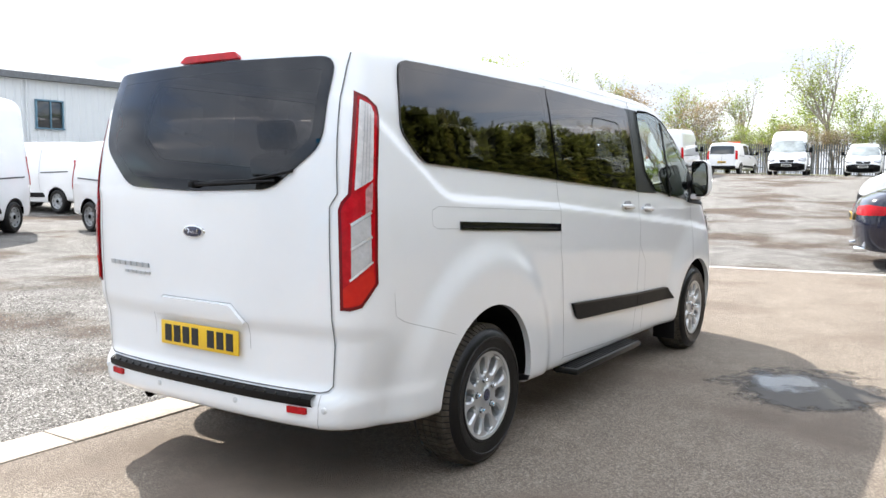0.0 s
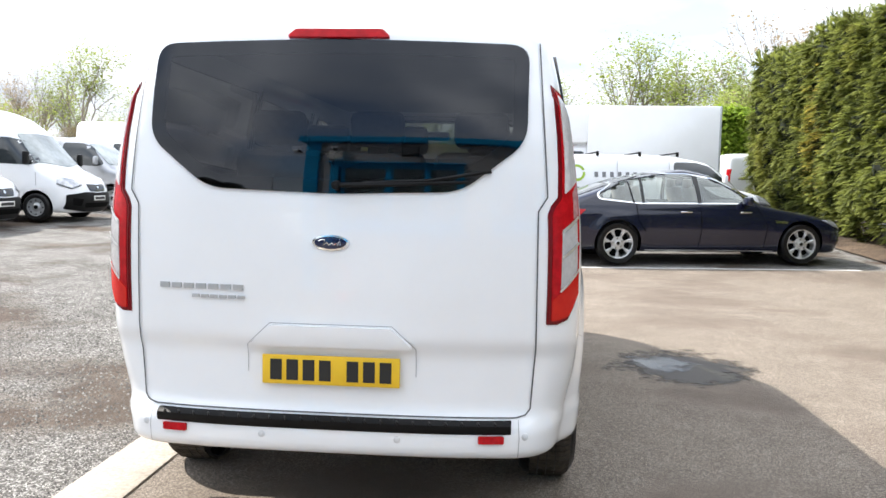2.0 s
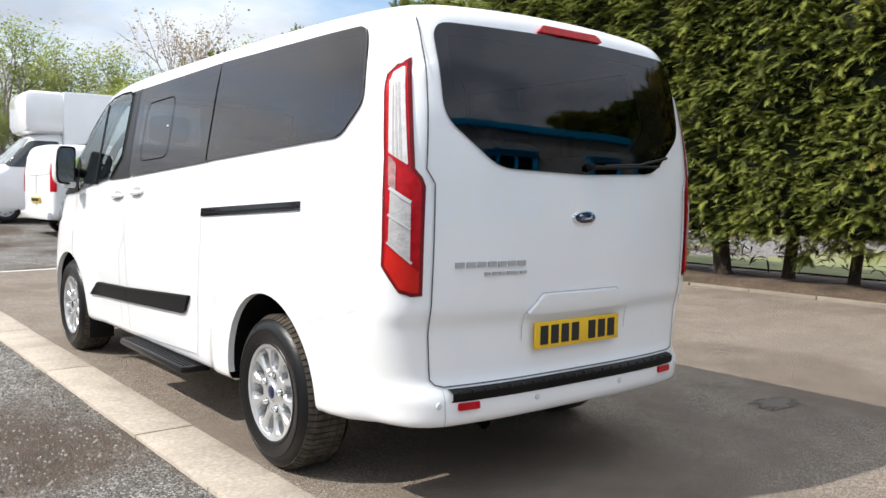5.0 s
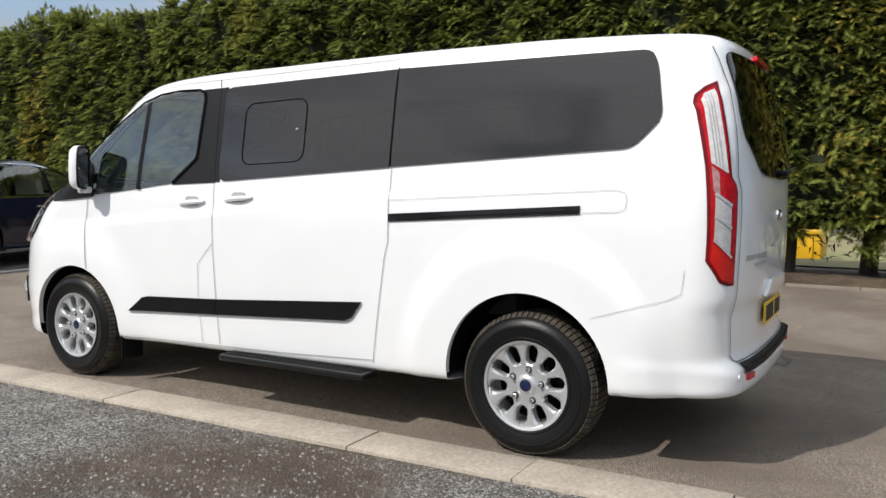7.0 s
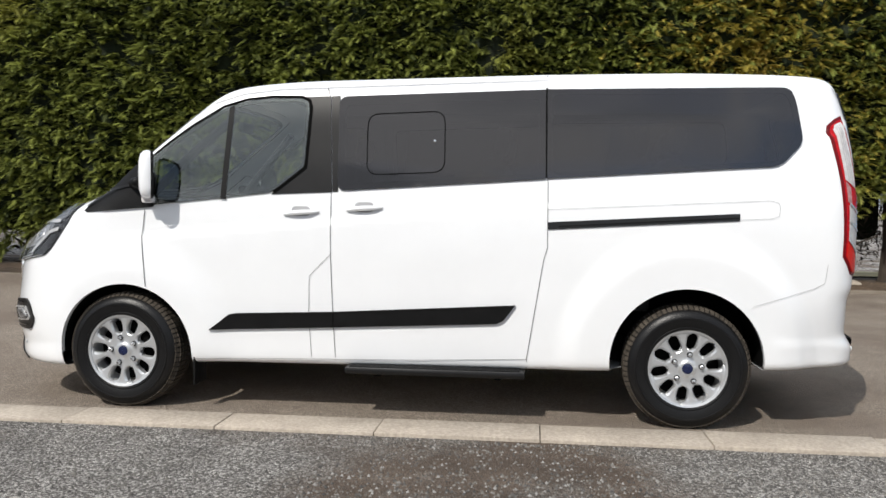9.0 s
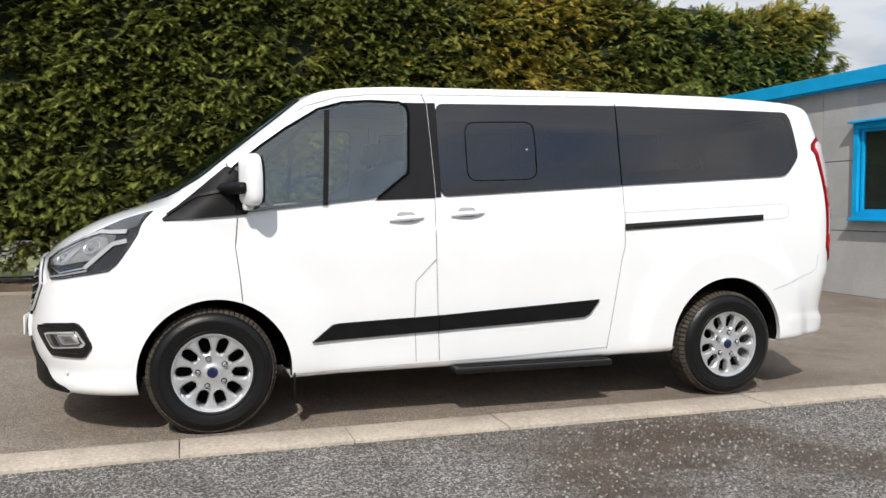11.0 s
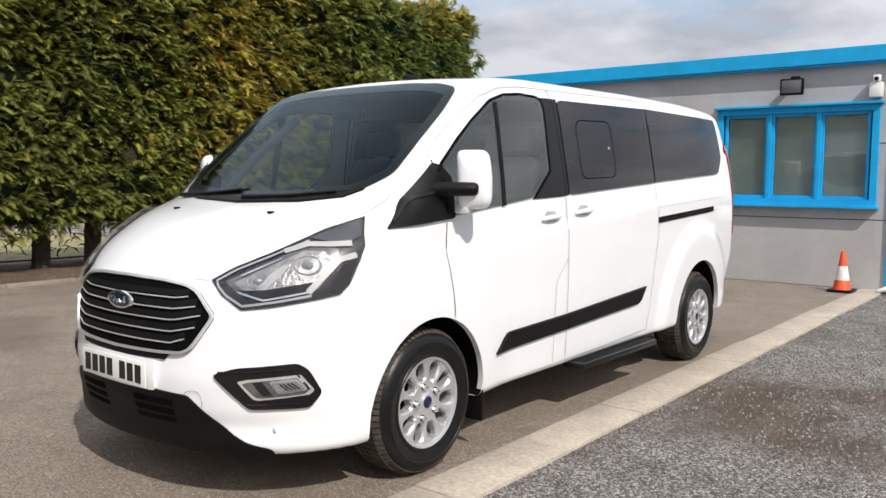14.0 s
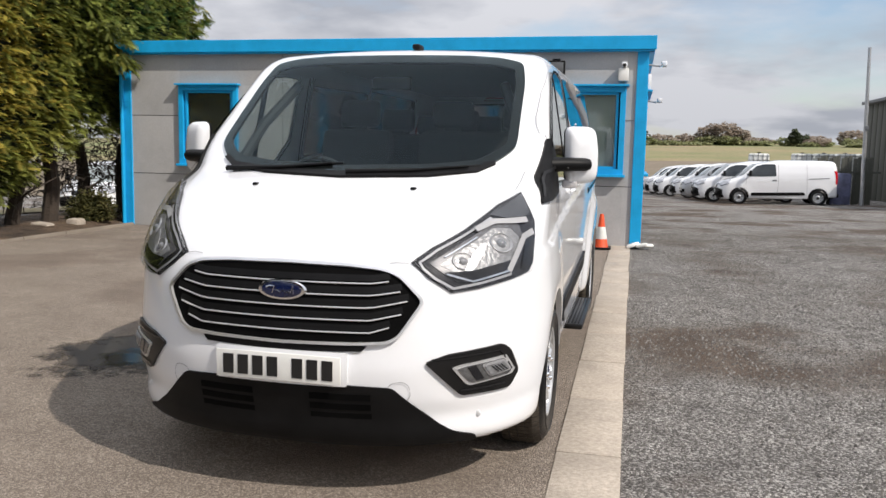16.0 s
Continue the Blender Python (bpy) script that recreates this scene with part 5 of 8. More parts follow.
def gravel(name, base, stone, patch, scale, rough=0.9, relief=0.6, blotch=1.0, grit=0.4):
    """Loose or bound stones: single pebbles, patches and stains."""
    m = bpy.data.materials.new(name)
    m.use_nodes = True
    n, l = m.node_tree.nodes, m.node_tree.links
    b = n["Principled BSDF"]
    b.inputs["Roughness"].default_value = rough
    b.inputs["Specular IOR Level"].default_value = 0.3
    co = n.new("ShaderNodeTexCoord")
    vor = n.new("ShaderNodeTexVoronoi")
    vor.inputs["Scale"].default_value = scale
    fine = n.new("ShaderNodeTexNoise")
    fine.inputs["Scale"].default_value, fine.inputs["Detail"].default_value = scale * 2.5, 4.0
    big = n.new("ShaderNodeTexNoise")
    big.inputs["Scale"].default_value, big.inputs["Detail"].default_value, big.inputs["Roughness"].default_value = 0.50, 7.0, 0.56
    mid = n.new("ShaderNodeTexNoise")
    mid.inputs["Scale"].default_value, mid.inputs["Detail"].default_value, mid.inputs["Roughness"].default_value = 2.2, 6.0, 0.7
    for t in (vor, fine, big, mid):
        l.new(co.outputs["Object"], t.inputs["Vector"])

    def ramp(src, a, b_):
        r = n.new("ShaderNodeMapRange")
        r.inputs["From Min"].default_value, r.inputs["From Max"].default_value = a, b_
        l.new(src, r.inputs["Value"])
        return r.outputs["Result"]

    def blend(a, bcol, fac, kind="MIX"):
        x = n.new("ShaderNodeMix")
        x.data_type, x.blend_type = "RGBA", kind
        if isinstance(a, tuple):
            x.inputs["A"].default_value = (*a, 1)
        else:
            l.new(a, x.inputs["A"])
        if isinstance(bcol, tuple):
            x.inputs["B"].default_value = (*bcol, 1)
        else:
            l.new(bcol, x.inputs["B"])
        if isinstance(fac, float):
            x.inputs["Factor"].default_value = fac
        else:
            l.new(fac, x.inputs["Factor"])
        return x.outputs["Result"]

    sep = n.new("ShaderNodeSeparateColor")
    l.new(vor.outputs["Color"], sep.inputs["Color"])
    c = blend(base, stone, ramp(sep.outputs["Red"], 0.40, 1.0))
    c = blend(c, patch, ramp(big.outputs["Fac"], 0.49, 0.60))
    grey = n.new("ShaderNodeValToRGB")
    grey.color_ramp.elements[0].position, grey.color_ramp.elements[1].position = 0.3, 0.72
    grey.color_ramp.elements[0].color, grey.color_ramp.elements[1].color = (1 - 0.38 * blotch, 1 - 0.39 * blotch, 1 - 0.40 * blotch, 1), (1 + 0.25 * blotch, 1 + 0.24 * blotch, 1 + 0.22 * blotch, 1)
    l.new(mid.outputs["Fac"], grey.inputs["Fac"])
    c = blend(c, grey.outputs["Color"], 1.0, "MULTIPLY")
    sp = n.new("ShaderNodeValToRGB")
    sp.color_ramp.elements[0].position, sp.color_ramp.elements[1].position = 0.32, 0.68
    sp.color_ramp.elements[0].color, sp.color_ramp.elements[1].color = (1 - grit * 1.1, 1 - grit * 1.1, 1 - grit * 1.1, 1), (1 + grit, 1 + grit, 1 + grit, 1)
    l.new(fine.outputs["Fac"], sp.inputs["Fac"])
    c = blend(c, sp.outputs["Color"], 1.0, "MULTIPLY")
    l.new(c, b.inputs["Base Color"])
    bp = n.new("ShaderNodeBump")
    bp.inputs["Strength"].default_value, bp.inputs["Distance"].default_value = relief, 0.012
    mixh = n.new("ShaderNodeMath")
    mixh.operation = "SUBTRACT"
    l.new(fine.outputs["Fac"], mixh.inputs[0])
    l.new(vor.outputs["Distance"], mixh.inputs[1])
    l.new(mixh.outputs[0], bp.inputs["Height"])
    l.new(bp.outputs["Normal"], b.inputs["Normal"])
    return m


YARD = gravel("yard_gravel", (0.128, 0.120, 0.112), (0.56, 0.54, 0.51), (0.124, 0.094, 0.073), 100.0, relief=1.0, grit=0.65)
TARMAC = gravel("tarmac", (0.228, 0.188, 0.153), (0.50, 0.425, 0.35), (0.238, 0.192, 0.155), 150.0, relief=0.8, blotch=0.45, grit=0.55)
CONCRETE = mat("kerb_concrete", (0.435, 0.378, 0.312), 0.85, vary=0.8, scale=3.5, second=(0.315, 0.270, 0.220), fine=0.20, fine_scale=45, bump=0.25, bump_scale=110, per_object=0.04)
SOIL = gravel("soil", (0.10, 0.07, 0.048), (0.18, 0.13, 0.09), (0.055, 0.040, 0.030), 40.0, relief=1.0)
LINEP = mat("line_paint", (0.70, 0.69, 0.66), 0.8, vary=0.6, scale=5.0, second=(0.42, 0.41, 0.39), fine=0.2)
GRASS = mat("grass", (0.085, 0.115, 0.032), 0.95, vary=0.7, scale=0.12, second=(0.17, 0.13, 0.065), fine=0.3, fine_scale=3.0, bump=0.6, bump_scale=8)


def axis_steps(parts):
    out = []
    for a, b, s in parts:
        out += list(np.arange(a, b, s))
    return np.array(out + [parts[-1][1]])


gx = axis_steps([(-900, -100, 100), (-100, -30, 10), (-30, 20, 1.0), (20, 60, 8), (60, 900, 120)])
gy = axis_steps([(-900, -100, 40), (-100, -50, 5), (-50, 60, 1.0), (60, 100, 10), (100, 900, 100)])
XX, YY = np.meshgrid(gx, gy, indexing="ij")
ZZ = ground_z(XX, YY) - 0.012
ZZ[(XX > -0.9) & (XX < 9.5) & (YY > -6.5) & (YY < 9.0)] = -0.03
nx_, ny_ = XX.shape
g = Geo().add(np.stack([XX.ravel(), YY.ravel(), ZZ.ravel()], 1), [(i * ny_ + j, (i + 1) * ny_ + j, (i + 1) * ny_ + j + 1, i * ny_ + j + 1) for i in range(nx_ - 1) for j in range(ny_ - 1)])
solid("ground", g, YARD, "grey worn gravel yard with darker patches", "ground", kind="structure", fix=False)

pts = []
tx, ty = np.linspace(-0.985, 7.32, 24), np.linspace(-6.4, 9.2, 46)
g = Geo()
for x in tx:
    for y in ty:
        yy = y + (0.11 * (x + 0.985) if y == ty[-1] else 0)
        g.v.append((float(x), float(yy), float(max(0.0, ground_z(x, yy)))))
m_ = len(ty)
g.f = [(i * m_ + j, (i + 1) * m_ + j, (i + 1) * m_ + j + 1, i * m_ + j + 1) for i in range(len(tx) - 1) for j in range(m_ - 1)]
solid("tarmac", g, TARMAC, "smooth brown-grey tarmac parking apron", "tarmac", kind="structure", fix=False)

line = Geo()
for k in range(12):
    x0, x1 = -0.98 + k * 0.62, -0.98 + (k + 1) * 0.62
    def lp(x, o):
        y = 9.15 + 0.115 * (x + 0.98) + o
        return (x, y, float(ground_z(x, y)) + 0.006)
    line.add([lp(x0, 0), lp(x1, 0), lp(x1, 0.10), lp(x0, 0.10)], [(0, 1, 2, 3)])
solid("white_line", line, LINEP, "worn white painted line at the tarmac's edge", "line", kind="structure")

kerb = tagged(new("kerb_edging"), "flush row of buff concrete kerb stones", "kerb", kind="structure")
rnd = random.Random(4)
kb = Geo().box((0, 0, 0), (0.30, 0.905, 0.14), 0.007)
kerb_mesh = part("kerb_stone", kb, CONCRETE, kerb)
kerb_mesh.location = (-1.135, 0.37 - 0.89 * 7, -0.060)
for k in range(-6, 10):
    o = new("kerb_stone", kerb_mesh.data)
    o.parent = kerb
    o.location = (-1.135 + rnd.uniform(-0.006, 0.006), 0.37 + 0.89 * k, -0.060 + rnd.uniform(-0.003, 0.003))
    o.rotation_euler = (0, 0, rnd.uniform(-0.004, 0.004))
    o.scale = (1, 0.979, 1)

bed = Geo()
ys = np.linspace(-9.5, 21, 90)
xs_ = [7.30, 7.5, 7.8, 8.3, 8.9, 9.6, 10.4]
for y in ys:
    for i, x in enumerate(xs_):
        bed.v.append((x, float(y), float(ground_z(x, y)) + (0.02, 0.05, 0.09, 0.10, 0.08, 0.05, -0.02)[i] + 0.02 * noise.noise((x * 3, y * 3, 0))))
k_ = len(xs_)
bed.f = [(i * k_ + j, i * k_ + j + 1, (i + 1) * k_ + j + 1, (i + 1) * k_ + j) for i in range(len(ys) - 1) for j in range(k_ - 1)]
solid("hedge_bed", bed, SOIL, "brown soil bed with leaf litter under the hedge", "soil", kind="structure")
EDGEC = mat("weathered_edging", (0.24, 0.205, 0.165), 0.9, vary=0.6, scale=4.0, second=(0.15, 0.125, 0.095), bump=0.3, bump_scale=60, per_object=0.1)
edging = tagged(new("bed_edging"), "low row of weathered concrete edging stones", "kerb", kind="structure")
e0 = part("edging_stone", Geo().box((0, 0, 0), (0.06, 0.90, 0.13), 0.012), EDGEC, edging)
e0.location = (7.30, -5.2, -0.02)
for k in range(1, 17):
    o = new("edging_stone", e0.data)
    o.parent = edging
    o.location = (7.30 + rnd.uniform(-0.01, 0.01), -5.2 + 0.91 * k, -0.02 + rnd.uniform(-0.008, 0.008))


def damp(name, depth, rough, edge, seed):
    """Water that lies thin and frays out into the dry surface."""
    m = bpy.data.materials.new(name)
    m.use_nodes = True
    n, l = m.node_tree.nodes, m.node_tree.links
    b = n["Principled BSDF"]
    b.inputs["Base Color"].default_value = (*depth, 1)
    b.inputs["Roughness"].default_value = rough
    co, sub, grain, geo = n.new("ShaderNodeTexCoord"), n.new("ShaderNodeVectorMath"), n.new("ShaderNodeTexNoise"), n.new("ShaderNodeMath")
    sub.operation = "LENGTH"
    l.new(co.outputs["Object"], sub.inputs[0])
    grain.inputs["Scale"].default_value, grain.inputs["Detail"].default_value, grain.inputs["Roughness"].default_value = 2.3, 8.0, 0.72
    mp = n.new("ShaderNodeMapping")
    mp.inputs["Location"].default_value = (seed, seed * 1.7, 0)
    l.new(co.outputs["Object"], mp.inputs["Vector"])
    l.new(mp.outputs["Vector"], grain.inputs["Vector"])
    geo.operation = "MULTIPLY_ADD"
    geo.inputs[1].default_value = 1.5
    l.new(grain.outputs["Fac"], geo.inputs[0])
    l.new(sub.outputs["Value"], geo.inputs[2])
    r = n.new("ShaderNodeMapRange")
    r.inputs["From Min"].default_value, r.inputs["From Max"].default_value = 1.18 + edge, 1.42 + edge
    l.new(geo.outputs[0], r.inputs["Value"])
    tr, mx = n.new("ShaderNodeBsdfTransparent"), n.new("ShaderNodeMixShader")
    l.new(r.outputs["Result"], mx.inputs["Fac"])
    l.new(b.outputs["BSDF"], mx.inputs[1])
    l.new(tr.outputs["BSDF"], mx.inputs[2])
    l.new(mx.outputs["Shader"], n["Material Output"].inputs["Surface"])
    return m


def blot(name, cx, cy, rx, ry, z, material, label):
    """A thin sheet of water; its material frays the edge."""
    n = 40
    g = Geo()
    g.v = [(0, 0, 0)] + [(1.15 * math.cos(2 * math.pi * i / n), 1.15 * math.sin(2 * math.pi * i / n), 0) for i in range(n)]
    g.f = [(0, i + 1, (i + 1) % n + 1) for i in range(n)]
    ob = solid(name, g, material, label, "puddle", kind="structure", fix=False)
    ob.location, ob.scale = (cx, cy, z), (rx, ry, 1)
    return ob


DAMP = damp("damp_tarmac", (0.042, 0.034, 0.027), 0.62, 0.0, 3.0)
DAMP2 = damp("wet_tarmac_spot", (0.130, 0.110, 0.092), 0.85, -0.24, 9.0)
FILM = damp("water_film", (0.060, 0.054, 0.048), 0.15, -0.16, 3.0)
blot("wet_patch", 2.02, 2.45, 0.82, 0.95, 0.004, DAMP, "dark damp patch on the tarmac")
blot("puddle", 1.86, 2.55, 0.50, 0.62, 0.007, FILM, "shallow puddle of water on the tarmac")
blot("wet_patch", 2.05, -0.75, 0.52, 0.30, 0.004, DAMP2, "dark damp patch on the tarmac")

# loose stones on the yard beside the kerb
STONES = bpy.data.materials.new("loose_stone")
STONES.use_nodes = True
sn, sl = STONES.node_tree.nodes, STONES.node_tree.links
sr, sgeo = sn.new("ShaderNodeValToRGB"), sn.new("ShaderNodeNewGeometry")
sr.color_ramp.elements[0].color, sr.color_ramp.elements[1].color = (0.045, 0.042, 0.039, 1), (0.27, 0.26, 0.245, 1)
mid_ = sr.color_ramp.elements.new(0.7)
mid_.color = (0.15, 0.138, 0.122, 1)
sl.new(sgeo.outputs["Random Per Island"], sr.inputs["Fac"])
sl.new(sr.outputs["Color"], sn["Principled BSDF"].inputs["Base Color"])
sn["Principled BSDF"].inputs["Roughness"].default_value = 0.9
rs = np.random.default_rng(31)
ns = 120000
px_ = -1.32 - 5.6 * rs.random(ns) ** 1.35
py_ = rs.uniform(-9.0, 8.5, ns)
keep_ = rs.random(ns) < 0.30 + 0.70 * (np.sin(px_ * 1.3 + 1.7 * np.sin(py_ * 0.9)) * np.sin(py_ * 1.1 + px_) > -0.15)
px_, py_ = px_[keep_], py_[keep_]
ns = len(px_)
rad_ = 0.0042 + 0.0080 * rs.random(ns) ** 2.2
octa = np.array([(1, 0, -0.3), (0, 1, -0.3), (-1, 0, -0.3), (0, -1, -0.3), (0, 0, 0.75)], float)
vs_ = octa[None] * rad_[:, None, None] * rs.uniform(0.6, 1.3, (ns, 5, 1))
an_ = rs.uniform(0, 6.28, ns)
ca_, sa_ = np.cos(an_)[:, None], np.sin(an_)[:, None]
vs_ = np.stack([vs_[..., 0] * ca_ - vs_[..., 1] * sa_, vs_[..., 0] * sa_ + vs_[..., 1] * ca_, vs_[..., 2]], 2)
vs_ += np.stack([px_, py_, ground_z(px_, py_) - 0.012 + rad_ * 0.35], 1)[:, None]
fo_ = np.array([(0, 1, 4), (1, 2, 4), (2, 3, 4), (3, 0, 4)])
fs_ = (np.arange(ns)[:, None, None] * 5 + fo_[None]).reshape(-1, 3)
STONE_V, STONE_F = vs_.reshape(-1, 3), fs_

# ---- site office ----
GREYW = mat("office_panel", (0.415, 0.410, 0.405), 0.55, vary=0.10, scale=1.2, fine=0.05, fine_scale=40, per_object=0.04)
BLUE = mat("blue_trim", (0.006, 0.360, 0.700), 0.42, vary=0.10, scale=3.0, fine=0.04, spec=0.25)
JOINT = mat("panel_joint", (0.05, 0.05, 0.05), 0.8, vary=0.1)
BLIND = mat("window_blind", (0.60, 0.58, 0.54), 0.8, vary=0.10, scale=5)
DIMBLIND = mat("dark_blind", (0.085, 0.080, 0.072), 0.8, vary=0.15, scale=5)
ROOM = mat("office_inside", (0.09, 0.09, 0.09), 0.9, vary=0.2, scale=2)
OFFY, OX0, OX1, OH = -5.65, -1.40, 7.40, 2.98
office = thing("site_office", "single-storey grey panelled office cabin with bright blue trim", "building")


def clad(along, at, lo, hi, wins, cols, out, rows=(0.0, 0.92, 1.92, OH)):
    """Wall panels in a plane; along: 'x' or 'y'; wins: (a0, a1, z0, z1) openings."""
    cuts_a = sorted({lo, hi, *[c for c in cols if lo < c < hi], *[w[0] for w in wins], *[w[1] for w in wins]})
    cuts_z = sorted({*rows, *[w[2] for w in wins], *[w[3] for w in wins]})
    gap = 0.006
    for a0, a1 in zip(cuts_a[:-1], cuts_a[1:]):
        for z0, z1 in zip(cuts_z[:-1], cuts_z[1:]):
            ca, cz = (a0 + a1) / 2, (z0 + z1) / 2
            if any(w[0] < ca < w[1] and w[2] < cz < w[3] for w in wins):
                continue
            g0 = gap if a0 in cols else 0.0
            g1 = gap if a1 in cols else 0.0
            h0, h1 = (gap if z0 in rows else 0.0), (gap if z1 in rows else 0.0)
            s, c = (a1 - a0 - g0 - g1), (a0 + g0 + a1 - g1) / 2
            hz, zc = (z1 - z0 - h0 - h1), (z0 + h0 + z1 - h1) / 2
            size = (s, 0.06, hz) if along == "x" else (0.06, s, hz)
            cen = (c, at - out * 0.03, zc) if along == "x" else (at - out * 0.03, c, zc)
            part("wall_panel", Geo().box(cen, size), GREYW, office, smooth=False)


def window(along, at, out, a0, a1, z0, z1, panes, slats):
    """A blue framed window with panes, blinds behind and a projecting sill."""
    wd = thing("window", "blue framed window with slatted blinds", "")
    wd.parent = office

    def bx(name, c0, c1, b0, b1, depth, mtl, off=0.0, r=0.004):
        ca, cz = (c0 + c1) / 2, (b0 + b1) / 2
        size = (c1 - c0, depth, b1 - b0) if along == "x" else (depth, c1 - c0, b1 - b0)
        cen = (ca, at + out * off, cz) if along == "x" else (at + out * off, ca, cz)
        return part(name, Geo().box(cen, size, r), mtl, wd, smooth=False)
    t = 0.085
    bx("frame", a0, a1, z1 - t, z1, 0.10, BLUE, 0.012)
    bx("frame", a0, a1, z0, z0 + t, 0.10, BLUE, 0.012)
    bx("frame", a0, a0 + t, z0 + t, z1 - t, 0.10, BLUE, 0.012)
    bx("frame", a1 - t, a1, z0 + t, z1 - t, 0.10, BLUE, 0.012)
    bx("sill", a0 - 0.03, a1 + 0.03, z0 - 0.035, z0 + 0.004, 0.17, BLUE, 0.04)
    bx("hood", a0 - 0.04, a1 + 0.04, z1 - 0.002, z1 + 0.028, 0.17, BLUE, 0.045)
    w = (a1 - a0 - 2 * t) / panes
    for i in range(panes):
        p0, p1 = a0 + t + w * i, a0 + t + w * (i + 1)
        if i:
            bx("mullion", p0 - 0.028, p0 + 0.028, z0 + t, z1 - t, 0.085, BLUE, 0.010)
        for q0, q1, r0, r1 in ((p0 + 0.022, p1 - 0.022, z1 - t - 0.040, z1 - t), (p0 + 0.022, p1 - 0.022, z0 + t, z0 + t + 0.040), (p0 + 0.022, p0 + 0.062, z0 + t + 0.04, z1 - t - 0.04), (p1 - 0.062, p1 - 0.022, z0 + t + 0.04, z1 - t - 0.04)):
            bx("sash", q0, q1, r0, r1, 0.05, BLUE, -0.004, 0.003)
        bx("pane", p0 + 0.05, p1 - 0.05, z0 + t + 0.03, z1 - t - 0.03, 0.006, GLASS_W, -0.012, 0)
        n = int((z1 - z0 - 2 * t) / 0.028)
        bl = Geo()
        for k in range(n):
            zc = z0 + t + 0.03 + 0.028 * k
            m = Euler((1.42 * out, 0, 0)).to_matrix() if along == "x" else Euler((0, -1.42 * out, 0)).to_matrix()
            size = (w - 0.12, 0.030, 0.0016) if along == "x" else (0.030, w - 0.12, 0.0016)
            cen = ((p0 + p1) / 2, at - out * 0.040, zc) if along == "x" else (at - out * 0.040, (p0 + p1) / 2, zc)
            bl.box(cen, size, 0, m)
        part("blind", bl, slats, wd, "pale slatted blind" if slats is BLIND else "dark slatted blind", smooth=False)
        # added dark board: its colour stands in for the dim room behind
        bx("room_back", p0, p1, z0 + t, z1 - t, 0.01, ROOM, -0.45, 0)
    return wd


FW = [(-1.13, 0.98, 1.10, 2.43), (1.70, 3.80, 1.10, 2.43), (5.25, 6.34, 1.10, 2.43)]
clad("x", OFFY, OX0 + 0.10, OX1 - 0.12, FW, (4.45,), 1)
SW = [(-9.0, -6.6, 1.10, 2.43), (-13.6, -11.3, 1.10, 2.43)]
clad("y", OX0, -19.8, OFFY - 0.12, SW, (-10.1, -14.6, -17.4), -1)
for (a0, a1, z0, z1), n, slats in zip(FW, (3, 3, 1), (BLIND, DIMBLIND, DIMBLIND)):
    window("x", OFFY, 1, a0, a1, z0, z1, n, slats)
for a0, a1, z0, z1 in SW:
    window("y", OX0, -1, a0, a1, z0, z1, 3, BLIND)
part("inner_wall", Geo().box((3.0, OFFY - 0.085, 0.55), (8.75, 0.03, 1.08)).box((3.0, OFFY - 0.085, 2.71), (8.75, 0.03, 0.53)).box((1.34, OFFY - 0.085, 1.76), (0.70, 0.03, 1.30)).box((4.52, OFFY - 0.085, 1.76), (1.42, 0.03, 1.30)).box((6.9, OFFY - 0.085, 1.76), (1.08, 0.03, 1.30)), JOINT, office, smooth=False)
part("inner_wall", Geo().box((OX0 + 0.085, -12.8, 0.55), (0.03, 14.0, 1.08)).box((OX0 + 0.085, -12.8, 2.71), (0.03, 14.0, 0.53)).box((OX0 + 0.085, -10.15, 1.76), (0.03, 2.26, 1.30)).box((OX0 + 0.085, -16.7, 1.76), (0.03, 6.16, 1.30)), JOINT, office, smooth=False)
part("far_wall", Geo().box((OX1 - 0.03, -12.8, 1.49), (0.06, 14.1, 2.98)).box((3.0, -19.83, 1.49), (8.7, 0.06, 2.98)), GREYW, office, smooth=False)
part("office_floor", Geo().box((3.0, -12.8, 0.02), (8.6, 13.9, 0.04)), ROOM, office, smooth=False)
part("roof", Geo().box((3.0, -12.75, 3.08), (8.95, 14.35, 0.14), 0.01), BLUE, office, smooth=False)
part("fascia", Geo().box((3.0, OFFY + 0.10, 3.068), (9.08, 0.05, 0.20), 0.006).box((3.0, OFFY + 0.045, 2.955), (9.0, 0.12, 0.02)), BLUE, office, smooth=False)
part("fascia", Geo().box((OX0 - 0.10, -12.75, 3.068), (0.05, 14.4, 0.20), 0.006).box((OX0 - 0.045, -12.75, 2.955), (0.12, 14.3, 0.02)), BLUE, office, smooth=False)
part("corner_post", Geo().box((OX0 + 0.045, OFFY + 0.004, 1.48), (0.17, 0.05, 2.95), 0.006).box((OX0 - 0.010, OFFY - 0.075, 1.48), (0.05, 0.19, 2.95), 0.006), BLUE, office, smooth=False)
part("corner_post", Geo().box((OX1 - 0.05, OFFY + 0.004, 1.48), (0.16, 0.05, 2.95), 0.006), BLUE, office, smooth=False)
part("downpipe", Geo().tube([(OX1 + 0.02, OFFY + 0.07, 0.02), (OX1 + 0.02, OFFY + 0.07, 2.95)], 0.035, 10), BLUE, office)
part("base_trim", Geo().box((OX0 - 0.012, -12.75, 0.03), (0.03, 14.0, 0.10)), BLUE, office, smooth=False)
dr = thing("door", "white panelled side door", "")
dr.parent = office
part("door_leaf", Geo().box((OX0 - 0.02, -15.7, 1.06), (0.05, 0.92, 2.05), 0.006), WHITE, dr, smooth=False)
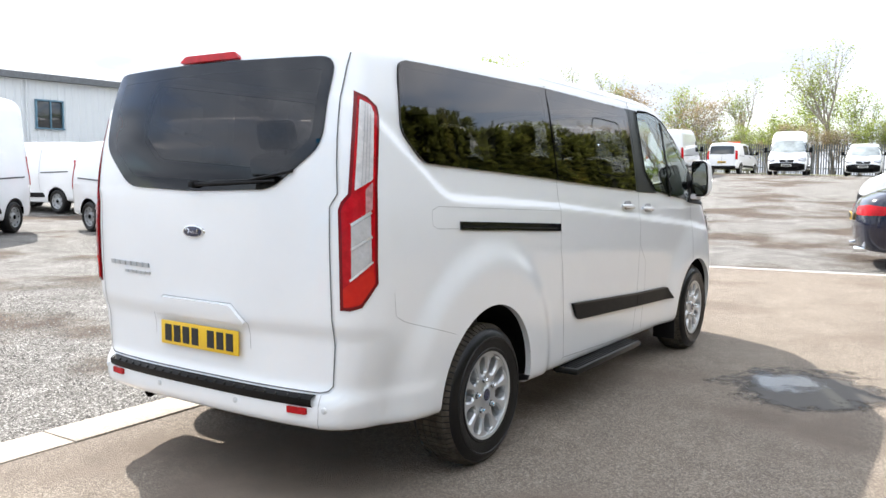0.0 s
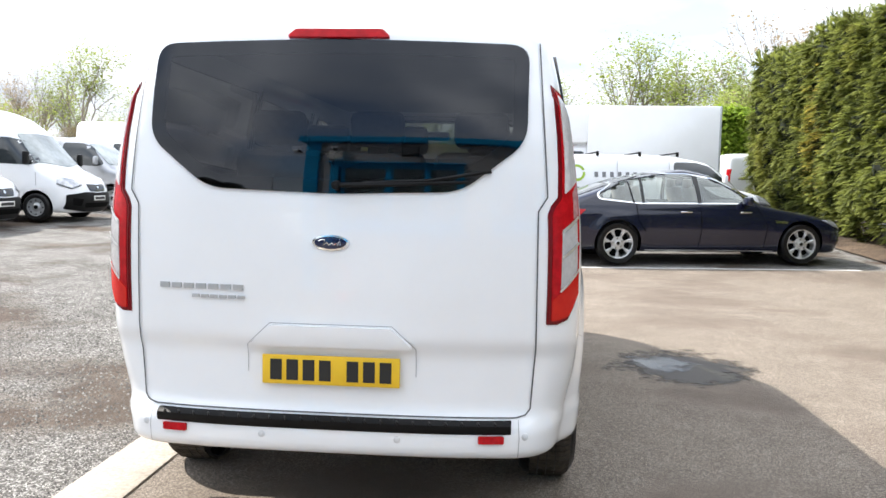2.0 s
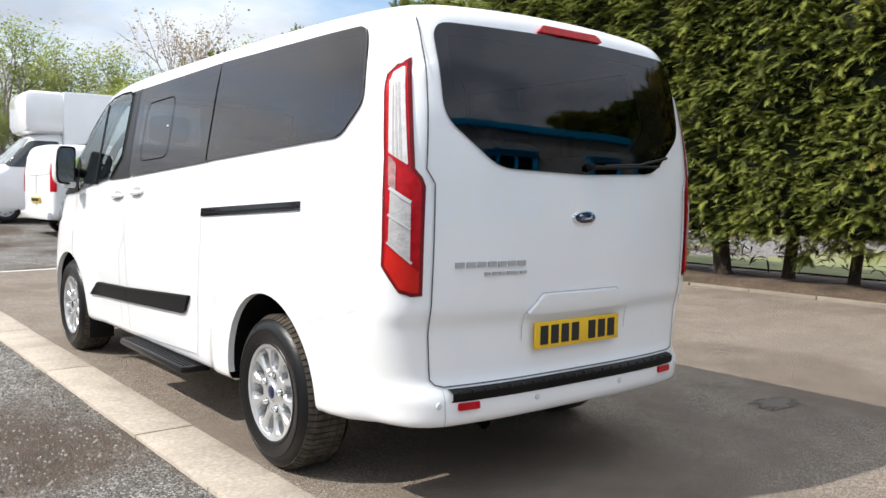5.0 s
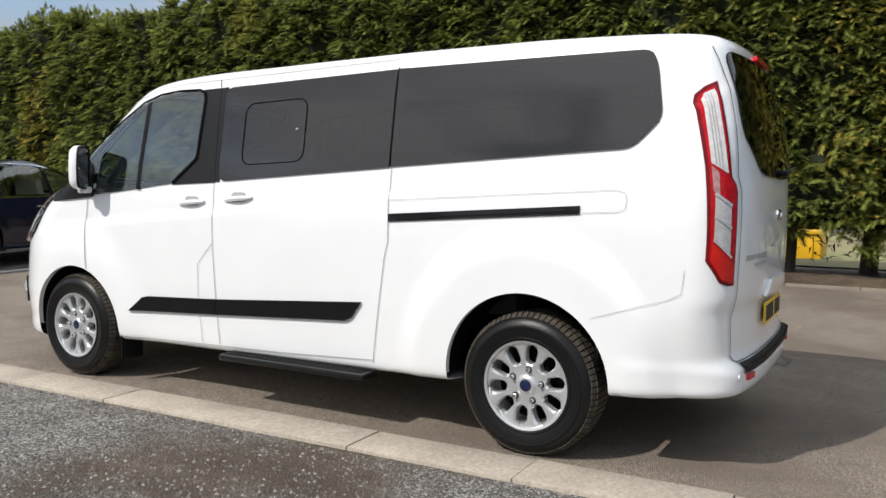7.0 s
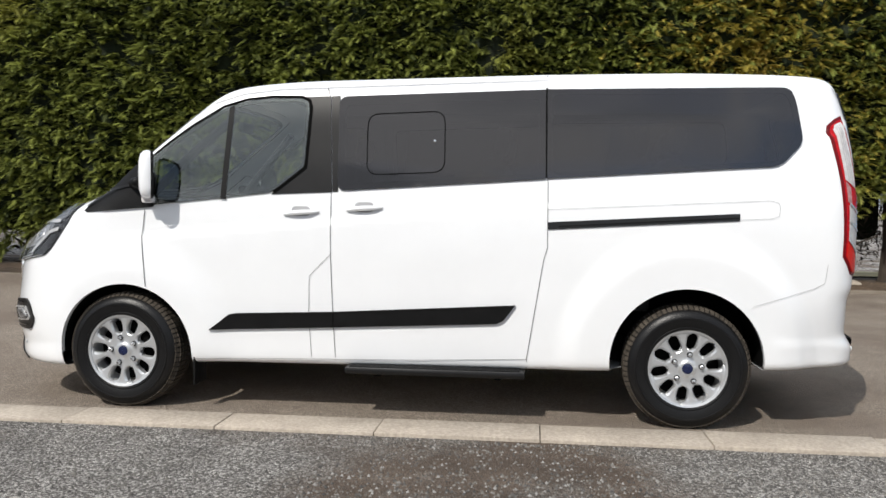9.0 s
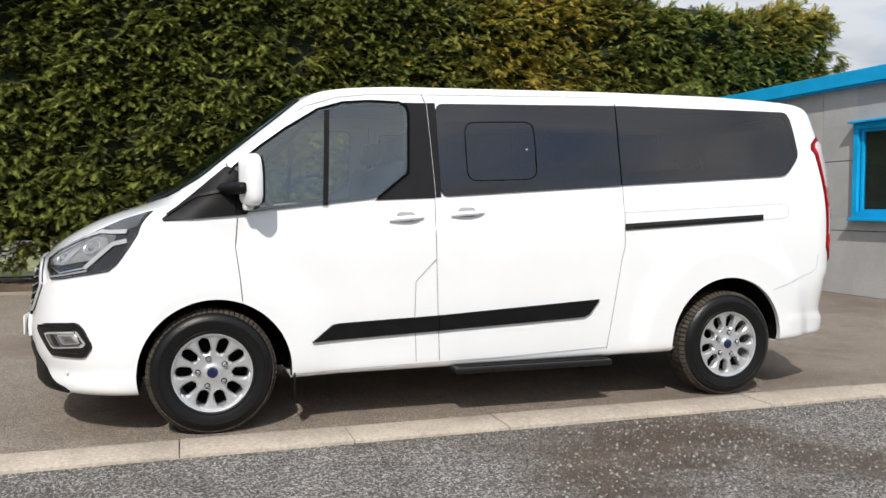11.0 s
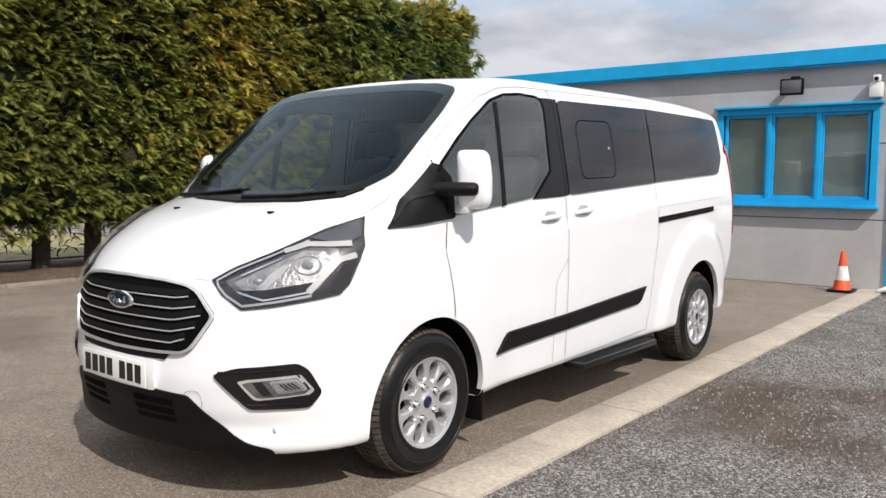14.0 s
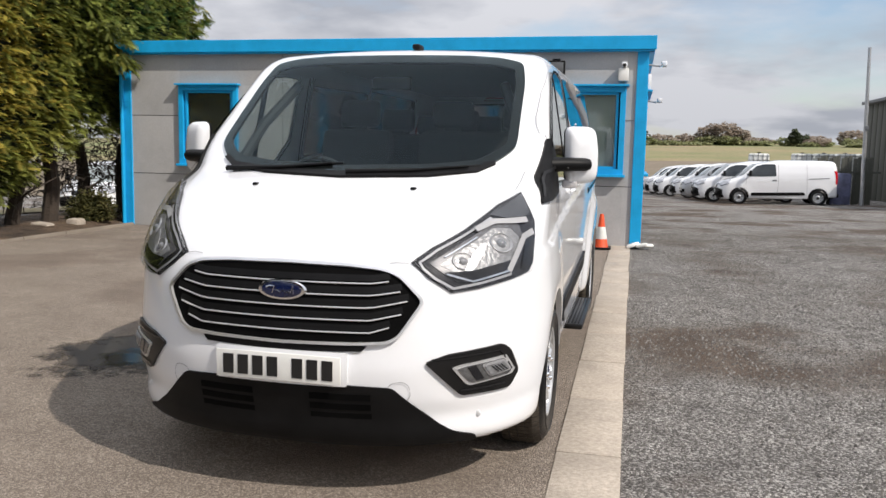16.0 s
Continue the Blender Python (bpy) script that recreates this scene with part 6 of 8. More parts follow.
part("door_pane", Geo().box((OX0 - 0.047, -15.7, 1.45), (0.006, 0.5, 0.7)), GLASS_W, dr, smooth=False)

fl = thing("flood_light", "black rectangular flood light bracketed on the cabin wall", "light")
part("lamp_body", Geo().box((-0.06, OFFY + 0.17, 2.69), (0.30, 0.07, 0.22), 0.012), BLACK, fl)
part("lamp_glass", Geo().box((-0.06, OFFY + 0.208, 2.69), (0.25, 0.006, 0.17), 0.002), mat("flood_glass", (0.10, 0.105, 0.11), 0.2, vary=0.1), fl)
part("bracket", Geo().box((-0.06, OFFY + 0.07, 2.79), (0.10, 0.14, 0.03), 0.004).box((-0.06, OFFY + 0.02, 2.80), (0.12, 0.04, 0.09), 0.004), BLACK, fl)
cb = thing("camera_box", "cream camera housing with a white dome on the cabin wall", "camera")
part("box", Geo().box((-1.075, OFFY + 0.07, 2.60), (0.15, 0.13, 0.19), 0.01), WHITEP, cb)
part("dome_base", Geo().box((-1.085, OFFY + 0.10, 2.745), (0.085, 0.12, 0.08), 0.015), WHITE, cb)
part("lens", Geo().lathe([(0.001, 0.035), (0.02, 0.03), (0.028, 0.0)], 14, "y", (-1.085, OFFY + 0.155, 2.735)), BLACK, cb)
for yy, zz in ((-6.05, 2.80), (-7.6, 2.35)):
    cm = thing("wall_camera", "small white security camera on an arm", "camera", "cameras on the cabin side")
    part("arm", Geo().tube([(OX0 - 0.02, yy, zz), (OX0 - 0.22, yy, zz - 0.03)], 0.015, 8), STEEL, cm)
    part("case", Geo().box((OX0 - 0.27, yy + 0.03, zz), (0.09, 0.20, 0.08), 0.02), WHITE, cm)
ab = thing("alarm_box", "white alarm box on the cabin side", "alarm box")
part("case", Geo().box((OX0 - 0.06, -6.9, 2.60), (0.09, 0.24, 0.26), 0.02), WHITE, ab)

cone = thing("traffic_cone", "orange traffic cone with a white band beside the cabin", "cone")
CONEO = mat("cone_orange", (0.72, 0.085, 0.02), 0.5, vary=0.15, scale=12)
part("cone_body", Geo().lathe([(0.115, 0.03), (0.105, 0.05), (0.068, 0.26)], 28, "z", (-0.86, -5.20, 0)), CONEO, cone)
part("white_band", Geo().lathe([(0.087, 0.155), (0.0885, 0.16), (0.056, 0.335), (0.054, 0.335)], 28, "z", (-0.86, -5.20, 0)), WHITEP, cone)
part("cone_top", Geo().lathe([(0.055, 0.33), (0.030, 0.51), (0.024, 0.525), (0.001, 0.527)], 28, "z", (-0.86, -5.20, 0)), CONEO, cone)
part("cone_base", Geo().box((-0.86, -5.20, 0.018), (0.30, 0.30, 0.034), 0.012), BLACK, cone)
bag = Geo()
for i in range(5):
    bag.box((-1.30 - 0.06 * i + 0.02 * (i % 2), -5.42 - 0.05 * (i % 3), 0.045 + 0.012 * (i % 2)), (0.13, 0.17, 0.05), 0.02, Euler((0.3 * (i % 2), 0.35 - 0.15 * i, 0.5 * i)).to_matrix())
solid("plastic_sack", bag, WHITEP, "crumpled white plastic sack by the cabin corner", "sack")

# ---- hedge ----
def leaf_mat(name, dark, light, tint, patch_scale):
    """Foliage: each spray its own shade, with yellow-brown patches."""
    m = bpy.data.materials.new(name)
    m.use_nodes = True
    n, l = m.node_tree.nodes, m.node_tree.links
    b = n["Principled BSDF"]
    b.inputs["Roughness"].default_value, b.inputs["Specular IOR Level"].default_value = 0.6, 0.25
    geo, co = n.new("ShaderNodeNewGeometry"), n.new("ShaderNodeTexCoord")
    r = n.new("ShaderNodeValToRGB")
    r.color_ramp.elements[0].color, r.color_ramp.elements[1].color = (*dark, 1), (*light, 1)
    t = n.new("ShaderNodeTexNoise")
    t.inputs["Scale"].default_value, t.inputs["Detail"].default_value = patch_scale, 4.0
    mp = n.new("ShaderNodeMapping")
    mp.inputs["Scale"].default_value = (1, 1, 0.55)
    pr = n.new("ShaderNodeMapRange")
    pr.inputs["From Min"].default_value, pr.inputs["From Max"].default_value, pr.inputs["To Max"].default_value = 0.60, 0.70, 0.75
    mx = n.new("ShaderNodeMix")
    mx.data_type = "RGBA"
    mx.inputs["B"].default_value = (*tint, 1)
    l.new(geo.outputs["Random Per Island"], r.inputs["Fac"])
    l.new(co.outputs["Object"], mp.inputs["Vector"])
    l.new(mp.outputs["Vector"], t.inputs["Vector"])
    l.new(t.outputs["Fac"], pr.inputs["Value"])
    l.new(pr.outputs["Result"], mx.inputs["Factor"])
    l.new(r.outputs["Color"], mx.inputs["A"])
    l.new(mx.outputs["Result"], b.inputs["Base Color"])
    tr = n.new("ShaderNodeBsdfTranslucent")
    l.new(mx.outputs["Result"], tr.inputs["Color"])
    ms = n.new("ShaderNodeMixShader")
    ms.inputs["Fac"].default_value = 0.42
    l.new(b.outputs["BSDF"], ms.inputs[1])
    l.new(tr.outputs["BSDF"], ms.inputs[2])
    l.new(ms.outputs["Shader"], n["Material Output"].inputs["Surface"])
    return m


LEAF = leaf_mat("conifer_leaf", (0.032, 0.045, 0.013), (0.335, 0.372, 0.082), (0.40, 0.375, 0.082), 0.34)
# near-black: the shade deep inside the foliage, put into the colour
CORE = mat("hedge_shade", (0.010, 0.016, 0.005), 0.95, vary=0.5, scale=3)
BARK = mat("bark", (0.050, 0.037, 0.027), 0.95, vary=0.5, scale=6, second=(0.026, 0.020, 0.016), bump=0.8, bump_scale=25)


def sprays(centres, normals, rng, length=(0.055, 0.145), width=0.22, droop=0.35, simple=False):
    """Drooping fans of scale leaves, each one a small bent kite."""
    n = len(centres)
    rnd = rng.normal(size=(n, 3))
    d = normals + 0.75 * rnd
    d[:, 2] = d[:, 2] * 0.4 - droop * rng.random(n) + 0.12
    d /= np.linalg.norm(d, axis=1, keepdims=True)
    up = np.stack([0.32 * rng.normal(size=n), 0.32 * rng.normal(size=n), np.ones(n)], 1)
    s = np.cross(d, up)
    s /= np.linalg.norm(s, axis=1, keepdims=True)
    u = np.cross(s, d)
    L = rng.uniform(*length, n)[:, None]
    W = L * width * rng.uniform(0.7, 1.2, n)[:, None]
    a = centres - d * L * 0.35
    b = centres + d * L * 0.15 + s * W + u * L * 0.05
    c = centres + d * L * 0.65 - u * L * 0.16
    e = centres + d * L * 0.15 - s * W + u * L * 0.05
    if simple:
        v = np.stack([a, b, c, e], 1).reshape(-1, 3)
        i = np.arange(n)[:, None] * 4
        return v, np.concatenate([i + np.array([[0, 1, 2]]), i + np.array([[0, 2, 3]])])
    mid = centres + d * L * 0.2 + u * L * 0.10
    v = np.stack([a, b, c, e, mid], 1).reshape(-1, 3)
    i = np.arange(n)[:, None] * 5
    f = np.concatenate([i + np.array([[0, 1, 4]]), i + np.array([[1, 2, 4]]), i + np.array([[2, 3, 4]]), i + np.array([[3, 0, 4]])])
    return v, f


def mesh_fast(name, v, f, material, parent, label=""):
    me = bpy.data.meshes.new(name)
    me.vertices.add(len(v))
    me.vertices.foreach_set("co", np.asarray(v, np.float32).ravel())
    k = f.shape[1]
    me.loops.add(f.size)
    me.loops.foreach_set("vertex_index", f.astype(np.int32).ravel())
    me.polygons.add(len(f))
    me.polygons.foreach_set("loop_start", np.arange(0, f.size, k, dtype=np.int32))
    me.update(calc_edges=True)
    me.validate()
    me.materials.append(material)
    ob = new(name, me)
    ob.parent = parent
    if label:
        tagged(ob, label)
    return ob


rng = np.random.default_rng(5)
hedge = thing("conifer_hedge", "tall clipped green conifer hedge with yellowing patches", "hedge")
HY0, HY1, HX, HTOP = -8.9, 21.2, 7.75, 5.03


def hedge_face(y, z):
    """How far out the clipped face stands: trees bulge, the foot is undercut."""
    y, z = np.asarray(y), np.asarray(z)
    tree = 0.16 * np.abs(np.sin(np.pi * (y + 0.35) / 1.15)) + 0.10 * np.sin(y * 1.7 + z) * np.sin(z * 2.3 + y * 0.6)
    lump = 0.07 * np.sin(y * 6.3 + 2.0 * np.sin(z * 3.1)) * np.sin(z * 5.7 + 1.5 * np.sin(y * 2.2))
    foot = 0.38 * np.clip((1.15 - z) / 0.75, 0, 1) ** 1.6
    top = 0.25 * np.clip((z - 4.5) / 0.6, 0, 1) ** 2
    return HX - tree - lump + foot + top


def hedge_top(y):
    return HTOP + 0.16 * np.sin(y * 1.3) + 0.10 * np.sin(y * 3.9 + 1) + 0.06 * np.sin(y * 9.1)


def fronds(base, axis, rng, length=(0.11, 0.25), pairs=6, droop=0.30, fan=0.44):
    """Flat feathery sprays: a drooping stalk with narrow leaflets down both sides, one island each."""
    n = len(base)
    d = axis / np.linalg.norm(axis, axis=1, keepdims=True)
    up = np.stack([0.28 * rng.normal(size=n) - 0.10, 0.28 * rng.normal(size=n), np.ones(n)], 1)
    side = np.cross(d, up)
    side /= np.linalg.norm(side, axis=1, keepdims=True)
    L = rng.uniform(*length, n)[:, None]
    hang = np.array((0, 0, -1.0)) * L * droop * rng.uniform(0.3, 1.3, n)[:, None]
    stalk, left, right = [], [], []
    for j in range(pairs + 1):
        q = j / pairs
        stalk.append(base + d * L * q + hang * q * q)
    for j in range(pairs):
        q = (j + 0.5) / pairs
        reach = L * fan * (0.62 + 0.38 * math.sin(math.pi * (0.25 + 0.6 * q))) * (1.0 - 0.55 * q)
        for out, sg in ((left, 1.0), (right, -1.0)):
            jit = rng.uniform(0.75, 1.25, n)[:, None]
            out.append(stalk[j + 1] + (d * 0.72 + side * sg * 0.70) * reach * jit + hang * 0.30 * jit)
    k = 3 * pairs + 1
    v = np.stack(stalk + left + right, 1).reshape(-1, 3)
    f = []
    for j in range(pairs):
        f += [(j, j + 1, pairs + 1 + j), (j + 1, j, 2 * pairs + 1 + j)]
    return v, (np.arange(n)[:, None, None] * k + np.array(f)[None]).reshape(-1, 3)


def tuft(place, out, rng, each, spread=0.55):
    """Branchlets in bunches: each place bears some sprays that part from one another."""
    k = np.repeat(np.arange(len(place)), each)
    lean = out + rng.normal(0, 0.22, out.shape)
    way = lean[k] + rng.normal(0, spread, (len(k), 3)) * np.array((0.7, 1.0, 0.42))
    return place[k] + rng.normal(0, 0.022, (len(k), 3)), way


N = 17500
yy = rng.uniform(HY0, HY1, N)
yy = yy[rng.random(N) < np.clip(1.25 - np.abs(yy - 3) / 22, 0.5, 1)]
zz = 0.33 + (hedge_top(yy) - 0.33) * rng.random(len(yy)) ** 0.97
low = 0.32 + 0.14 * np.abs(np.sin(yy * 2.7)) + 0.08 * np.sin(yy * 7) + 0.30 * np.exp(-((yy - 0.1) / 1.5) ** 2) + 0.24 * np.exp(-((yy - 3.2) / 0.8) ** 2) + 1.25 * np.clip((-3.2 - yy) / 2.0, 0, 1)
zz = np.where(zz < low, low + (hedge_top(yy) - low) * rng.random(len(yy)), zz)
# boughs stand out in overlapping shelves with hollows under them
shelf = np.sin(zz * 15.0 + 2.6 * np.sin(yy * 4.3) + 1.7 * np.sin(yy * 1.9 + zz)) * (0.55 + 0.45 * np.sin(yy * 7.7 + 2.2 * np.sin(zz * 4.6)))
face = np.stack([hedge_face(yy, zz) + 0.14 - 0.085 * shelf + rng.exponential(0.075, len(yy)), yy, zz], 1)
cen, way = tuft(face, np.tile((-1.0, 0, 0.04), (len(face), 1)), rng, 6)
M = 4200
ty_ = rng.uniform(HY0, HY1, M)
top = np.stack([rng.uniform(HX + 0.0, HX + 2.1, M), ty_, hedge_top(ty_) - 0.12 + rng.normal(0, 0.06, M)], 1)
c2, w2 = tuft(top, np.tile((-0.35, 0, 0.9), (M, 1)), rng, 5)
E_ = 1700
ex, ez = rng.uniform(HX, HX + 2.0, 2 * E_), rng.uniform(1.75, 5.1, 2 * E_)
ends = np.concatenate([np.stack([ex[:E_], HY0 + 0.60 + 0.25 * np.sin(ez[:E_] * 2.1) + rng.exponential(0.06, E_), ez[:E_]], 1), np.stack([ex[E_:], np.full(E_, HY1) + rng.normal(0, 0.08, E_), ez[E_:]], 1)])
c3, w3 = tuft(ends, np.repeat(np.array([(-0.2, -1.0, 0.05), (0, 1.0, 0.1)]), E_, 0), rng, 7)
# loose shoots that break the outline, at the top and at the free end
K = 420
ky = rng.uniform(HY0, HY1, K)
shoot = np.stack([HX + rng.uniform(0, 1.2, K), ky, hedge_top(ky) - 0.06], 1)
c4, w4 = tuft(shoot, np.tile((-0.25, 0, 1.1), (K, 1)), rng, 3, 0.3)
K = 420
kz = rng.uniform(1.9, 5.0, K)
limb = np.stack([HX + rng.uniform(-0.1, 1.4, K), np.full(K, HY0 + 0.45), kz], 1)
limb[:, 1] -= rng.uniform(0, 0.55, K) * np.abs(np.sin(kz * 3.1 + limb[:, 0]))
c5, w5 = tuft(limb, np.tile((-0.15, -1.0, -0.12), (K, 1)), rng, 9, 0.45)
# the last bough hangs over the cabin's corner
K = 210
drop = rng.random(K)
bough = np.stack([rng.uniform(7.0, 8.2, K), rng.uniform(-5.45, -4.95, K), 2.72 + 0.75 * drop], 1)
c6, w6 = tuft(bough, np.tile((-0.75, 0.35, -0.18), (K, 1)), rng, 8, 0.45)
cen, way = np.concatenate([cen, c2, c3, c4, c5, c6]), np.concatenate([way, w2, w3, w4, w5, w6])
# dying growth: one tall patch, one small one far along, and the tips at the end
py, pz = cen[:, 1], cen[:, 2]
sick = np.exp(-((py + 2.65 + 0.25 * np.sin(pz * 3)) / 1.35) ** 2) * np.clip((pz - 0.8) / 1.2, 0, 1) * 0.80
sick += np.exp(-((py - 16.2) / 0.55) ** 2) * np.exp(-((pz - 2.7) / 1.1) ** 2) * 0.6
sick += np.clip((-5.6 - py) / 2.5, 0, 1) * np.clip((pz - 4.1) / 0.8, 0, 1) * 0.65
ill = rng.random(len(cen)) < sick
LEAF_Y = leaf_mat("dying_leaf", (0.19, 0.155, 0.030), (0.62, 0.51, 0.10), (0.48, 0.31, 0.065), 0.6)
v, f = fronds(cen[~ill], way[~ill], rng)
tagged(mesh_fast("foliage", v, f, LEAF, hedge, "dense green scale-leaf sprays"), kind="stuff")
v, f = fronds(cen[ill], way[ill], rng)
tagged(mesh_fast("dying_foliage", v, f, LEAF_Y, hedge, "yellow-brown dying sprays"), kind="stuff")
# dead twigs in the shade between the trunks
K2 = 3000
dead = np.stack([rng.uniform(8.2, 9.5, K2), rng.uniform(HY0, HY1, K2), rng.uniform(0.25, 1.2, K2)], 1)
K3 = 2600
dead = np.concatenate([dead, np.stack([rng.uniform(8.3, 9.6, K3), rng.uniform(-8.6, -3.2, K3), rng.uniform(0.5, 2.0, K3)], 1)])
v, f = sprays(dead, rng.normal(size=dead.shape), rng, length=(0.12, 0.30), width=0.07)
tagged(mesh_fast("dead_wood", v, f, BARK, hedge), kind="stuff")
# dark sheet and boxes added behind the leaves, as painted shade
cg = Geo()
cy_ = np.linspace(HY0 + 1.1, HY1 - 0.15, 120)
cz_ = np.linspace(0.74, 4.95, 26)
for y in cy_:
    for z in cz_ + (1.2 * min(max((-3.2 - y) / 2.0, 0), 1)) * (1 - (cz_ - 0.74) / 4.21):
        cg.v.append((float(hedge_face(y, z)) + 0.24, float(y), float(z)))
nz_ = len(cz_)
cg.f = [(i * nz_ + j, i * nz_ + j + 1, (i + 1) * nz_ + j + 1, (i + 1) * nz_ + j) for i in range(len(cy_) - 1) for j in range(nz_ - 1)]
part("shade_core", cg, CORE, hedge)
part("shade_core", Geo().box((HX + 1.15, 8.6, 2.85), (1.7, 23.4, 4.1), 0.2).box((HX + 1.15, -5.2, 3.45), (1.7, 4.6, 2.8), 0.2).box((HX + 1.35, -3.3, 1.45), (0.6, 3.2, 1.4), 0.2), CORE, hedge)
rt = random.Random(9)
y = HY0 + 0.4
while y < HY1:
    r = rt.uniform(0.07, 0.13)
    x = HX + rt.uniform(0.55, 0.95)
    z0 = float(ground_z(x, y)) + 0.0
    part("trunk", Geo().tube([(x, y, z0), (x + rt.uniform(-0.03, 0.03), y + rt.uniform(-0.03, 0.03), z0 + 0.14), (x + rt.uniform(-0.08, 0.08), y + rt.uniform(-0.1, 0.1), 0.75), (x, y, 1.4)], [r * 1.5, r * 1.1, r, r * 0.8], 9), BARK, hedge)
    if rt.random() < 0.6:
        part("low_branch", Geo().tube([(x, y, 0.35), (x - 0.3, y + rt.uniform(-0.3, 0.3), 0.62), (x - 0.45, y + rt.uniform(-0.5, 0.5), 0.85)], [0.025, 0.018, 0.008], 6), BARK, hedge)
    y += rt.uniform(0.75, 1.25)

stones = thing("loose_stones", "loose grey and brown stones strewn over the yard", "gravel", kind="stuff")
tagged(mesh_fast("stone_scatter", STONE_V, STONE_F, STONES, stones), kind="stuff")

# ---- parked vehicles ----
FARGLASS = mat("vehicle_glass", (0.025, 0.030, 0.033), 0.05, vary=0.2, scale=2.0, spec=0.8)
# windscreens painted pale: the sky's reflection is put into their base colour
SCREENSKY = mat("sky_pale_screen", (0.27, 0.30, 0.30), 0.05, vary=0.4, scale=1.5, spec=0.8)
DARKBLUE = mat("dark_blue_paint", (0.006, 0.008, 0.024), 0.18, coat=0.6, vary=0.06, scale=2, spec=0.4)
SILVER = mat("silver_paint", (0.42, 0.43, 0.45), 0.28, metal=0.5, coat=0.6, vary=0.04)
HEADL = mat("far_headlamp", (0.50, 0.51, 0.53), 0.12, metal=0.4, vary=0.3, scale=9)
STEELRIM = mat("steel_rim", (0.36, 0.37, 0.38), 0.4, metal=0.6, vary=0.1)


def van_hull(wb, foh, roh, w, h, high=False, short=False):
    N = wb + foh
    cowl = 1.12 if not high else 1.22
    if high:
        nose = [(0.2, N - 0.12), (0.42, N), (0.62, N - 0.01), (0.82, N - 0.06), (0.98, N - 0.20), (1.10, N - 0.45), (cowl, N - 0.72), (1.6, N - 1.12), (2.0, N - 1.50), (2.15, N - 1.68), (2.35, N - 2.0), (h, N - 2.5)]
    elif short:
        nose = [(0.2, N - 0.12), (0.42, N), (0.62, N - 0.01), (0.78, N - 0.07), (0.90, N - 0.26), (1.0, N - 0.58), (cowl, N - 0.98), (1.4, N - 1.38), (1.62, N - 1.75), (h - 0.1, N - 2.0), (h, N - 2.4)]
    else:
        nose = [(0.2, N - 0.12), (0.42, N), (0.62, N - 0.01), (0.80, N - 0.05), (0.93, N - 0.17), (1.03, N - 0.44), (cowl, N - 0.80), (1.4, N - 1.12), (1.68, N - 1.48), (h - 0.1, N - 1.70), (h, N - 2.0)]
    hl = Hull(side=[(0.2, w - 0.06), (0.4, w - 0.03), (0.8, w), (1.05, w), (1.3, w - 0.03), (h - 0.25, w - 0.12), (h, w - 0.24), (h + 0.1, w - 0.33)],
              nose=nose, tail=[(0.25, roh - 0.03), (0.45, roh), (0.55, roh - 0.02), (1.2, roh - 0.02), (h - 0.2, roh - 0.07), (h, roh - 0.14)],
              roof=[(-roh, h - 0.03), (0, h), (wb * 0.5, h), (N - 2.3, h - 0.02), (N - 1.2, h - 0.2), (N, h - 0.7)], floor=[(-roh, 0.34), (0.5, 0.27), (wb, 0.23), (N, 0.20)],
              bow=[(0.2, 0.34), (0.9, 0.34), (1.2, 0.22), (h, 0.14)], tailbow=0.03, flares=[(0, 0.34, 0.018, 0.4, 0.62), (wb, 0.34, 0.022, 0.4, 0.62)], kf=0.22, kr=0.12, kt=0.13, taper=(0.02, 0.02), crown=0.03)
    hl.lift = 0.006
    return hl, N, cowl


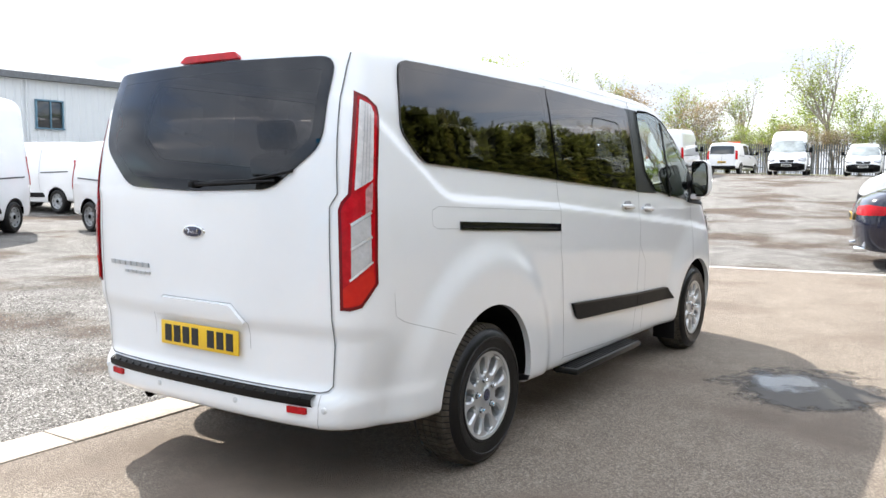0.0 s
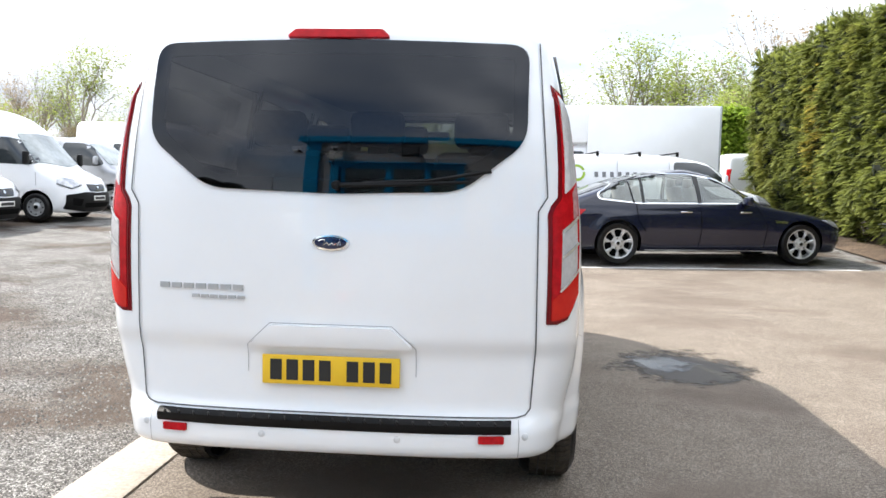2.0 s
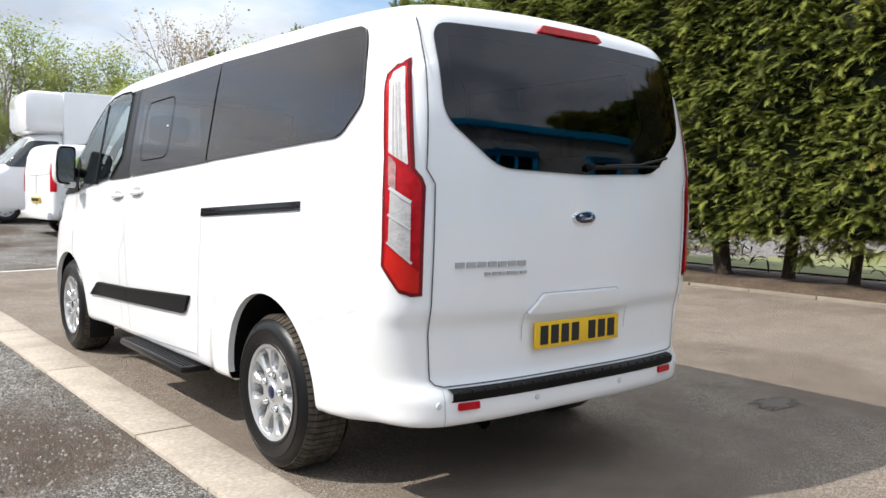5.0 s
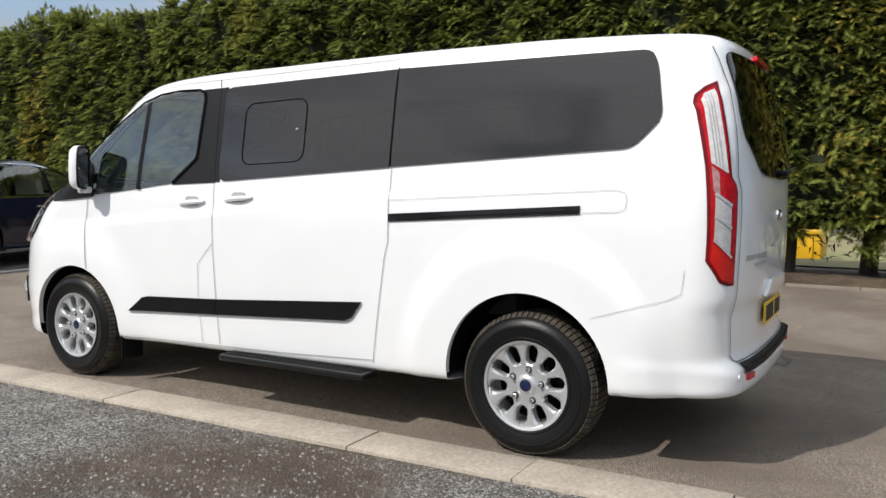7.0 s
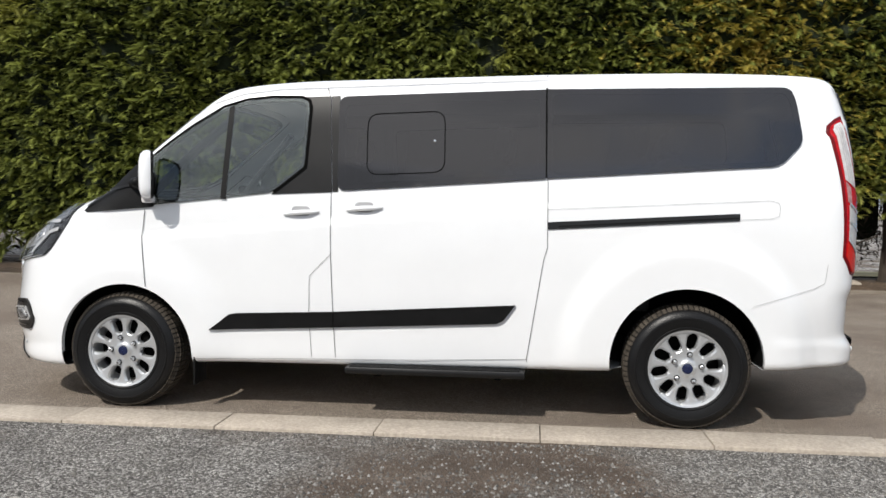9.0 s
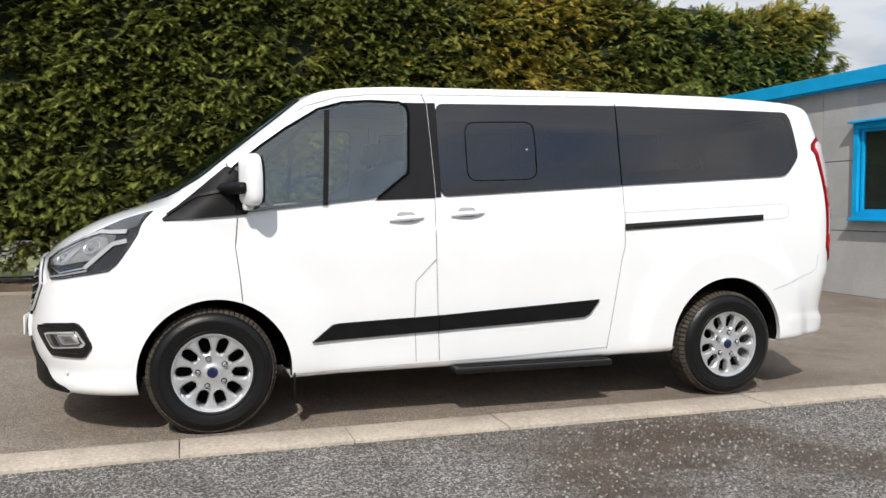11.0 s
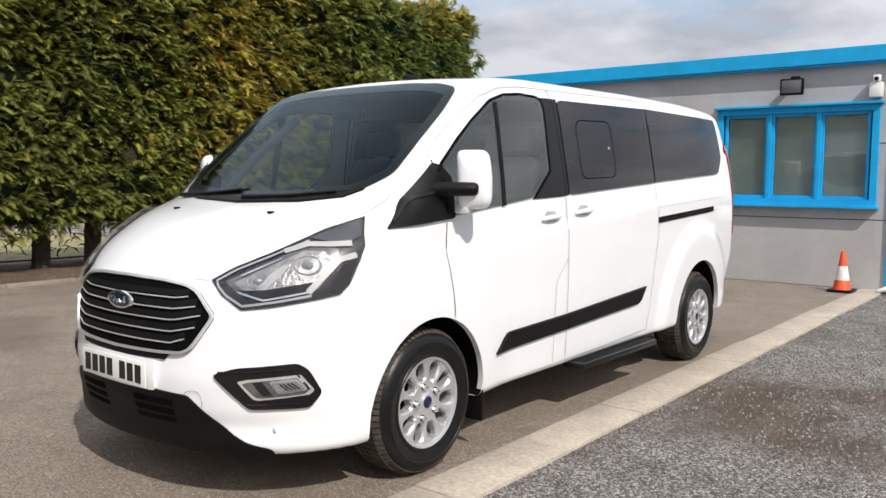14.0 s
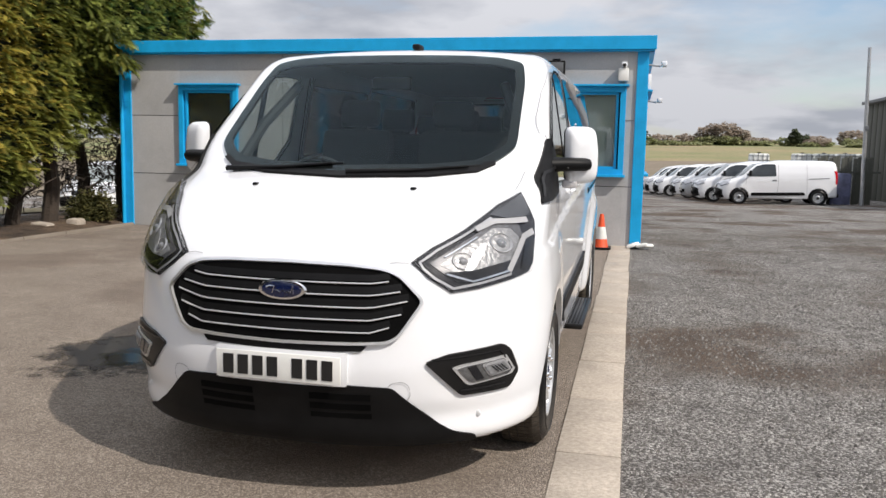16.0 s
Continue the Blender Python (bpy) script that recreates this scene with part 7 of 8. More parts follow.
def make_van(label, wb=3.28, foh=0.90, roh=0.80, w=0.95, h=1.93, high=False, short=False, paint=WHITE, bumper=BLACK, rear_window=False, bars=False, beacon=False, wheel_style="steel", trim=True, category="van"):
    """A parked panel van with all its outer parts; rear axle at the origin, nose to +y."""
    hl, N, cowl = van_hull(wb, foh, roh, w, h, high, short)
    vn = thing("panel_van", label, category, "parked vans")
    r = 0.325
    arches = [(0.0, r, 0.385), (wb, r, 0.385)]
    part("body", open_shell(hl, 0.095, arches, []), paint, vn, angle=60)
    top = 1.98 if high else h - 0.16
    scr = fillet(xz((0.0, top), (w - 0.26, top - 0.03), (w - 0.12, cowl + 0.10), (0.0, cowl + 0.02)), 0.06)
    part("windscreen", skin(hl, scr, FRONTW, 0.004, None, 0.10, 0.004), SCREENSKY, vn)
    part("grille", skin(hl, fillet(xz((0, 0.84), (0.40, 0.86), (0.34, 0.70), (0, 0.69)), 0.04), FRONTW, 0.006, None, 0.08, 0.006), GLOSSB, vn)
    part("grille_badge", skin(hl, fillet(xz((0, 0.815), (0.05, 0.79), (0, 0.735)), 0.02), FRONTW, 0.016, None, 0.05, 0.01), CHROME, vn)
    part("chrome_line", ribbon(hl, [(-0.40, 0, 0.865), (0, 0, 0.85), (0.40, 0, 0.865)], FRONTW, 0.018, 0.008), CHROME, vn)
    part("front_bumper", skin(hl, fillet(xz((0, 0.66), (0.50, 0.68), (w - 0.10, 0.62), (w - 0.10, 0.30), (0.5, 0.24), (0, 0.23)), 0.04), FRONTW, 0.010, None, 0.08, 0.01), bumper, vn)
    part("air_intake", skin(hl, fillet(xz((0, 0.44), (0.55, 0.44), (0.50, 0.34), (0, 0.34)), 0.03), FRONTW, 0.016, None, 0.08, 0.005), UNDER, vn)
    pl = thing("number_plate", "number plate with plain dark bars", "")
    pl.parent = vn
    part("backing", Geo().box((0, N + 0.022, 0.545), (0.52, 0.012, 0.11), 0.003), WHITEP, pl)
    part("bar", Geo().box((0, N + 0.031, 0.545), (0.44, 0.004, 0.06)), INK, pl)
    rp = thing("number_plate", "number plate with plain dark bars", "")
    rp.parent = vn
    part("backing", Geo().box((0, -roh - 0.004, 0.72 if not high else 0.78), (0.52, 0.014, 0.11), 0.003), YELLOWP, rp)
    part("bar", Geo().box((0, -roh - 0.013, 0.72 if not high else 0.78), (0.44, 0.004, 0.06)), INK, rp)
    part("rear_bumper", Geo().box((0, -roh + 0.005, 0.42), (2 * w - 0.22, 0.12, 0.16), 0.04), bumper, vn)
    part("door_gap", ribbon(hl, [(0, 0, h - 0.14), (0, 0, 0.52)], REARW, 0.012, 0.002), SEAM, vn)
    if rear_window or not high:
        part("rear_window", skin(hl, fillet(xz((0, h - 0.22), (w - 0.24, h - 0.24), (w - 0.20, 1.22), (0, 1.20)), 0.06), REARW, 0.004, None, 0.1, 0.004), FARGLASS if rear_window else paint, vn)
    for s in (-1, 1):
        def put(name, geo, material, parent=vn):
            return part(name, geo if s < 0 else mirror(geo), material, parent)
        fy = N - (1.55 if high else 1.75 if not short else 2.0)
        dz1 = 1.86 if high else h - 0.17
        base = cowl + 0.06
        wo = fillet(yz((fy + 0.62, base + 0.04), (fy + 0.22, dz1 - 0.08), (fy - 0.05, dz1), (fy - 0.52, dz1), (fy - 0.56, base), (fy + 0.45, base - 0.02)), 0.07)
        put("door_window", skin(hl, wo, LEFT, 0.003, None, 0.08, 0.005), FARGLASS)
        if rear_window:
            put("side_window", skin(hl, fillet(yz((fy - 0.72, dz1), (fy - 1.65, dz1), (fy - 1.70, base), (fy - 0.72, base)), 0.07), LEFT, 0.003, None, 0.08, 0.005), FARGLASS)
        for pts in (yz((fy - 0.62, dz1 + 0.06), (fy - 0.64, 0.9), (fy - 0.62, 0.36)), yz((fy + 0.60, 1.1), (fy + 0.62, 0.8)), yz((fy - 1.72, dz1 + 0.05), (fy - 1.76, 0.4))):
            put("panel_gap", ribbon(hl, pts, LEFT, 0.012, 0.002), SEAMG)
        put("door_rail", ribbon(hl, yz((fy - 1.8, 1.08), (-roh + 0.35, 1.12)), LEFT, 0.03, 0.003), SEAM)
        if trim:
            put("side_trim", skin(hl, fillet(yz((wb - 0.48, 0.50), (0.55, 0.54), (0.48, 0.42), (wb - 0.46, 0.37)), 0.05), LEFT, 0.014, None, 0.10, 0.012), BLACK)
        put("door_handle", Geo().box((-w - 0.008, fy - 0.50, 1.02), (0.03, 0.17, 0.035), 0.01), BLACK)
        m = thing("door_mirror", "", "")
        m.parent = vn
        put("shell", Geo().box((-w - 0.16, fy + 0.48, base + 0.13), (0.18, 0.10, 0.30 if high else 0.22), 0.04), BLACK if bumper is BLACK else paint, m)
        put("arm", Geo().box((-w - 0.02, fy + 0.46, base + 0.06), (0.16, 0.06, 0.07), 0.015), BLACK, m)
        K = (0.55, -0.83, 0)
        put("headlamp", skin(hl, [(-w + 0.42, N - 0.08, 0.84), (-w + 0.30, N - 0.18, 0.96), (-w + 0.09, N - 0.52, 1.02), (-w + 0.05, N - 0.50, 0.86), (-w + 0.18, N - 0.22, 0.76)], K, 0.006, None, 0.07, 0.008, r=0.03), HEADL)
        put("headlamp_edge", ribbon(hl, [(-w + 0.42, N - 0.08, 0.835), (-w + 0.18, N - 0.22, 0.755), (-w + 0.05, N - 0.50, 0.855)], K, 0.025, 0.012), LAMPBLK)
        put("fog_lamp", skin(hl, [(-w + 0.42, N - 0.06, 0.52), (-w + 0.20, N - 0.20, 0.55), (-w + 0.20, N - 0.20, 0.40), (-w + 0.36, N - 0.08, 0.38)], K, 0.018, None, 0.07, 0.006, r=0.02), UNDER)
        z0, z1 = (0.95, 1.55) if high else (0.88, 1.42)
        put("tail_lamp", skin(hl, [(-w + 0.02, -roh + 0.10, z1), (-w + 0.13, -roh, z1), (-w + 0.13, -roh, z0), (-w + 0.02, -roh + 0.10, z0)], (0.6, 0.8, 0), 0.006, None, 0.07, 0.008, r=0.02), RED)
        if wheel_style:
            for y in (0.0, wb):
                wheel(vn, s * (w - 0.015), y, r, r=r, wide=0.2, rim=0.205, side=s, detail=0, rim_mat=STEELRIM if wheel_style == "steel" else ALLOY, style=wheel_style)
    part("underbody", Geo().box((0, wb / 2, 0.36), (2 * w - 0.5, wb + foh + roh - 0.4, 0.16), 0.03), UNDER, vn)
    if bars:
        for y in (0.3, 1.2, 2.0):
            part("roof_bar", Geo().tube([(-w + 0.22, y, h + 0.03), (w - 0.22, y, h + 0.03)], 0.018, 8).box((-w + 0.24, y, h), (0.05, 0.06, 0.10), 0.01).box((w - 0.24, y, h), (0.05, 0.06, 0.10), 0.01), BLACK, vn)
    if beacon:
        part("beacon", Geo().box((0, wb * 0.5, h + 0.06), (0.75, 0.18, 0.12), 0.03), CONEO, vn, "orange beacon bar")
    return vn


def stand(ob, x, y, heading, drop=0.0):
    """Sets a vehicle on the ground; heading: degrees from +x, anticlockwise."""
    a = radians(heading)
    fx, fy = x + 3.2 * math.cos(a), y + 3.2 * math.sin(a)
    z0, z1 = float(ground_z(x, y)), float(ground_z(fx, fy))
    ob.matrix_world = Matrix.Translation((x, y, z0 - 0.012)) @ Matrix.Rotation(a - math.pi / 2, 4, "Z") @ Matrix.Rotation(math.atan2(z1 - z0, 3.2), 4, "X")
    return ob


def again(ob, x, y, heading, label=""):
    c = copy_thing(ob, Matrix.Identity(4))
    if label:
        tagged(c, label)
    return stand(c, x, y, heading)


# row along the yard's west side, noses to the east
mid_van = stand(make_van("white medium panel van with black bumper and steel wheels", rear_window=False), -13.2, 20.8, 2)
crew_van = stand(make_van("white crew van with tinted rear side window and black bumper", rear_window=True), -12.68, 7.86, -5)
high_van = stand(make_van("white high-roof panel van with deep black bumper", wb=4.03, foh=0.95, roh=1.0, w=1.02, h=2.55, high=True), -14.5, 11.8, 2)
silver_van = stand(make_van("silver medium panel van with body-coloured bumper", paint=SILVER, bumper=SILVER), -13.2, 18.0, 2)
again(high_van, -13.9, 14.5, 1)
again(mid_van, -13.3, 23.1, 3)
again(high_van, -14.1, 25.6, 2)
again(high_van, -14.0, 28.2, 2)
again(high_van, -14.1, 31.0, 2)
again(mid_van, -17.9, 10.25, 186, "white panel van parked tail to tail with the crew van")
stand(make_van("white high-roof minibus with dark side windows and grey sills", wb=3.75, foh=0.95, roh=0.80, w=1.02, h=2.75, high=True, rear_window=True, category="minibus"), -14.15, 5.09, 303)
# far end of the yard, before the fence
again(high_van, -11.75, 41.6, 97, "white high-roof van seen from its rear doors")
stand(make_van("white minibus with dark rear window and orange beacon bar", rear_window=True, beacon=True, category="minibus"), -10.6, 49.2, 88)
again(high_van, -6.9, 50.2, 277)
again(mid_van, -3.15, 52.2, 275, "white medium van facing the yard")
# east side
logo_van = stand(make_van("white panel van with green ring sign and roof bars", bars=True, bumper=WHITE, trim=False, h=1.84), 2.15, 14.6, 4)
hl_, _, _ = van_hull(3.28, 0.9, 0.8, 0.95, 1.84)
hl_.lift = 0.006
GREENL = mat("sign_green", (0.30, 0.46, 0.04), 0.5, vary=0.1)
GREYL = mat("sign_grey", (0.16, 0.16, 0.17), 0.5, vary=0.1)
sg = thing("van_sign", "green ring and a row of plain grey bars", "")
sg.parent = logo_van
ring_pts = [(0.0, -0.15 + 0.15 * math.cos(a), 1.42 + 0.15 * math.sin(a)) for a in np.linspace(0.4, 2 * math.pi + 0.1, 30)]
part("ring", mirror(ribbon(hl_, ring_pts, LEFT, 0.055, 0.002, 0.03)), GREENL, sg)
for k in range(9):
    y0 = 0.22 + k * 0.165
    part("bar", mirror(skin(hl_, yz((y0, 1.445), (y0 + 0.075, 1.445), (y0 + 0.075, 1.335), (y0, 1.335)), LEFT, 0.002, None, 0.06, 0.003)), GREYL, sg)
again(mid_van, 5.7, 21.8, 178, "white medium van facing west behind the signed van")


def box_truck(label):
    t = thing("box_truck", label, "truck", "box trucks")
    hl, N, cowl = van_hull(2.9, 0.95, 0.4, 1.0, 2.2, True)
    v, f = hl.shell(0.09)
    keep = [q for q in f if all(v[i][1] > 1.6 for i in q)]
    part("cab", Geo().add(v, keep), WHITE, t)
    part("windscreen", skin(hl, fillet(xz((0, 1.95), (0.74, 1.92), (0.88, 1.32), (0, 1.24)), 0.06), FRONTW, 0.004, None, 0.1, 0.004), SCREENSKY, t)
    part("front_bumper", skin(hl, fillet(xz((0, 0.66), (0.5, 0.68), (0.9, 0.62), (0.9, 0.3), (0, 0.23)), 0.04), FRONTW, 0.01, None, 0.08, 0.01), BLACK, t)
    for s in (-1, 1):
        g = skin(hl, fillet(yz((2.92, 1.34), (2.55, 1.80), (2.28, 1.88), (1.75, 1.88), (1.75, 1.28), (2.8, 1.26)), 0.07), LEFT, 0.003, None, 0.08, 0.005)
        part("door_window", g if s < 0 else mirror(g), FARGLASS, t)
        for y in (0.0, 2.9):
            wheel(t, s * 0.95, y, 0.34, r=0.34, wide=0.22, rim=0.21, side=s, detail=0, rim_mat=STEELRIM, style="steel")
    part("box_body", Geo().box((0, 0.05, 2.03), (2.16, 3.25, 2.0), 0.03), WHITE, t)
    lut = Geo().box((0, 2.02, 2.54), (2.12, 1.0, 0.98), 0.20)
    part("luton_nose", lut, WHITE, t)
    for cx in (-1.07, 1.07):
        part("corner_trim", Geo().box((cx, -1.565, 2.03), (0.05, 0.05, 2.0), 0.01), STEEL, t)
    part("chassis", Geo().box((0, 1.0, 0.75), (0.9, 4.9, 0.30), 0.03).box((0, 0.05, 0.98), (2.1, 3.2, 0.10), 0.02), UNDER, t)
    return t


truck = stand(box_truck("white box truck with a rounded nose over the cab"), 4.3, 18.2, 177)
again(truck, 1.75, 28.2, 92, "white box truck seen from its rear")
again(mid_van, 8.0, 22.8, 2, "white medium van beyond the hedge end")

# dark blue car
CW, CN = 3.07, 3.07 + 0.92
car_hull = Hull(side=[(0.15, 0.84), (0.3, 0.90), (0.55, 0.935), (0.8, 0.93), (0.93, 0.905), (1.05, 0.85), (1.25, 0.765), (1.42, 0.675), (1.55, 0.58), (1.65, 0.5)],
                nose=[(0.15, CN - 0.12), (0.35, CN), (0.55, CN - 0.01), (0.66, CN - 0.06), (0.74, CN - 0.22), (0.82, CN - 0.62), (0.90, CN - 1.10), (0.97, CN - 1.42), (1.10, CN - 1.66), (1.30, CN - 2.03), (1.45, CN - 2.36), (1.55, CN - 2.75), (1.6, CN - 3.1)],
                tail=[(0.2, 0.90), (0.4, 1.0), (0.62, 1.03), (0.85, 1.0), (0.98, 0.93), (1.05, 0.78), (1.15, 0.48), (1.28, 0.08), (1.40, -0.35), (1.50, -0.85), (1.56, -1.3)],
                roof=[(-1.0, 1.30), (-0.4, 1.42), (0.3, 1.52), (1.0, 1.56), (1.6, 1.555), (2.2, 1.50), (3.0, 1.3), (4, 1.1)], floor=[(-1.0, 0.26), (0, 0.20), (3, 0.19), (4, 0.18)],
                bow=[(0.2, 0.45), (0.8, 0.42), (1.0, 0.28), (1.5, 0.22)], tailbow=0.24, flares=[(0, 0.34, 0.018, 0.38, 0.52), (CW, 0.34, 0.018, 0.38, 0.52)], crown=0.05,
                crease=[(-1.0, 0.86), (1.5, 0.80), (3.0, 0.74), (4, 0.66)], kf=0.20, kr=0.16, kt=0.12, taper=(0.02, 0.03))
car_hull.lift = 0.005
car = thing("hatchback_car", "dark blue hatchback car with chrome window line and alloy wheels", "car")
SIDEWIN = fillet(yz((CN - 1.72, 0.985), (CN - 2.02, 1.21), (CN - 2.35, 1.375), (CN - 2.80, 1.455), (0.62, 1.455), (0.10, 1.36), (-0.33, 1.12), (-0.30, 1.04), (0.35, 0.975)), 0.05)
chole = [((1, 0, 0), inset(flat(SIDEWIN, LEFT), 0.035)), ((-1, 0, 0), inset(flat(SIDEWIN, (-1, 0, 0)), 0.035))]
CSCREEN = fillet(xz((0, 1.47), (0.52, 1.44), (0.72, 1.04), (0, 0.99)), 0.06)
CREAR = fillet(xz((0, 1.44), (0.48, 1.41), (0.62, 1.08), (0, 1.07)), 0.06)
chole += [((0, -1, 0), inset(flat(CSCREEN, FRONTW), 0.04)), ((0, 1, 0), inset(flat(CREAR, REARW), 0.04))]
part("body", open_shell(car_hull, 0.05, [(0.0, 0.335, 0.385), (CW, 0.335, 0.385)], chole), DARKBLUE, car, angle=60)
part("windscreen", skin(car_hull, CSCREEN, FRONTW, 0.004, None, 0.08, 0.003), GLASS_F, car)
part("rear_screen", skin(car_hull, CREAR, REARW, 0.004, None, 0.08, 0.003), GLASS_P, car)
for s in (-1, 1):
    def put(name, geo, material, parent=car):
        return part(name, geo if s < 0 else mirror(geo), material, parent)
    put("side_window_rim", skin(car_hull, SIDEWIN, LEFT, 0.003, inset(flat(SIDEWIN, LEFT), 0.03), 0.05), GLOSSB)
    put("side_window", skin(car_hull, SIDEWIN, LEFT, 0.005, None, 0.08, 0.002), GLASS_F)
    put("chrome_line", ribbon(car_hull, list(SIDEWIN) + [SIDEWIN[0]], LEFT, 0.022, 0.006), CHROME)
    for a, b, w_ in (((1.32, 1.46), (1.36, 0.98), 0.07), ((0.40, 1.42), (0.42, 0.98), 0.05), ((0.18, 1.38), (0.26, 0.98), 0.03)):
        put("window_pillar", ribbon(car_hull, yz(a, b), LEFT, w_, 0.008), GLOSSB)
    for pts in (yz((1.36, 0.97), (1.38, 0.55), (1.34, 0.28)), yz((CN - 1.70, 0.97), (CN - 1.50, 0.62), (CN - 1.55, 0.28)), yz((0.30, 0.97), (0.33, 0.70), (0.46, 0.52))):
        put("panel_gap", ribbon(car_hull, pts, LEFT, 0.008, 0.001), UNDER)
    put("sill_line", ribbon(car_hull, yz((0.45, 0.235), (CW - 0.45, 0.225)), LEFT, 0.025, 0.010), CHROME)
    for hy in (1.12, 0.12 + 2.0):
        base = car_hull.drop(np.array([(0, hy, 0.845)]), (1, 0, 0))[0]
        put("door_handle", Geo().box((base[0] - 0.012, hy, 0.845), (0.03, 0.20, 0.028), 0.01), CHROME)
    m = thing("door_mirror", "", "")
    m.parent = car
    put("shell", Geo().box((-1.00, CN - 1.88, 1.03), (0.20, 0.12, 0.14), 0.045), DARKBLUE, m)
    put("arm", Geo().box((-0.89, CN - 1.88, 0.99), (0.12, 0.05, 0.05), 0.012), BLACK, m)
    put("tail_lamp", skin(car_hull, [(-0.45, -0.98, 0.87), (-0.78, -0.86, 0.90), (-0.92, -0.55, 0.87), (-0.90, -0.62, 0.76), (-0.72, -0.92, 0.75), (-0.45, -0.99, 0.76)], (0.5, 0.86, 0), 0.006, None, 0.05, 0.008, r=0.03), RED)
    put("headlamp", skin(car_hull, [(-0.42, CN - 0.1, 0.64), (-0.66, CN - 0.25, 0.69), (-0.84, CN - 0.62, 0.73), (-0.80, CN - 0.42, 0.62), (-0.55, CN - 0.15, 0.57)], (0.55, -0.83, 0), 0.006, None, 0.05, 0.008, r=0.02), HEADL)
    put("side_vent", skin(car_hull, yz((CN - 1.15, 0.70), (CN - 1.38, 0.72), (CN - 1.36, 0.68), (CN - 1.17, 0.67)), LEFT, 0.004, None, 0.05, 0.004), CHROME)
    put("exhaust_tip", Geo().tube([(-0.55, -0.85, 0.27), (-0.55, -1.02, 0.27)], 0.045, 12), CHROME)
    for yy in (0, CW):
        wheel(car, s * 0.935, yy, 0.335, r=0.338, wide=0.235, rim=0.245, spokes=7, side=s, detail=0, cap=GLOSSB)
    lip, liner = arch_liner(car_hull, 0.0, 0.335, 0.385)
    put("arch_liner", liner, UNDER)
    lip, liner = arch_liner(car_hull, CW, 0.335, 0.385)
    put("arch_liner", liner, UNDER)
part("grille", skin(car_hull, fillet(xz((0, 0.66), (0.30, 0.66), (0.26, 0.48), (0, 0.47)), 0.04), FRONTW, 0.006, None, 0.06, 0.006), GLOSSB, car)
part("underbody", Geo().box((0, 1.5, 0.30), (1.5, 4.2, 0.16), 0.03), UNDER, car)
part("cabin", Geo().box((0, 1.2, 0.62), (1.6, 3.2, 0.5), 0.05).box((0, 2.35, 0.90), (1.5, 0.45, 0.22), 0.06), DARKIN, car)
BEIGE = mat("beige_leather", (0.42, 0.38, 0.32), 0.6, vary=0.12, scale=10)
for sx in (-0.37, 0.37):
    for sy in (1.55, 0.55):
        st = thing("seat", "pale leather seat", "")
        st.parent = car
        part("backrest", Geo().box((sx, sy - 0.12, 0.98), (0.46, 0.14, 0.56), 0.05, Euler((0.25, 0, 0)).to_matrix()), BEIGE, st)
        part("headrest", Geo().box((sx, sy - 0.22, 1.30), (0.26, 0.09, 0.16), 0.035), BEIGE, st)
part("roof_lining", Geo().box((0, 1.25, 1.42), (0.84, 0.9, 0.02), 0.005), LINING, car)
plate(car, -1.045, 0.72, -1, YELLOWP)
stand(car, 2.30, 10.85, 10).scale = (1.04, 1.04, 1.04)

# ---- trees, fence and far things ----
TWIG = mat("twig_bark", (0.33, 0.285, 0.235), 0.95, vary=0.4, scale=3, second=(0.23, 0.20, 0.17))
BUD_G = leaf_mat("young_leaf", (0.24, 0.30, 0.07), (0.44, 0.50, 0.14), (0.50, 0.43, 0.20), 0.5)
BUD_B = leaf_mat("bud_brown", (0.28, 0.21, 0.13), (0.44, 0.35, 0.21), (0.42, 0.38, 0.17), 0.5)


def twigs(paths, sides):
    """Tapered tubes for all the limbs of one tree, as one mesh."""
    v, f = [], []
    for pts, r0, r1 in paths:
        n = len(pts)
        base = len(v)
        for i, p in enumerate(pts):
            t = (pts[min(i + 1, n - 1)] - pts[max(i - 1, 0)]).normalized()
            a = t.orthogonal().normalized()
            b = t.cross(a)
            r = r0 + (r1 - r0) * i / (n - 1)
            for k in range(sides):
                w = 2 * math.pi * k / sides
                v.append(p + (a * math.cos(w) + b * math.sin(w)) * r)
        for i in range(n - 1):
            for k in range(sides):
                f.append((base + i * sides + k, base + i * sides + (k + 1) % sides, base + (i + 1) * sides + (k + 1) % sides, base + (i + 1) * sides + k))
    return np.array([tuple(p) for p in v]), np.array(f)


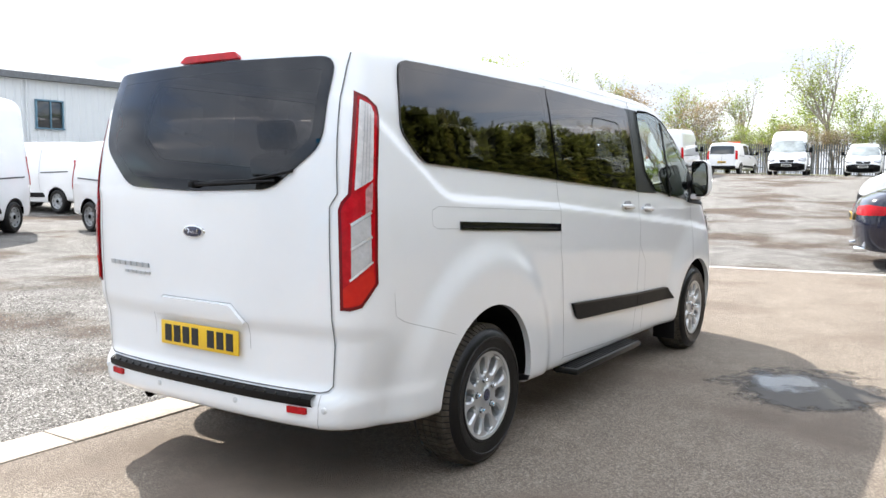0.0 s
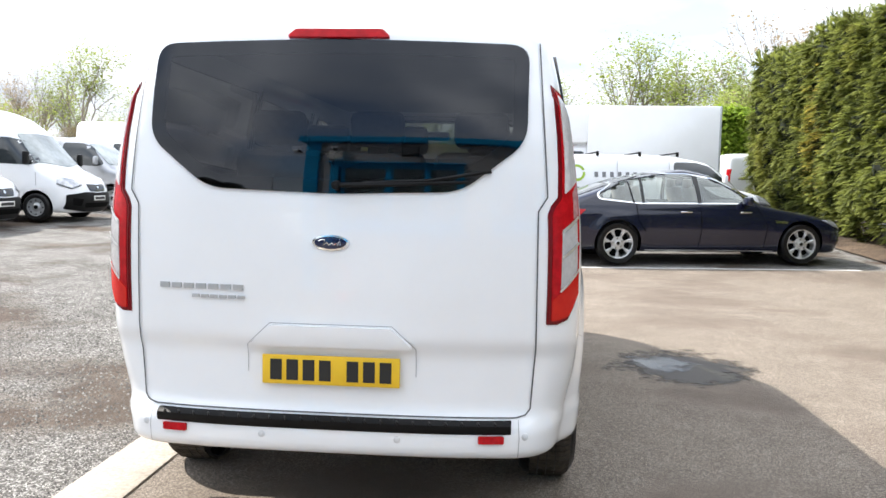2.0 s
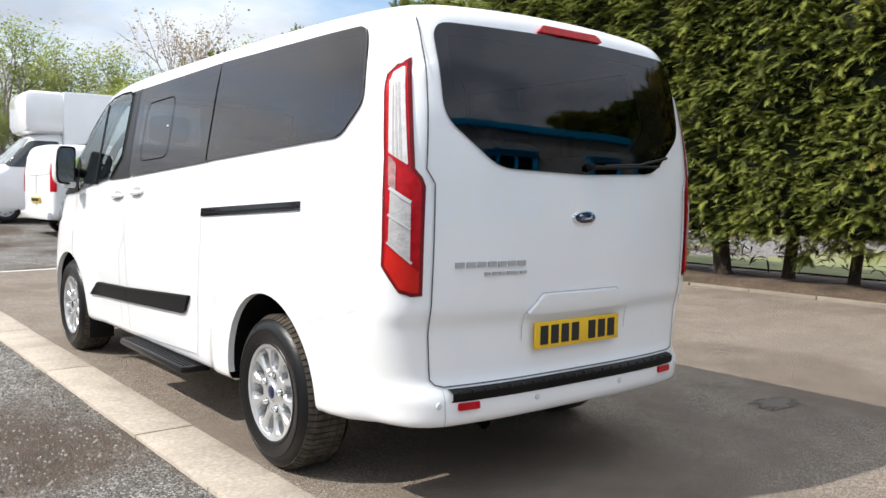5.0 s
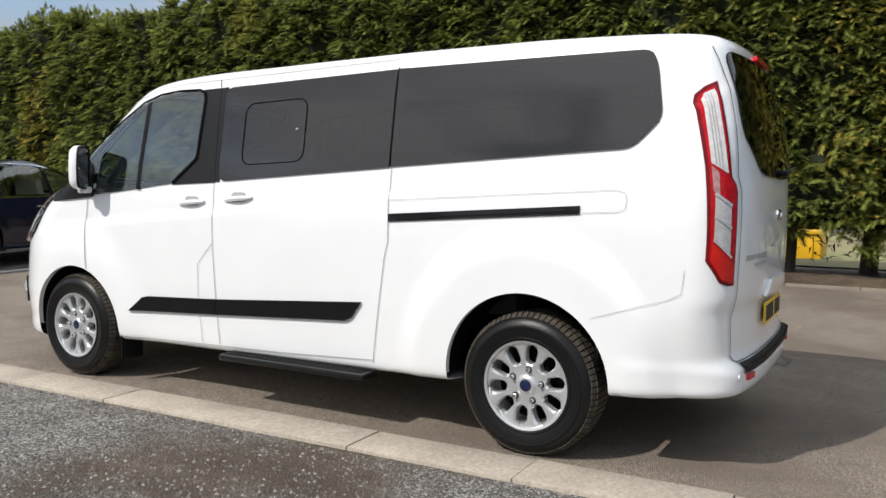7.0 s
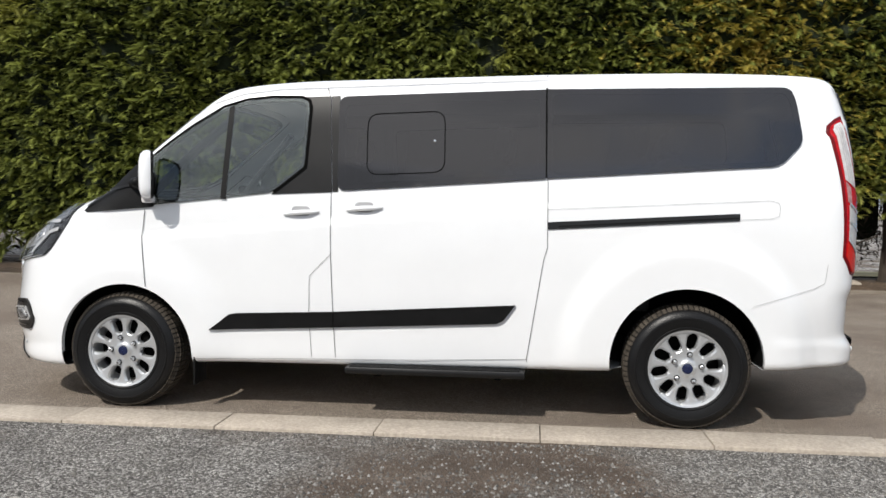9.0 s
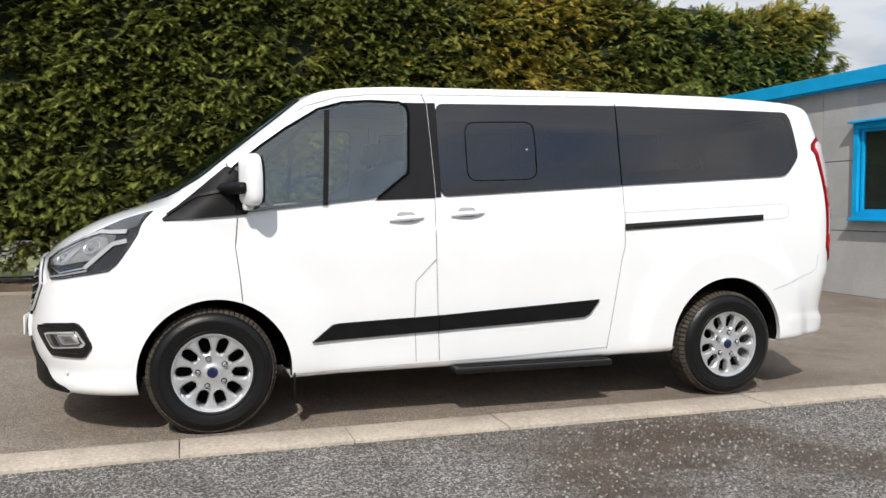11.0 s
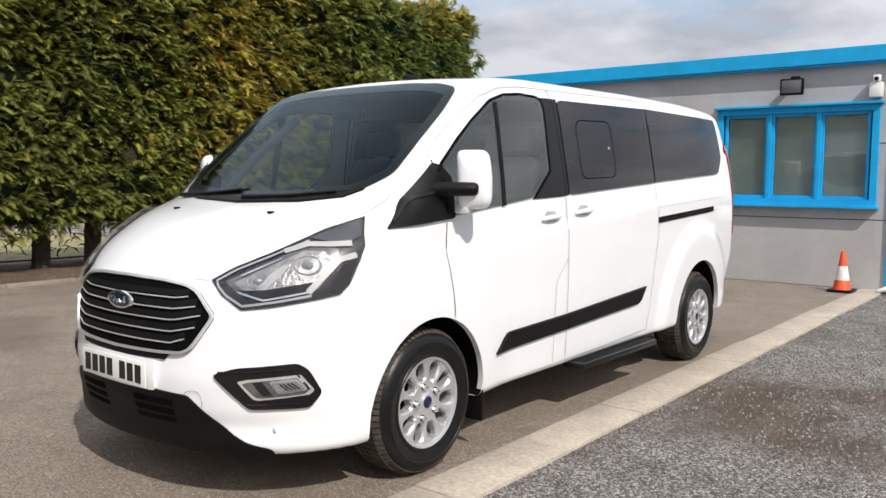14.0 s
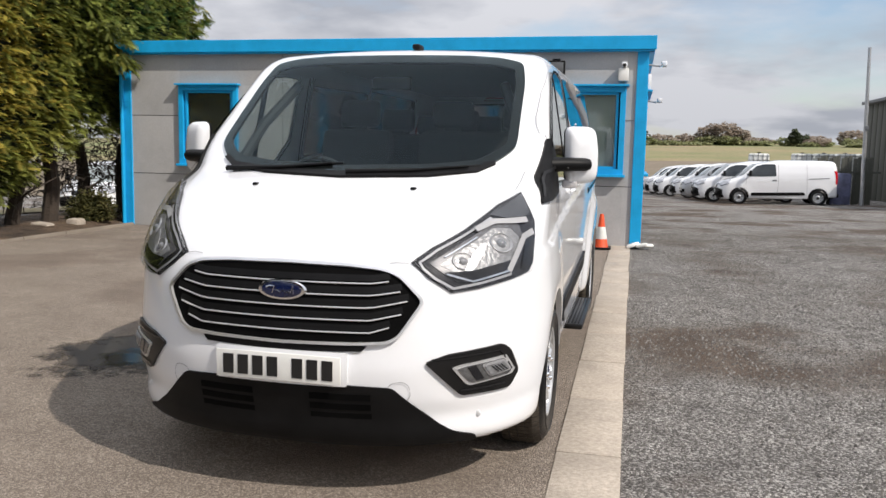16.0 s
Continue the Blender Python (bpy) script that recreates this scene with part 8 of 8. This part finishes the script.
def spring_tree(label, seed, height, spread, leaf, leaves, stems=1, name="tree"):
    """A tree in early spring: trunk, limbs, fine twigs and a thin veil of buds."""
    rn = random.Random(seed)
    big, fine, tips = [], [], []

    def grow(p, d, length, r, level):
        n = 4 if level < 3 else 3
        pts = [p.copy()]
        for i in range(n - 1):
            d = (d + Vector((rn.gauss(0, 0.13), rn.gauss(0, 0.13), rn.gauss(0.05, 0.09)))).normalized()
            p = p + d * length / (n - 1)
            pts.append(p.copy())
        (big if level < 2 else fine).append((pts, r, r * (0.62 if level < 3 else 0.3)))
        if level >= 3:
            tips.extend(pts[1:])
        if level == 4:
            return
        for k in range((5, 4, 4, 3)[level]):
            at = pts[-1] if k == 0 else pts[rn.randint(1, n - 1)] if level else pts[rn.randint(n - 2, n - 1)]
            ang, tilt = rn.uniform(0, 2 * math.pi), rn.uniform(0.35, 0.85) * spread
            if k == 0:
                tilt *= 0.35
            a = d.orthogonal().normalized()
            q = (a * math.cos(ang) + d.cross(a) * math.sin(ang)) * math.sin(tilt) + d * math.cos(tilt)
            q = (q + Vector((0, 0, 0.12))).normalized()
            grow(at, q, length * rn.uniform(0.56, 0.80), r * 0.55, level + 1)

    for s in range(stems):
        a = rn.uniform(0, 6.28)
        off = Vector((math.cos(a), math.sin(a), 0)) * (0.5 * (stems > 1))
        grow(off, Vector((off.x * 0.25, off.y * 0.25, 1)).normalized(), height * 0.33, height * (0.013 if stems == 1 else 0.008), 0)
    tr = thing(name, label, "tree", "bare trees round the yard")
    v, f = twigs(big, 7)
    mesh_fast("trunk", v, f, TWIG, tr)
    v, f = twigs(fine, 3)
    tagged(mesh_fast("branchwork", v, f, TWIG, tr), kind="stuff")
    rg = np.random.default_rng(seed)
    c = np.array([tuple(p) for p in tips])
    if leaves:
        c = c[rg.integers(0, len(c), leaves)] + rg.normal(0, 0.24, (leaves, 3))
        v, f = sprays(c, rg.normal(size=c.shape), rg, length=(0.08, 0.19), width=0.5, droop=0.2, simple=True)
        tagged(mesh_fast("crown", v, f, leaf, tr), kind="stuff")
    return tr


def plant(ob, x, y, turn, size, first=False):
    m = Matrix.Translation((x, y, float(ground_z(x, y)) - 0.1)) @ Matrix.Rotation(turn, 4, "Z") @ Matrix.Diagonal((size, size, size, 1))
    if first:
        ob.matrix_world = m
        return ob
    c = copy_thing(ob, Matrix.Identity(4))
    c.matrix_world = m
    return c


kinds = [spring_tree("tall bare tree with fine twigs before spring leaf", 3, 10.0, 0.8, BUD_B, 1100),
         spring_tree("tree with a thin veil of yellow-green spring leaf", 8, 8.6, 1.05, BUD_G, 2600),
         spring_tree("slender bare tree with pale green buds", 14, 9.6, 0.7, BUD_G, 1400),
         spring_tree("brown-budded spreading tree behind the fence", 21, 8.0, 1.1, BUD_B, 2600),
         spring_tree("low bushy tree in fresh green leaf", 33, 5.6, 1.15, BUD_G, 2400, 3)]
rt = random.Random(12)
spots = []
x = -46.0
while x < 34:
    spots.append((x + rt.uniform(-0.8, 0.8), 57.5 + rt.uniform(0, 7)))
    x += rt.uniform(1.3, 2.3)
x = -60.0
while x < 44:
    spots.append((x + rt.uniform(-1, 1), 69 + rt.uniform(0, 8)))
    x += rt.uniform(7.5, 10.5)
spots += [(-31.0, 36.5), (-29.0, 42.0), (-34.0, 45.0), (-26.5, 46.5), (-33.5, 39.5), (-24.0, 49.0), (-37.0, 47.5), (14.0, 40.0), (18.0, 34.0), (21.0, 44.0), (12.5, 46.5)]
planted = set()
low_row = [(-40 + 0.95 * i + rt.uniform(-0.5, 0.5), 56.2 + rt.uniform(0, 2.6)) for i in range(68)]
for x, y in spots:
    k = rt.choice((0, 1, 1, 1, 1, 2, 2, 3, 4, 4, 4))
    plant(kinds[k], x, y, rt.uniform(0, 6.28), rt.uniform(0.84, 1.12) * (0.95 if x < -22 else 1.3 if x > 1 else 1.0), k not in planted)
    planted.add(k)

for x, y in low_row:
    plant(kinds[rt.choice((1, 3, 4, 4))], x, y, rt.uniform(0, 6.28), rt.uniform(0.38, 0.62))

# palisade fence along the yard's far end
GALV = mat("palisade_steel", (0.13, 0.137, 0.137), 0.7, metal=0.3, vary=0.3, scale=2)
fence = thing("palisade_fence", "grey steel palisade fence along the yard's end", "fence")
fx0, fx1, fy = -34.0, 22.0, 54.6
pales = Geo()
x = fx0
while x < fx1:
    z = float(ground_z(x, fy))
    t = 0.068
    pales.add([(x - t / 2, fy, z + 0.08), (x + t / 2, fy, z + 0.08), (x + t / 2, fy, z + 1.95), (x, fy, z + 2.05), (x - t / 2, fy, z + 1.95),
               (x - t / 2, fy + 0.02, z + 0.08), (x + t / 2, fy + 0.02, z + 0.08), (x + t / 2, fy + 0.02, z + 1.95), (x, fy + 0.02, z + 2.05), (x - t / 2, fy + 0.02, z + 1.95)],
              [(0, 1, 2, 3, 4), (9, 8, 7, 6, 5), (0, 4, 9, 5), (1, 6, 7, 2), (2, 7, 8, 3), (3, 8, 9, 4)])
    x += 0.15
tagged(part("paling", pales, GALV, fence, smooth=False, fix=False), kind="stuff")
x = fx0
while x < fx1:
    z = float(ground_z(x, fy))
    part("post", Geo().box((x, fy + 0.07, z + 0.95), (0.09, 0.09, 1.95), 0.01), GALV, fence)
    for h in (0.42, 1.62):
        part("rail", Geo().box((x + 1.375, fy + 0.035, z + h), (2.75, 0.03, 0.05)), GALV, fence)
    x += 2.75


def sheet(name, x0, x1, y0, y1, nx, ny, up, material, label, category):
    """A strip of ground cover that follows the land."""
    g = Geo()
    for i in range(nx + 1):
        for j in range(ny + 1):
            x, y = x0 + (x1 - x0) * i / nx, y0 + (y1 - y0) * j / ny
            e = 0.0 if i in (0, nx) or j in (0, ny) else up
            g.v.append((x, y + 0.5 * noise.noise((x * 0.25, y * 0.1, 3)) * (j in (0, ny)), float(ground_z(x, y)) + e + 0.01))
    m = ny + 1
    g.f = [(i * m + j, (i + 1) * m + j, (i + 1) * m + j + 1, i * m + j + 1) for i in range(nx) for j in range(ny)]
    return solid(name, g, material, label, category, kind="structure", fix=False)


FIELD = mat("pasture", (0.135, 0.168, 0.055), 0.95, vary=0.95, scale=0.030, second=(0.29, 0.215, 0.125), fine=0.25, fine_scale=1.5)
DIRT = mat("bare_earth", (0.20, 0.155, 0.115), 0.95, vary=0.6, scale=0.15, second=(0.14, 0.125, 0.07), fine=0.2, fine_scale=2.0, bump=0.4, bump_scale=6)
sheet("grass_verge", -40, 26, 50.6, 58.5, 64, 6, 0.05, GRASS, "rough grass verge along the fence", "grass")
sheet("bank", 10.8, 34, -44, 9, 24, 40, 0.06, FIELD, "green grass bank behind the hedge", "grass")
sheet("earth_strip", -120, 90, -112, -53, 42, 12, 0.10, DIRT, "brown strip of bare earth", "ground")
sheet("field", -420, 380, -602, -112, 80, 49, 0.10, FIELD, "flat green field reaching to the trees", "field")

# far woods
rg = np.random.default_rng(40)
# brown bare wood, lightened so that its colour carries the distant haze
FARB = leaf_mat("far_bare_hazed", (0.31, 0.255, 0.205), (0.43, 0.37, 0.31), (0.36, 0.33, 0.23), 0.02)
FARG = leaf_mat("far_hedge_leaf", (0.17, 0.185, 0.09), (0.36, 0.37, 0.19), (0.38, 0.31, 0.19), 0.03)
FARD = leaf_mat("far_fir", (0.06, 0.075, 0.045), (0.12, 0.14, 0.085), (0.02, 0.03, 0.015), 0.05)


def far_wood(name, crowns, leaf, label):
    """Distant crowns as clouds of small clumps over short trunks."""
    cs = []
    for x, y, w, h in crowns:
        n = int(120 + 24 * w * h)
        z = float(ground_z(x, y))
        q = rg.normal(size=(n, 3))
        q /= np.linalg.norm(q, axis=1, keepdims=True)
        q *= (0.55 + 0.45 * rg.random(n) ** 0.5)[:, None]
        lump = 1 + 0.22 * np.sin(q[:, 0] * 5 + x) * np.cos(q[:, 2] * 6 + y)
        q *= lump[:, None]
        cs.append(np.stack([x + q[:, 0] * w / 2, y + q[:, 1] * w / 2, z + h * (0.52 + 0.5 * q[:, 2])], 1))
    c = np.concatenate(cs)
    v, f = sprays(c, rg.normal(size=c.shape), rg, length=(0.55, 1.25), width=0.45, droop=0.1, simple=True)
    ob = thing(name, label, "trees", kind="stuff")
    tagged(mesh_fast("clumps", v, f, leaf, ob), kind="stuff")
    return ob


brown, green, dark = [], [], []
x = -190.0
while x < 170:
    y = -258 + rg.uniform(-12, 12)
    (brown if rg.random() < 0.55 else green).append((x, y, rg.uniform(6, 11), rg.uniform(2.0, 3.4)))
    green.append((x + rg.uniform(-3, 3), -246 + rg.uniform(-4, 4), rg.uniform(5, 9), rg.uniform(1.1, 1.9)))
    x += rg.uniform(4.5, 7.5)
brown += [(-27.0, -249, 8, 6.6), (-22.5, -251, 7, 5.8), (-31.5, -250, 7, 5.2), (-70, -252, 10, 4.6), (-64, -255, 9, 4.8)]
dark += [(-48.0, -247, 5.0, 3.6), (-46.0, -246, 3.2, 5.0), (-2.0, -250, 8, 4.4), (4, -252, 7, 4.2)]
far_wood("far_bare_trees", brown, FARB, "far line of bare brown trees")
far_wood("far_hedgerow", green, FARG, "far dull green hedgerow beyond the field")
far_wood("far_firs", dark, FARD, "dark firs in the far tree line")

# warehouse beyond the west row
CORR = mat("pale_sheeting", (0.66, 0.69, 0.71), 0.5, vary=0.12, scale=0.6, second=(0.55, 0.58, 0.60))
ROOFD = mat("dark_roof_edge", (0.13, 0.14, 0.15), 0.6, vary=0.2)
BLUEW = mat("blue_grey_frame", (0.10, 0.20, 0.27), 0.45, vary=0.1)
wh = thing("warehouse", "pale ribbed metal warehouse with a dark roof edge", "building")
wx, wy0, wy1, wz0, wz1 = -38.5, 6.0, 33.5, 0.2, 6.15
prof = []
y = wy0
while y < wy1:
    prof += [(wx, y), (wx, y + 0.24), (wx + 0.035, y + 0.28), (wx + 0.035, y + 0.36), (wx, y + 0.40)]
    y += 0.40
g = Geo()
g.v = [(px, py, wz0) for px, py in prof] + [(px, py, wz1) for px, py in prof]
n_ = len(prof)
g.f = [(i, i + 1, n_ + i + 1, n_ + i) for i in range(n_ - 1)]
part("sheeting", g, CORR, wh, smooth=False)
part("wall_core", Geo().box((wx - 8.05, (wy0 + wy1) / 2, (wz0 + wz1) / 2), (16.0, wy1 - wy0, wz1 - wz0)), CORR, wh)
rf = Geo()
rf.add([(wx + 0.35, wy0 - 0.3, wz1 - 0.05), (wx + 0.35, wy1 + 0.3, wz1 - 0.05), (wx + 0.35, wy1 + 0.3, wz1 + 0.28), (wx + 0.35, wy0 - 0.3, wz1 + 0.28), (wx - 8, wy0 - 0.3, wz1 + 1.2), (wx - 8, wy1 + 0.3, wz1 + 1.2), (wx - 16.4, wy0 - 0.3, wz1), (wx - 16.4, wy1 + 0.3, wz1)],
       [(0, 1, 2, 3), (3, 2, 5, 4), (4, 5, 7, 6), (0, 3, 4, 6), (1, 7, 5, 2), (0, 6, 7, 1)])
part("roof", rf, ROOFD, wh, smooth=False)
ww = thing("window", "blue-framed window in the sheet wall", "")
ww.parent = wh
for nm, c, s, mt in (("sill", (wx + 0.08, 21.75, 3.63), (0.16, 1.62, 0.07), BLUEW), ("head", (wx + 0.07, 21.75, 5.09), (0.12, 1.56, 0.08), BLUEW), ("jamb", (wx + 0.07, 21.01, 4.36), (0.12, 0.08, 1.46), BLUEW), ("jamb", (wx + 0.07, 22.49, 4.36), (0.12, 0.08, 1.46), BLUEW), ("mullion", (wx + 0.07, 21.8, 4.36), (0.10, 0.07, 1.40), BLUEW), ("pane", (wx + 0.045, 21.75, 4.36), (0.012, 1.44, 1.40), FARGLASS)):
    part(nm, Geo().box(c, s, 0.008), mt, ww)
part("downpipe", Geo().tube([(wx + 0.10, 20.5, wz0), (wx + 0.10, 20.5, wz1)], 0.05, 8), CORR, wh)

# clipped hedge and growth beyond the trucks
far_hedge = thing("far_hedge", "bright yellow-green clipped hedge beyond the trucks", "hedge")
rg2 = np.random.default_rng(77)
n = 16000
hy, hz = rg2.uniform(27, 44, n), rg2.uniform(0.3, 3.4, n)
hc = np.stack([8.2 + 0.15 * np.sin(hy * 2.1) + rg2.exponential(0.06, n), hy, hz + ground_z(8.0, hy)], 1)
hn = np.tile((-1.0, 0, 0.15), (n, 1))
n2 = 9000
hx2, hz2 = rg2.uniform(8.2, 10.4, n2), rg2.uniform(0.3, 3.4, n2)
hc = np.concatenate([hc, np.stack([hx2, 27 + rg2.normal(0, 0.1, n2), hz2 + float(ground_z(8, 27))], 1), np.stack([rg2.uniform(8.2, 10.4, n2), rg2.uniform(27, 44, n2), np.full(n2, 3.5)], 1) + np.stack([0 * hx2, 0 * hx2, rg2.normal(0, 0.1, n2) + 0.7], 1)])
hn = np.concatenate([hn, np.tile((0, -1.0, 0.15), (n2, 1)), np.tile((0, 0, 1.0), (n2, 1))])
v, f = sprays(hc, hn, rg2, length=(0.16, 0.34))
BRIGHT = leaf_mat("bright_leaf", (0.14, 0.22, 0.02), (0.34, 0.46, 0.05), (0.34, 0.36, 0.05), 0.4)
tagged(mesh_fast("foliage", v, f, BRIGHT, far_hedge), kind="stuff")
# dark box added inside, painted as the far hedge's inner shade
part("shade_core", Geo().box((9.4, 35.5, 2.4), (2.0, 16.6, 3.6), 0.3), CORE, far_hedge)

# row of vans behind the cabin
connect = make_van("white compact panel van with black side trim", wb=3.06, foh=0.88, roh=0.75, w=0.91, h=1.84, category="van")
stand(connect, -8.70, -29.75, 0)
rowv = ((-7.9, -32.4, 2), (-7.2, -38.3, 1), (-6.4, -41.6, 3), (-6.0, -45.0, 0), (-5.7, -48.0, 2), (-12.4, -35.2, 1))
for x, y, a in rowv[:5]:
    again(connect, x, y, a)
stand(make_van("silver compact van with body-coloured bumper", wb=3.06, foh=0.88, roh=0.75, w=0.91, h=1.80, paint=SILVER, bumper=SILVER, rear_window=True), -7.55, -35.2, 2)
again(mid_van, -8.6, -51.0, 4, "white panel van with a roof rack at the row's end")
again(crew_van, 17.0, -20.4, 100, "white crew van parked below the grass bank")

# stacked liquid tanks
TANKW = mat("tank_plastic", (0.72, 0.73, 0.70), 0.5, vary=0.15, scale=2)
tank = thing("liquid_tank", "white plastic tank in a steel cage on a pallet", "tank", "stacked tanks")
part("bottle", Geo().box((0, 0, 0.66), (0.98, 1.14, 0.98), 0.10), TANKW, tank)
part("pallet", Geo().box((0, 0, 0.07), (1.0, 1.2, 0.14), 0.01), GALV, tank)
for k in range(4):
    part("cage_hoop", Geo().box((0, 0, 0.30 + 0.24 * k), (1.02, 1.18, 0.025), 0.004), GALV, tank)
for k in range(4):
    part("cage_bar", Geo().box((-0.375 + 0.25 * k, 0.59, 0.66), (0.022, 0.02, 1.0)), GALV, tank)
part("cap", Geo().lathe([(0.001, 0.06), (0.10, 0.06), (0.11, 0.0)], 16, "z", (0, 0, 1.15)), UNDER, tank)
first = True
for i in range(8):
    for lvl in range(2):
        if i == 1 and lvl:
            continue
        x, y = -8.3 - 1.12 * i + rt.uniform(-0.05, 0.05), -42.6 - rt.uniform(0, 0.4)
        m = Matrix.Translation((x, y, float(ground_z(x, y)) + 0.15 + 1.18 * lvl)) @ Matrix.Rotation(rt.uniform(-0.05, 0.05), 4, "Z")
        if first:
            tank.matrix_world = m
            first = False
        else:
            copy_thing(tank, Matrix.Identity(4)).matrix_world = m
plinth = solid("tank_base", Geo().box((-12.2, -42.8, -0.87), (9.4, 2.0, 0.34), 0.02), CONCRETE, "low concrete base under the tanks", "base")

# shed, lean-to fence and pole at the yard's south-west side
OLIVE = mat("olive_sheeting", (0.060, 0.063, 0.052), 0.7, vary=0.4, scale=0.8, second=(0.10, 0.095, 0.07))
TARP = mat("blue_tarpaulin", (0.10, 0.11, 0.19), 0.6, vary=0.4, scale=3)
shed = thing("shed", "dark olive sheet-metal shed", "shed")
g = Geo()
for k in range(21):
    g.box((-13.4, -40.6 + 0.9 * k, 1.75), (0.06, 0.80, 5.2), 0.015)
part("shed_wall", Geo().box((-15.6, -31.6, 1.75), (4.3, 18.9, 5.2), 0.02), OLIVE, shed)
tagged(part("wall_rib", g, OLIVE, shed), kind="stuff")
part("roof", Geo().box((-15.6, -31.6, 4.43), (5.0, 19.6, 0.16), 0.03), ROOFD, shed)
screen_fence = thing("screen_fence", "dark board fence beside the shed", "fence")
for k in range(14):
    part("board", Geo().box((-9.05 - 0.16 * k + 0.02 * (k % 3), -30.9 - 0.02 * (k % 2), 0.48 + 0.05 * (k % 3)), (0.14, 0.03, 2.0), 0.006), OLIVE, screen_fence)
part("rail", Geo().box((-10.2, -30.86, 0.9), (2.6, 0.05, 0.08)), OLIVE, screen_fence)
tarp = Geo().box((-9.9, -30.55, 0.15), (0.8, 0.3, 1.4), 0.12)
tarp.v = [(a + 0.05 * noise.noise((a * 4, b, c * 4)), b + 0.05 * noise.noise((c * 5, a, 1)), c) for a, b, c in tarp.v]
solid("folded_tarpaulin", tarp, TARP, "folded blue-grey tarpaulin against the fence", "tarpaulin")
pole = thing("lamp_pole", "tall pale steel pole with a small bracket", "pole")
pz = float(ground_z(-10.2, -29.2))
part("mast", Geo().tube([(-10.45, -29.3, pz), (-10.30, -29.3, 5.9)], [0.085, 0.06], 12), STEEL, pole)
part("bracket", Geo().box((-10.40, -29.2, 2.7), (0.12, 0.16, 0.18), 0.02), ROOFD, pole)

# at the hedge's end: a young conifer, stones, and yellow skips beyond the trunks
shrub = thing("young_conifer", "small spreading young conifer at the hedge's end", "shrub")
n = 3600
q = rg2.normal(size=(n, 3))
q /= np.linalg.norm(q, axis=1, keepdims=True)
rad = 0.38 * (0.35 + 0.65 * rg2.random(n) ** 0.5) * (1 + 0.3 * np.sin(np.arctan2(q[:, 1], q[:, 0]) * 5))
sc = np.stack([q[:, 0] * rad + 7.9, q[:, 1] * rad - 5.35, np.abs(q[:, 2]) * rad * 1.15 + 0.10], 1)
v, f = sprays(sc, q + np.array((0, 0, 0.3)), rg2, length=(0.05, 0.12), width=0.22)
SHRUBL = leaf_mat("shrub_leaf", (0.030, 0.036, 0.014), (0.15, 0.14, 0.05), (0.16, 0.10, 0.04), 1.5)
tagged(mesh_fast("foliage", v, f, SHRUBL, shrub), kind="stuff")
part("trunk", Geo().tube([(7.9, -5.35, 0.0), (7.9, -5.35, 0.5)], [0.03, 0.01], 8), BARK, shrub)
for x, y, s in ((8.1, -5.95, (0.34, 0.28, 0.36)), (7.75, -4.7, (0.26, 0.2, 0.16)), (7.9, -4.1, (0.3, 0.24, 0.12))):
    st = Geo().box((x, y, s[2] * 0.4 + 0.03), s, min(s) * 0.3)
    st.v = [(a + 0.03 * noise.noise((a * 6, b * 6, c * 6)), b + 0.03 * noise.noise((b * 6, c * 6, a)), c + 0.02 * noise.noise((c * 6, a * 6, b))) for a, b, c in st.v]
    solid("stone", st, CONCRETE, "rough pale stone at the bed's edge", "stone", group="edge stones")
SKIPY = mat("skip_yellow", (0.72, 0.42, 0.015), 0.5, vary=0.2, scale=2, second=(0.55, 0.30, 0.01))
sk = thing("skip", "yellow steel skip standing behind the hedge", "skip")
z = float(ground_z(15.6, 1.4)) + 0.04
part("body", Geo().box((15.6, 1.4, z + 0.34), (1.6, 2.9, 0.58), 0.03), SKIPY, sk)
part("rim", Geo().box((15.6, 1.4, z + 0.65), (1.68, 3.0, 0.08), 0.015), SKIPY, sk)
for k in range(4):
    part("rib", Geo().box((14.78, 0.15 + 0.83 * k, z + 0.33), (0.06, 0.08, 0.55), 0.01), SKIPY, sk)
for yy in (0.5, 2.4):
    part("skid", Geo().box((15.6, yy, z), (1.4, 0.12, 0.12), 0.01), UNDER, sk)
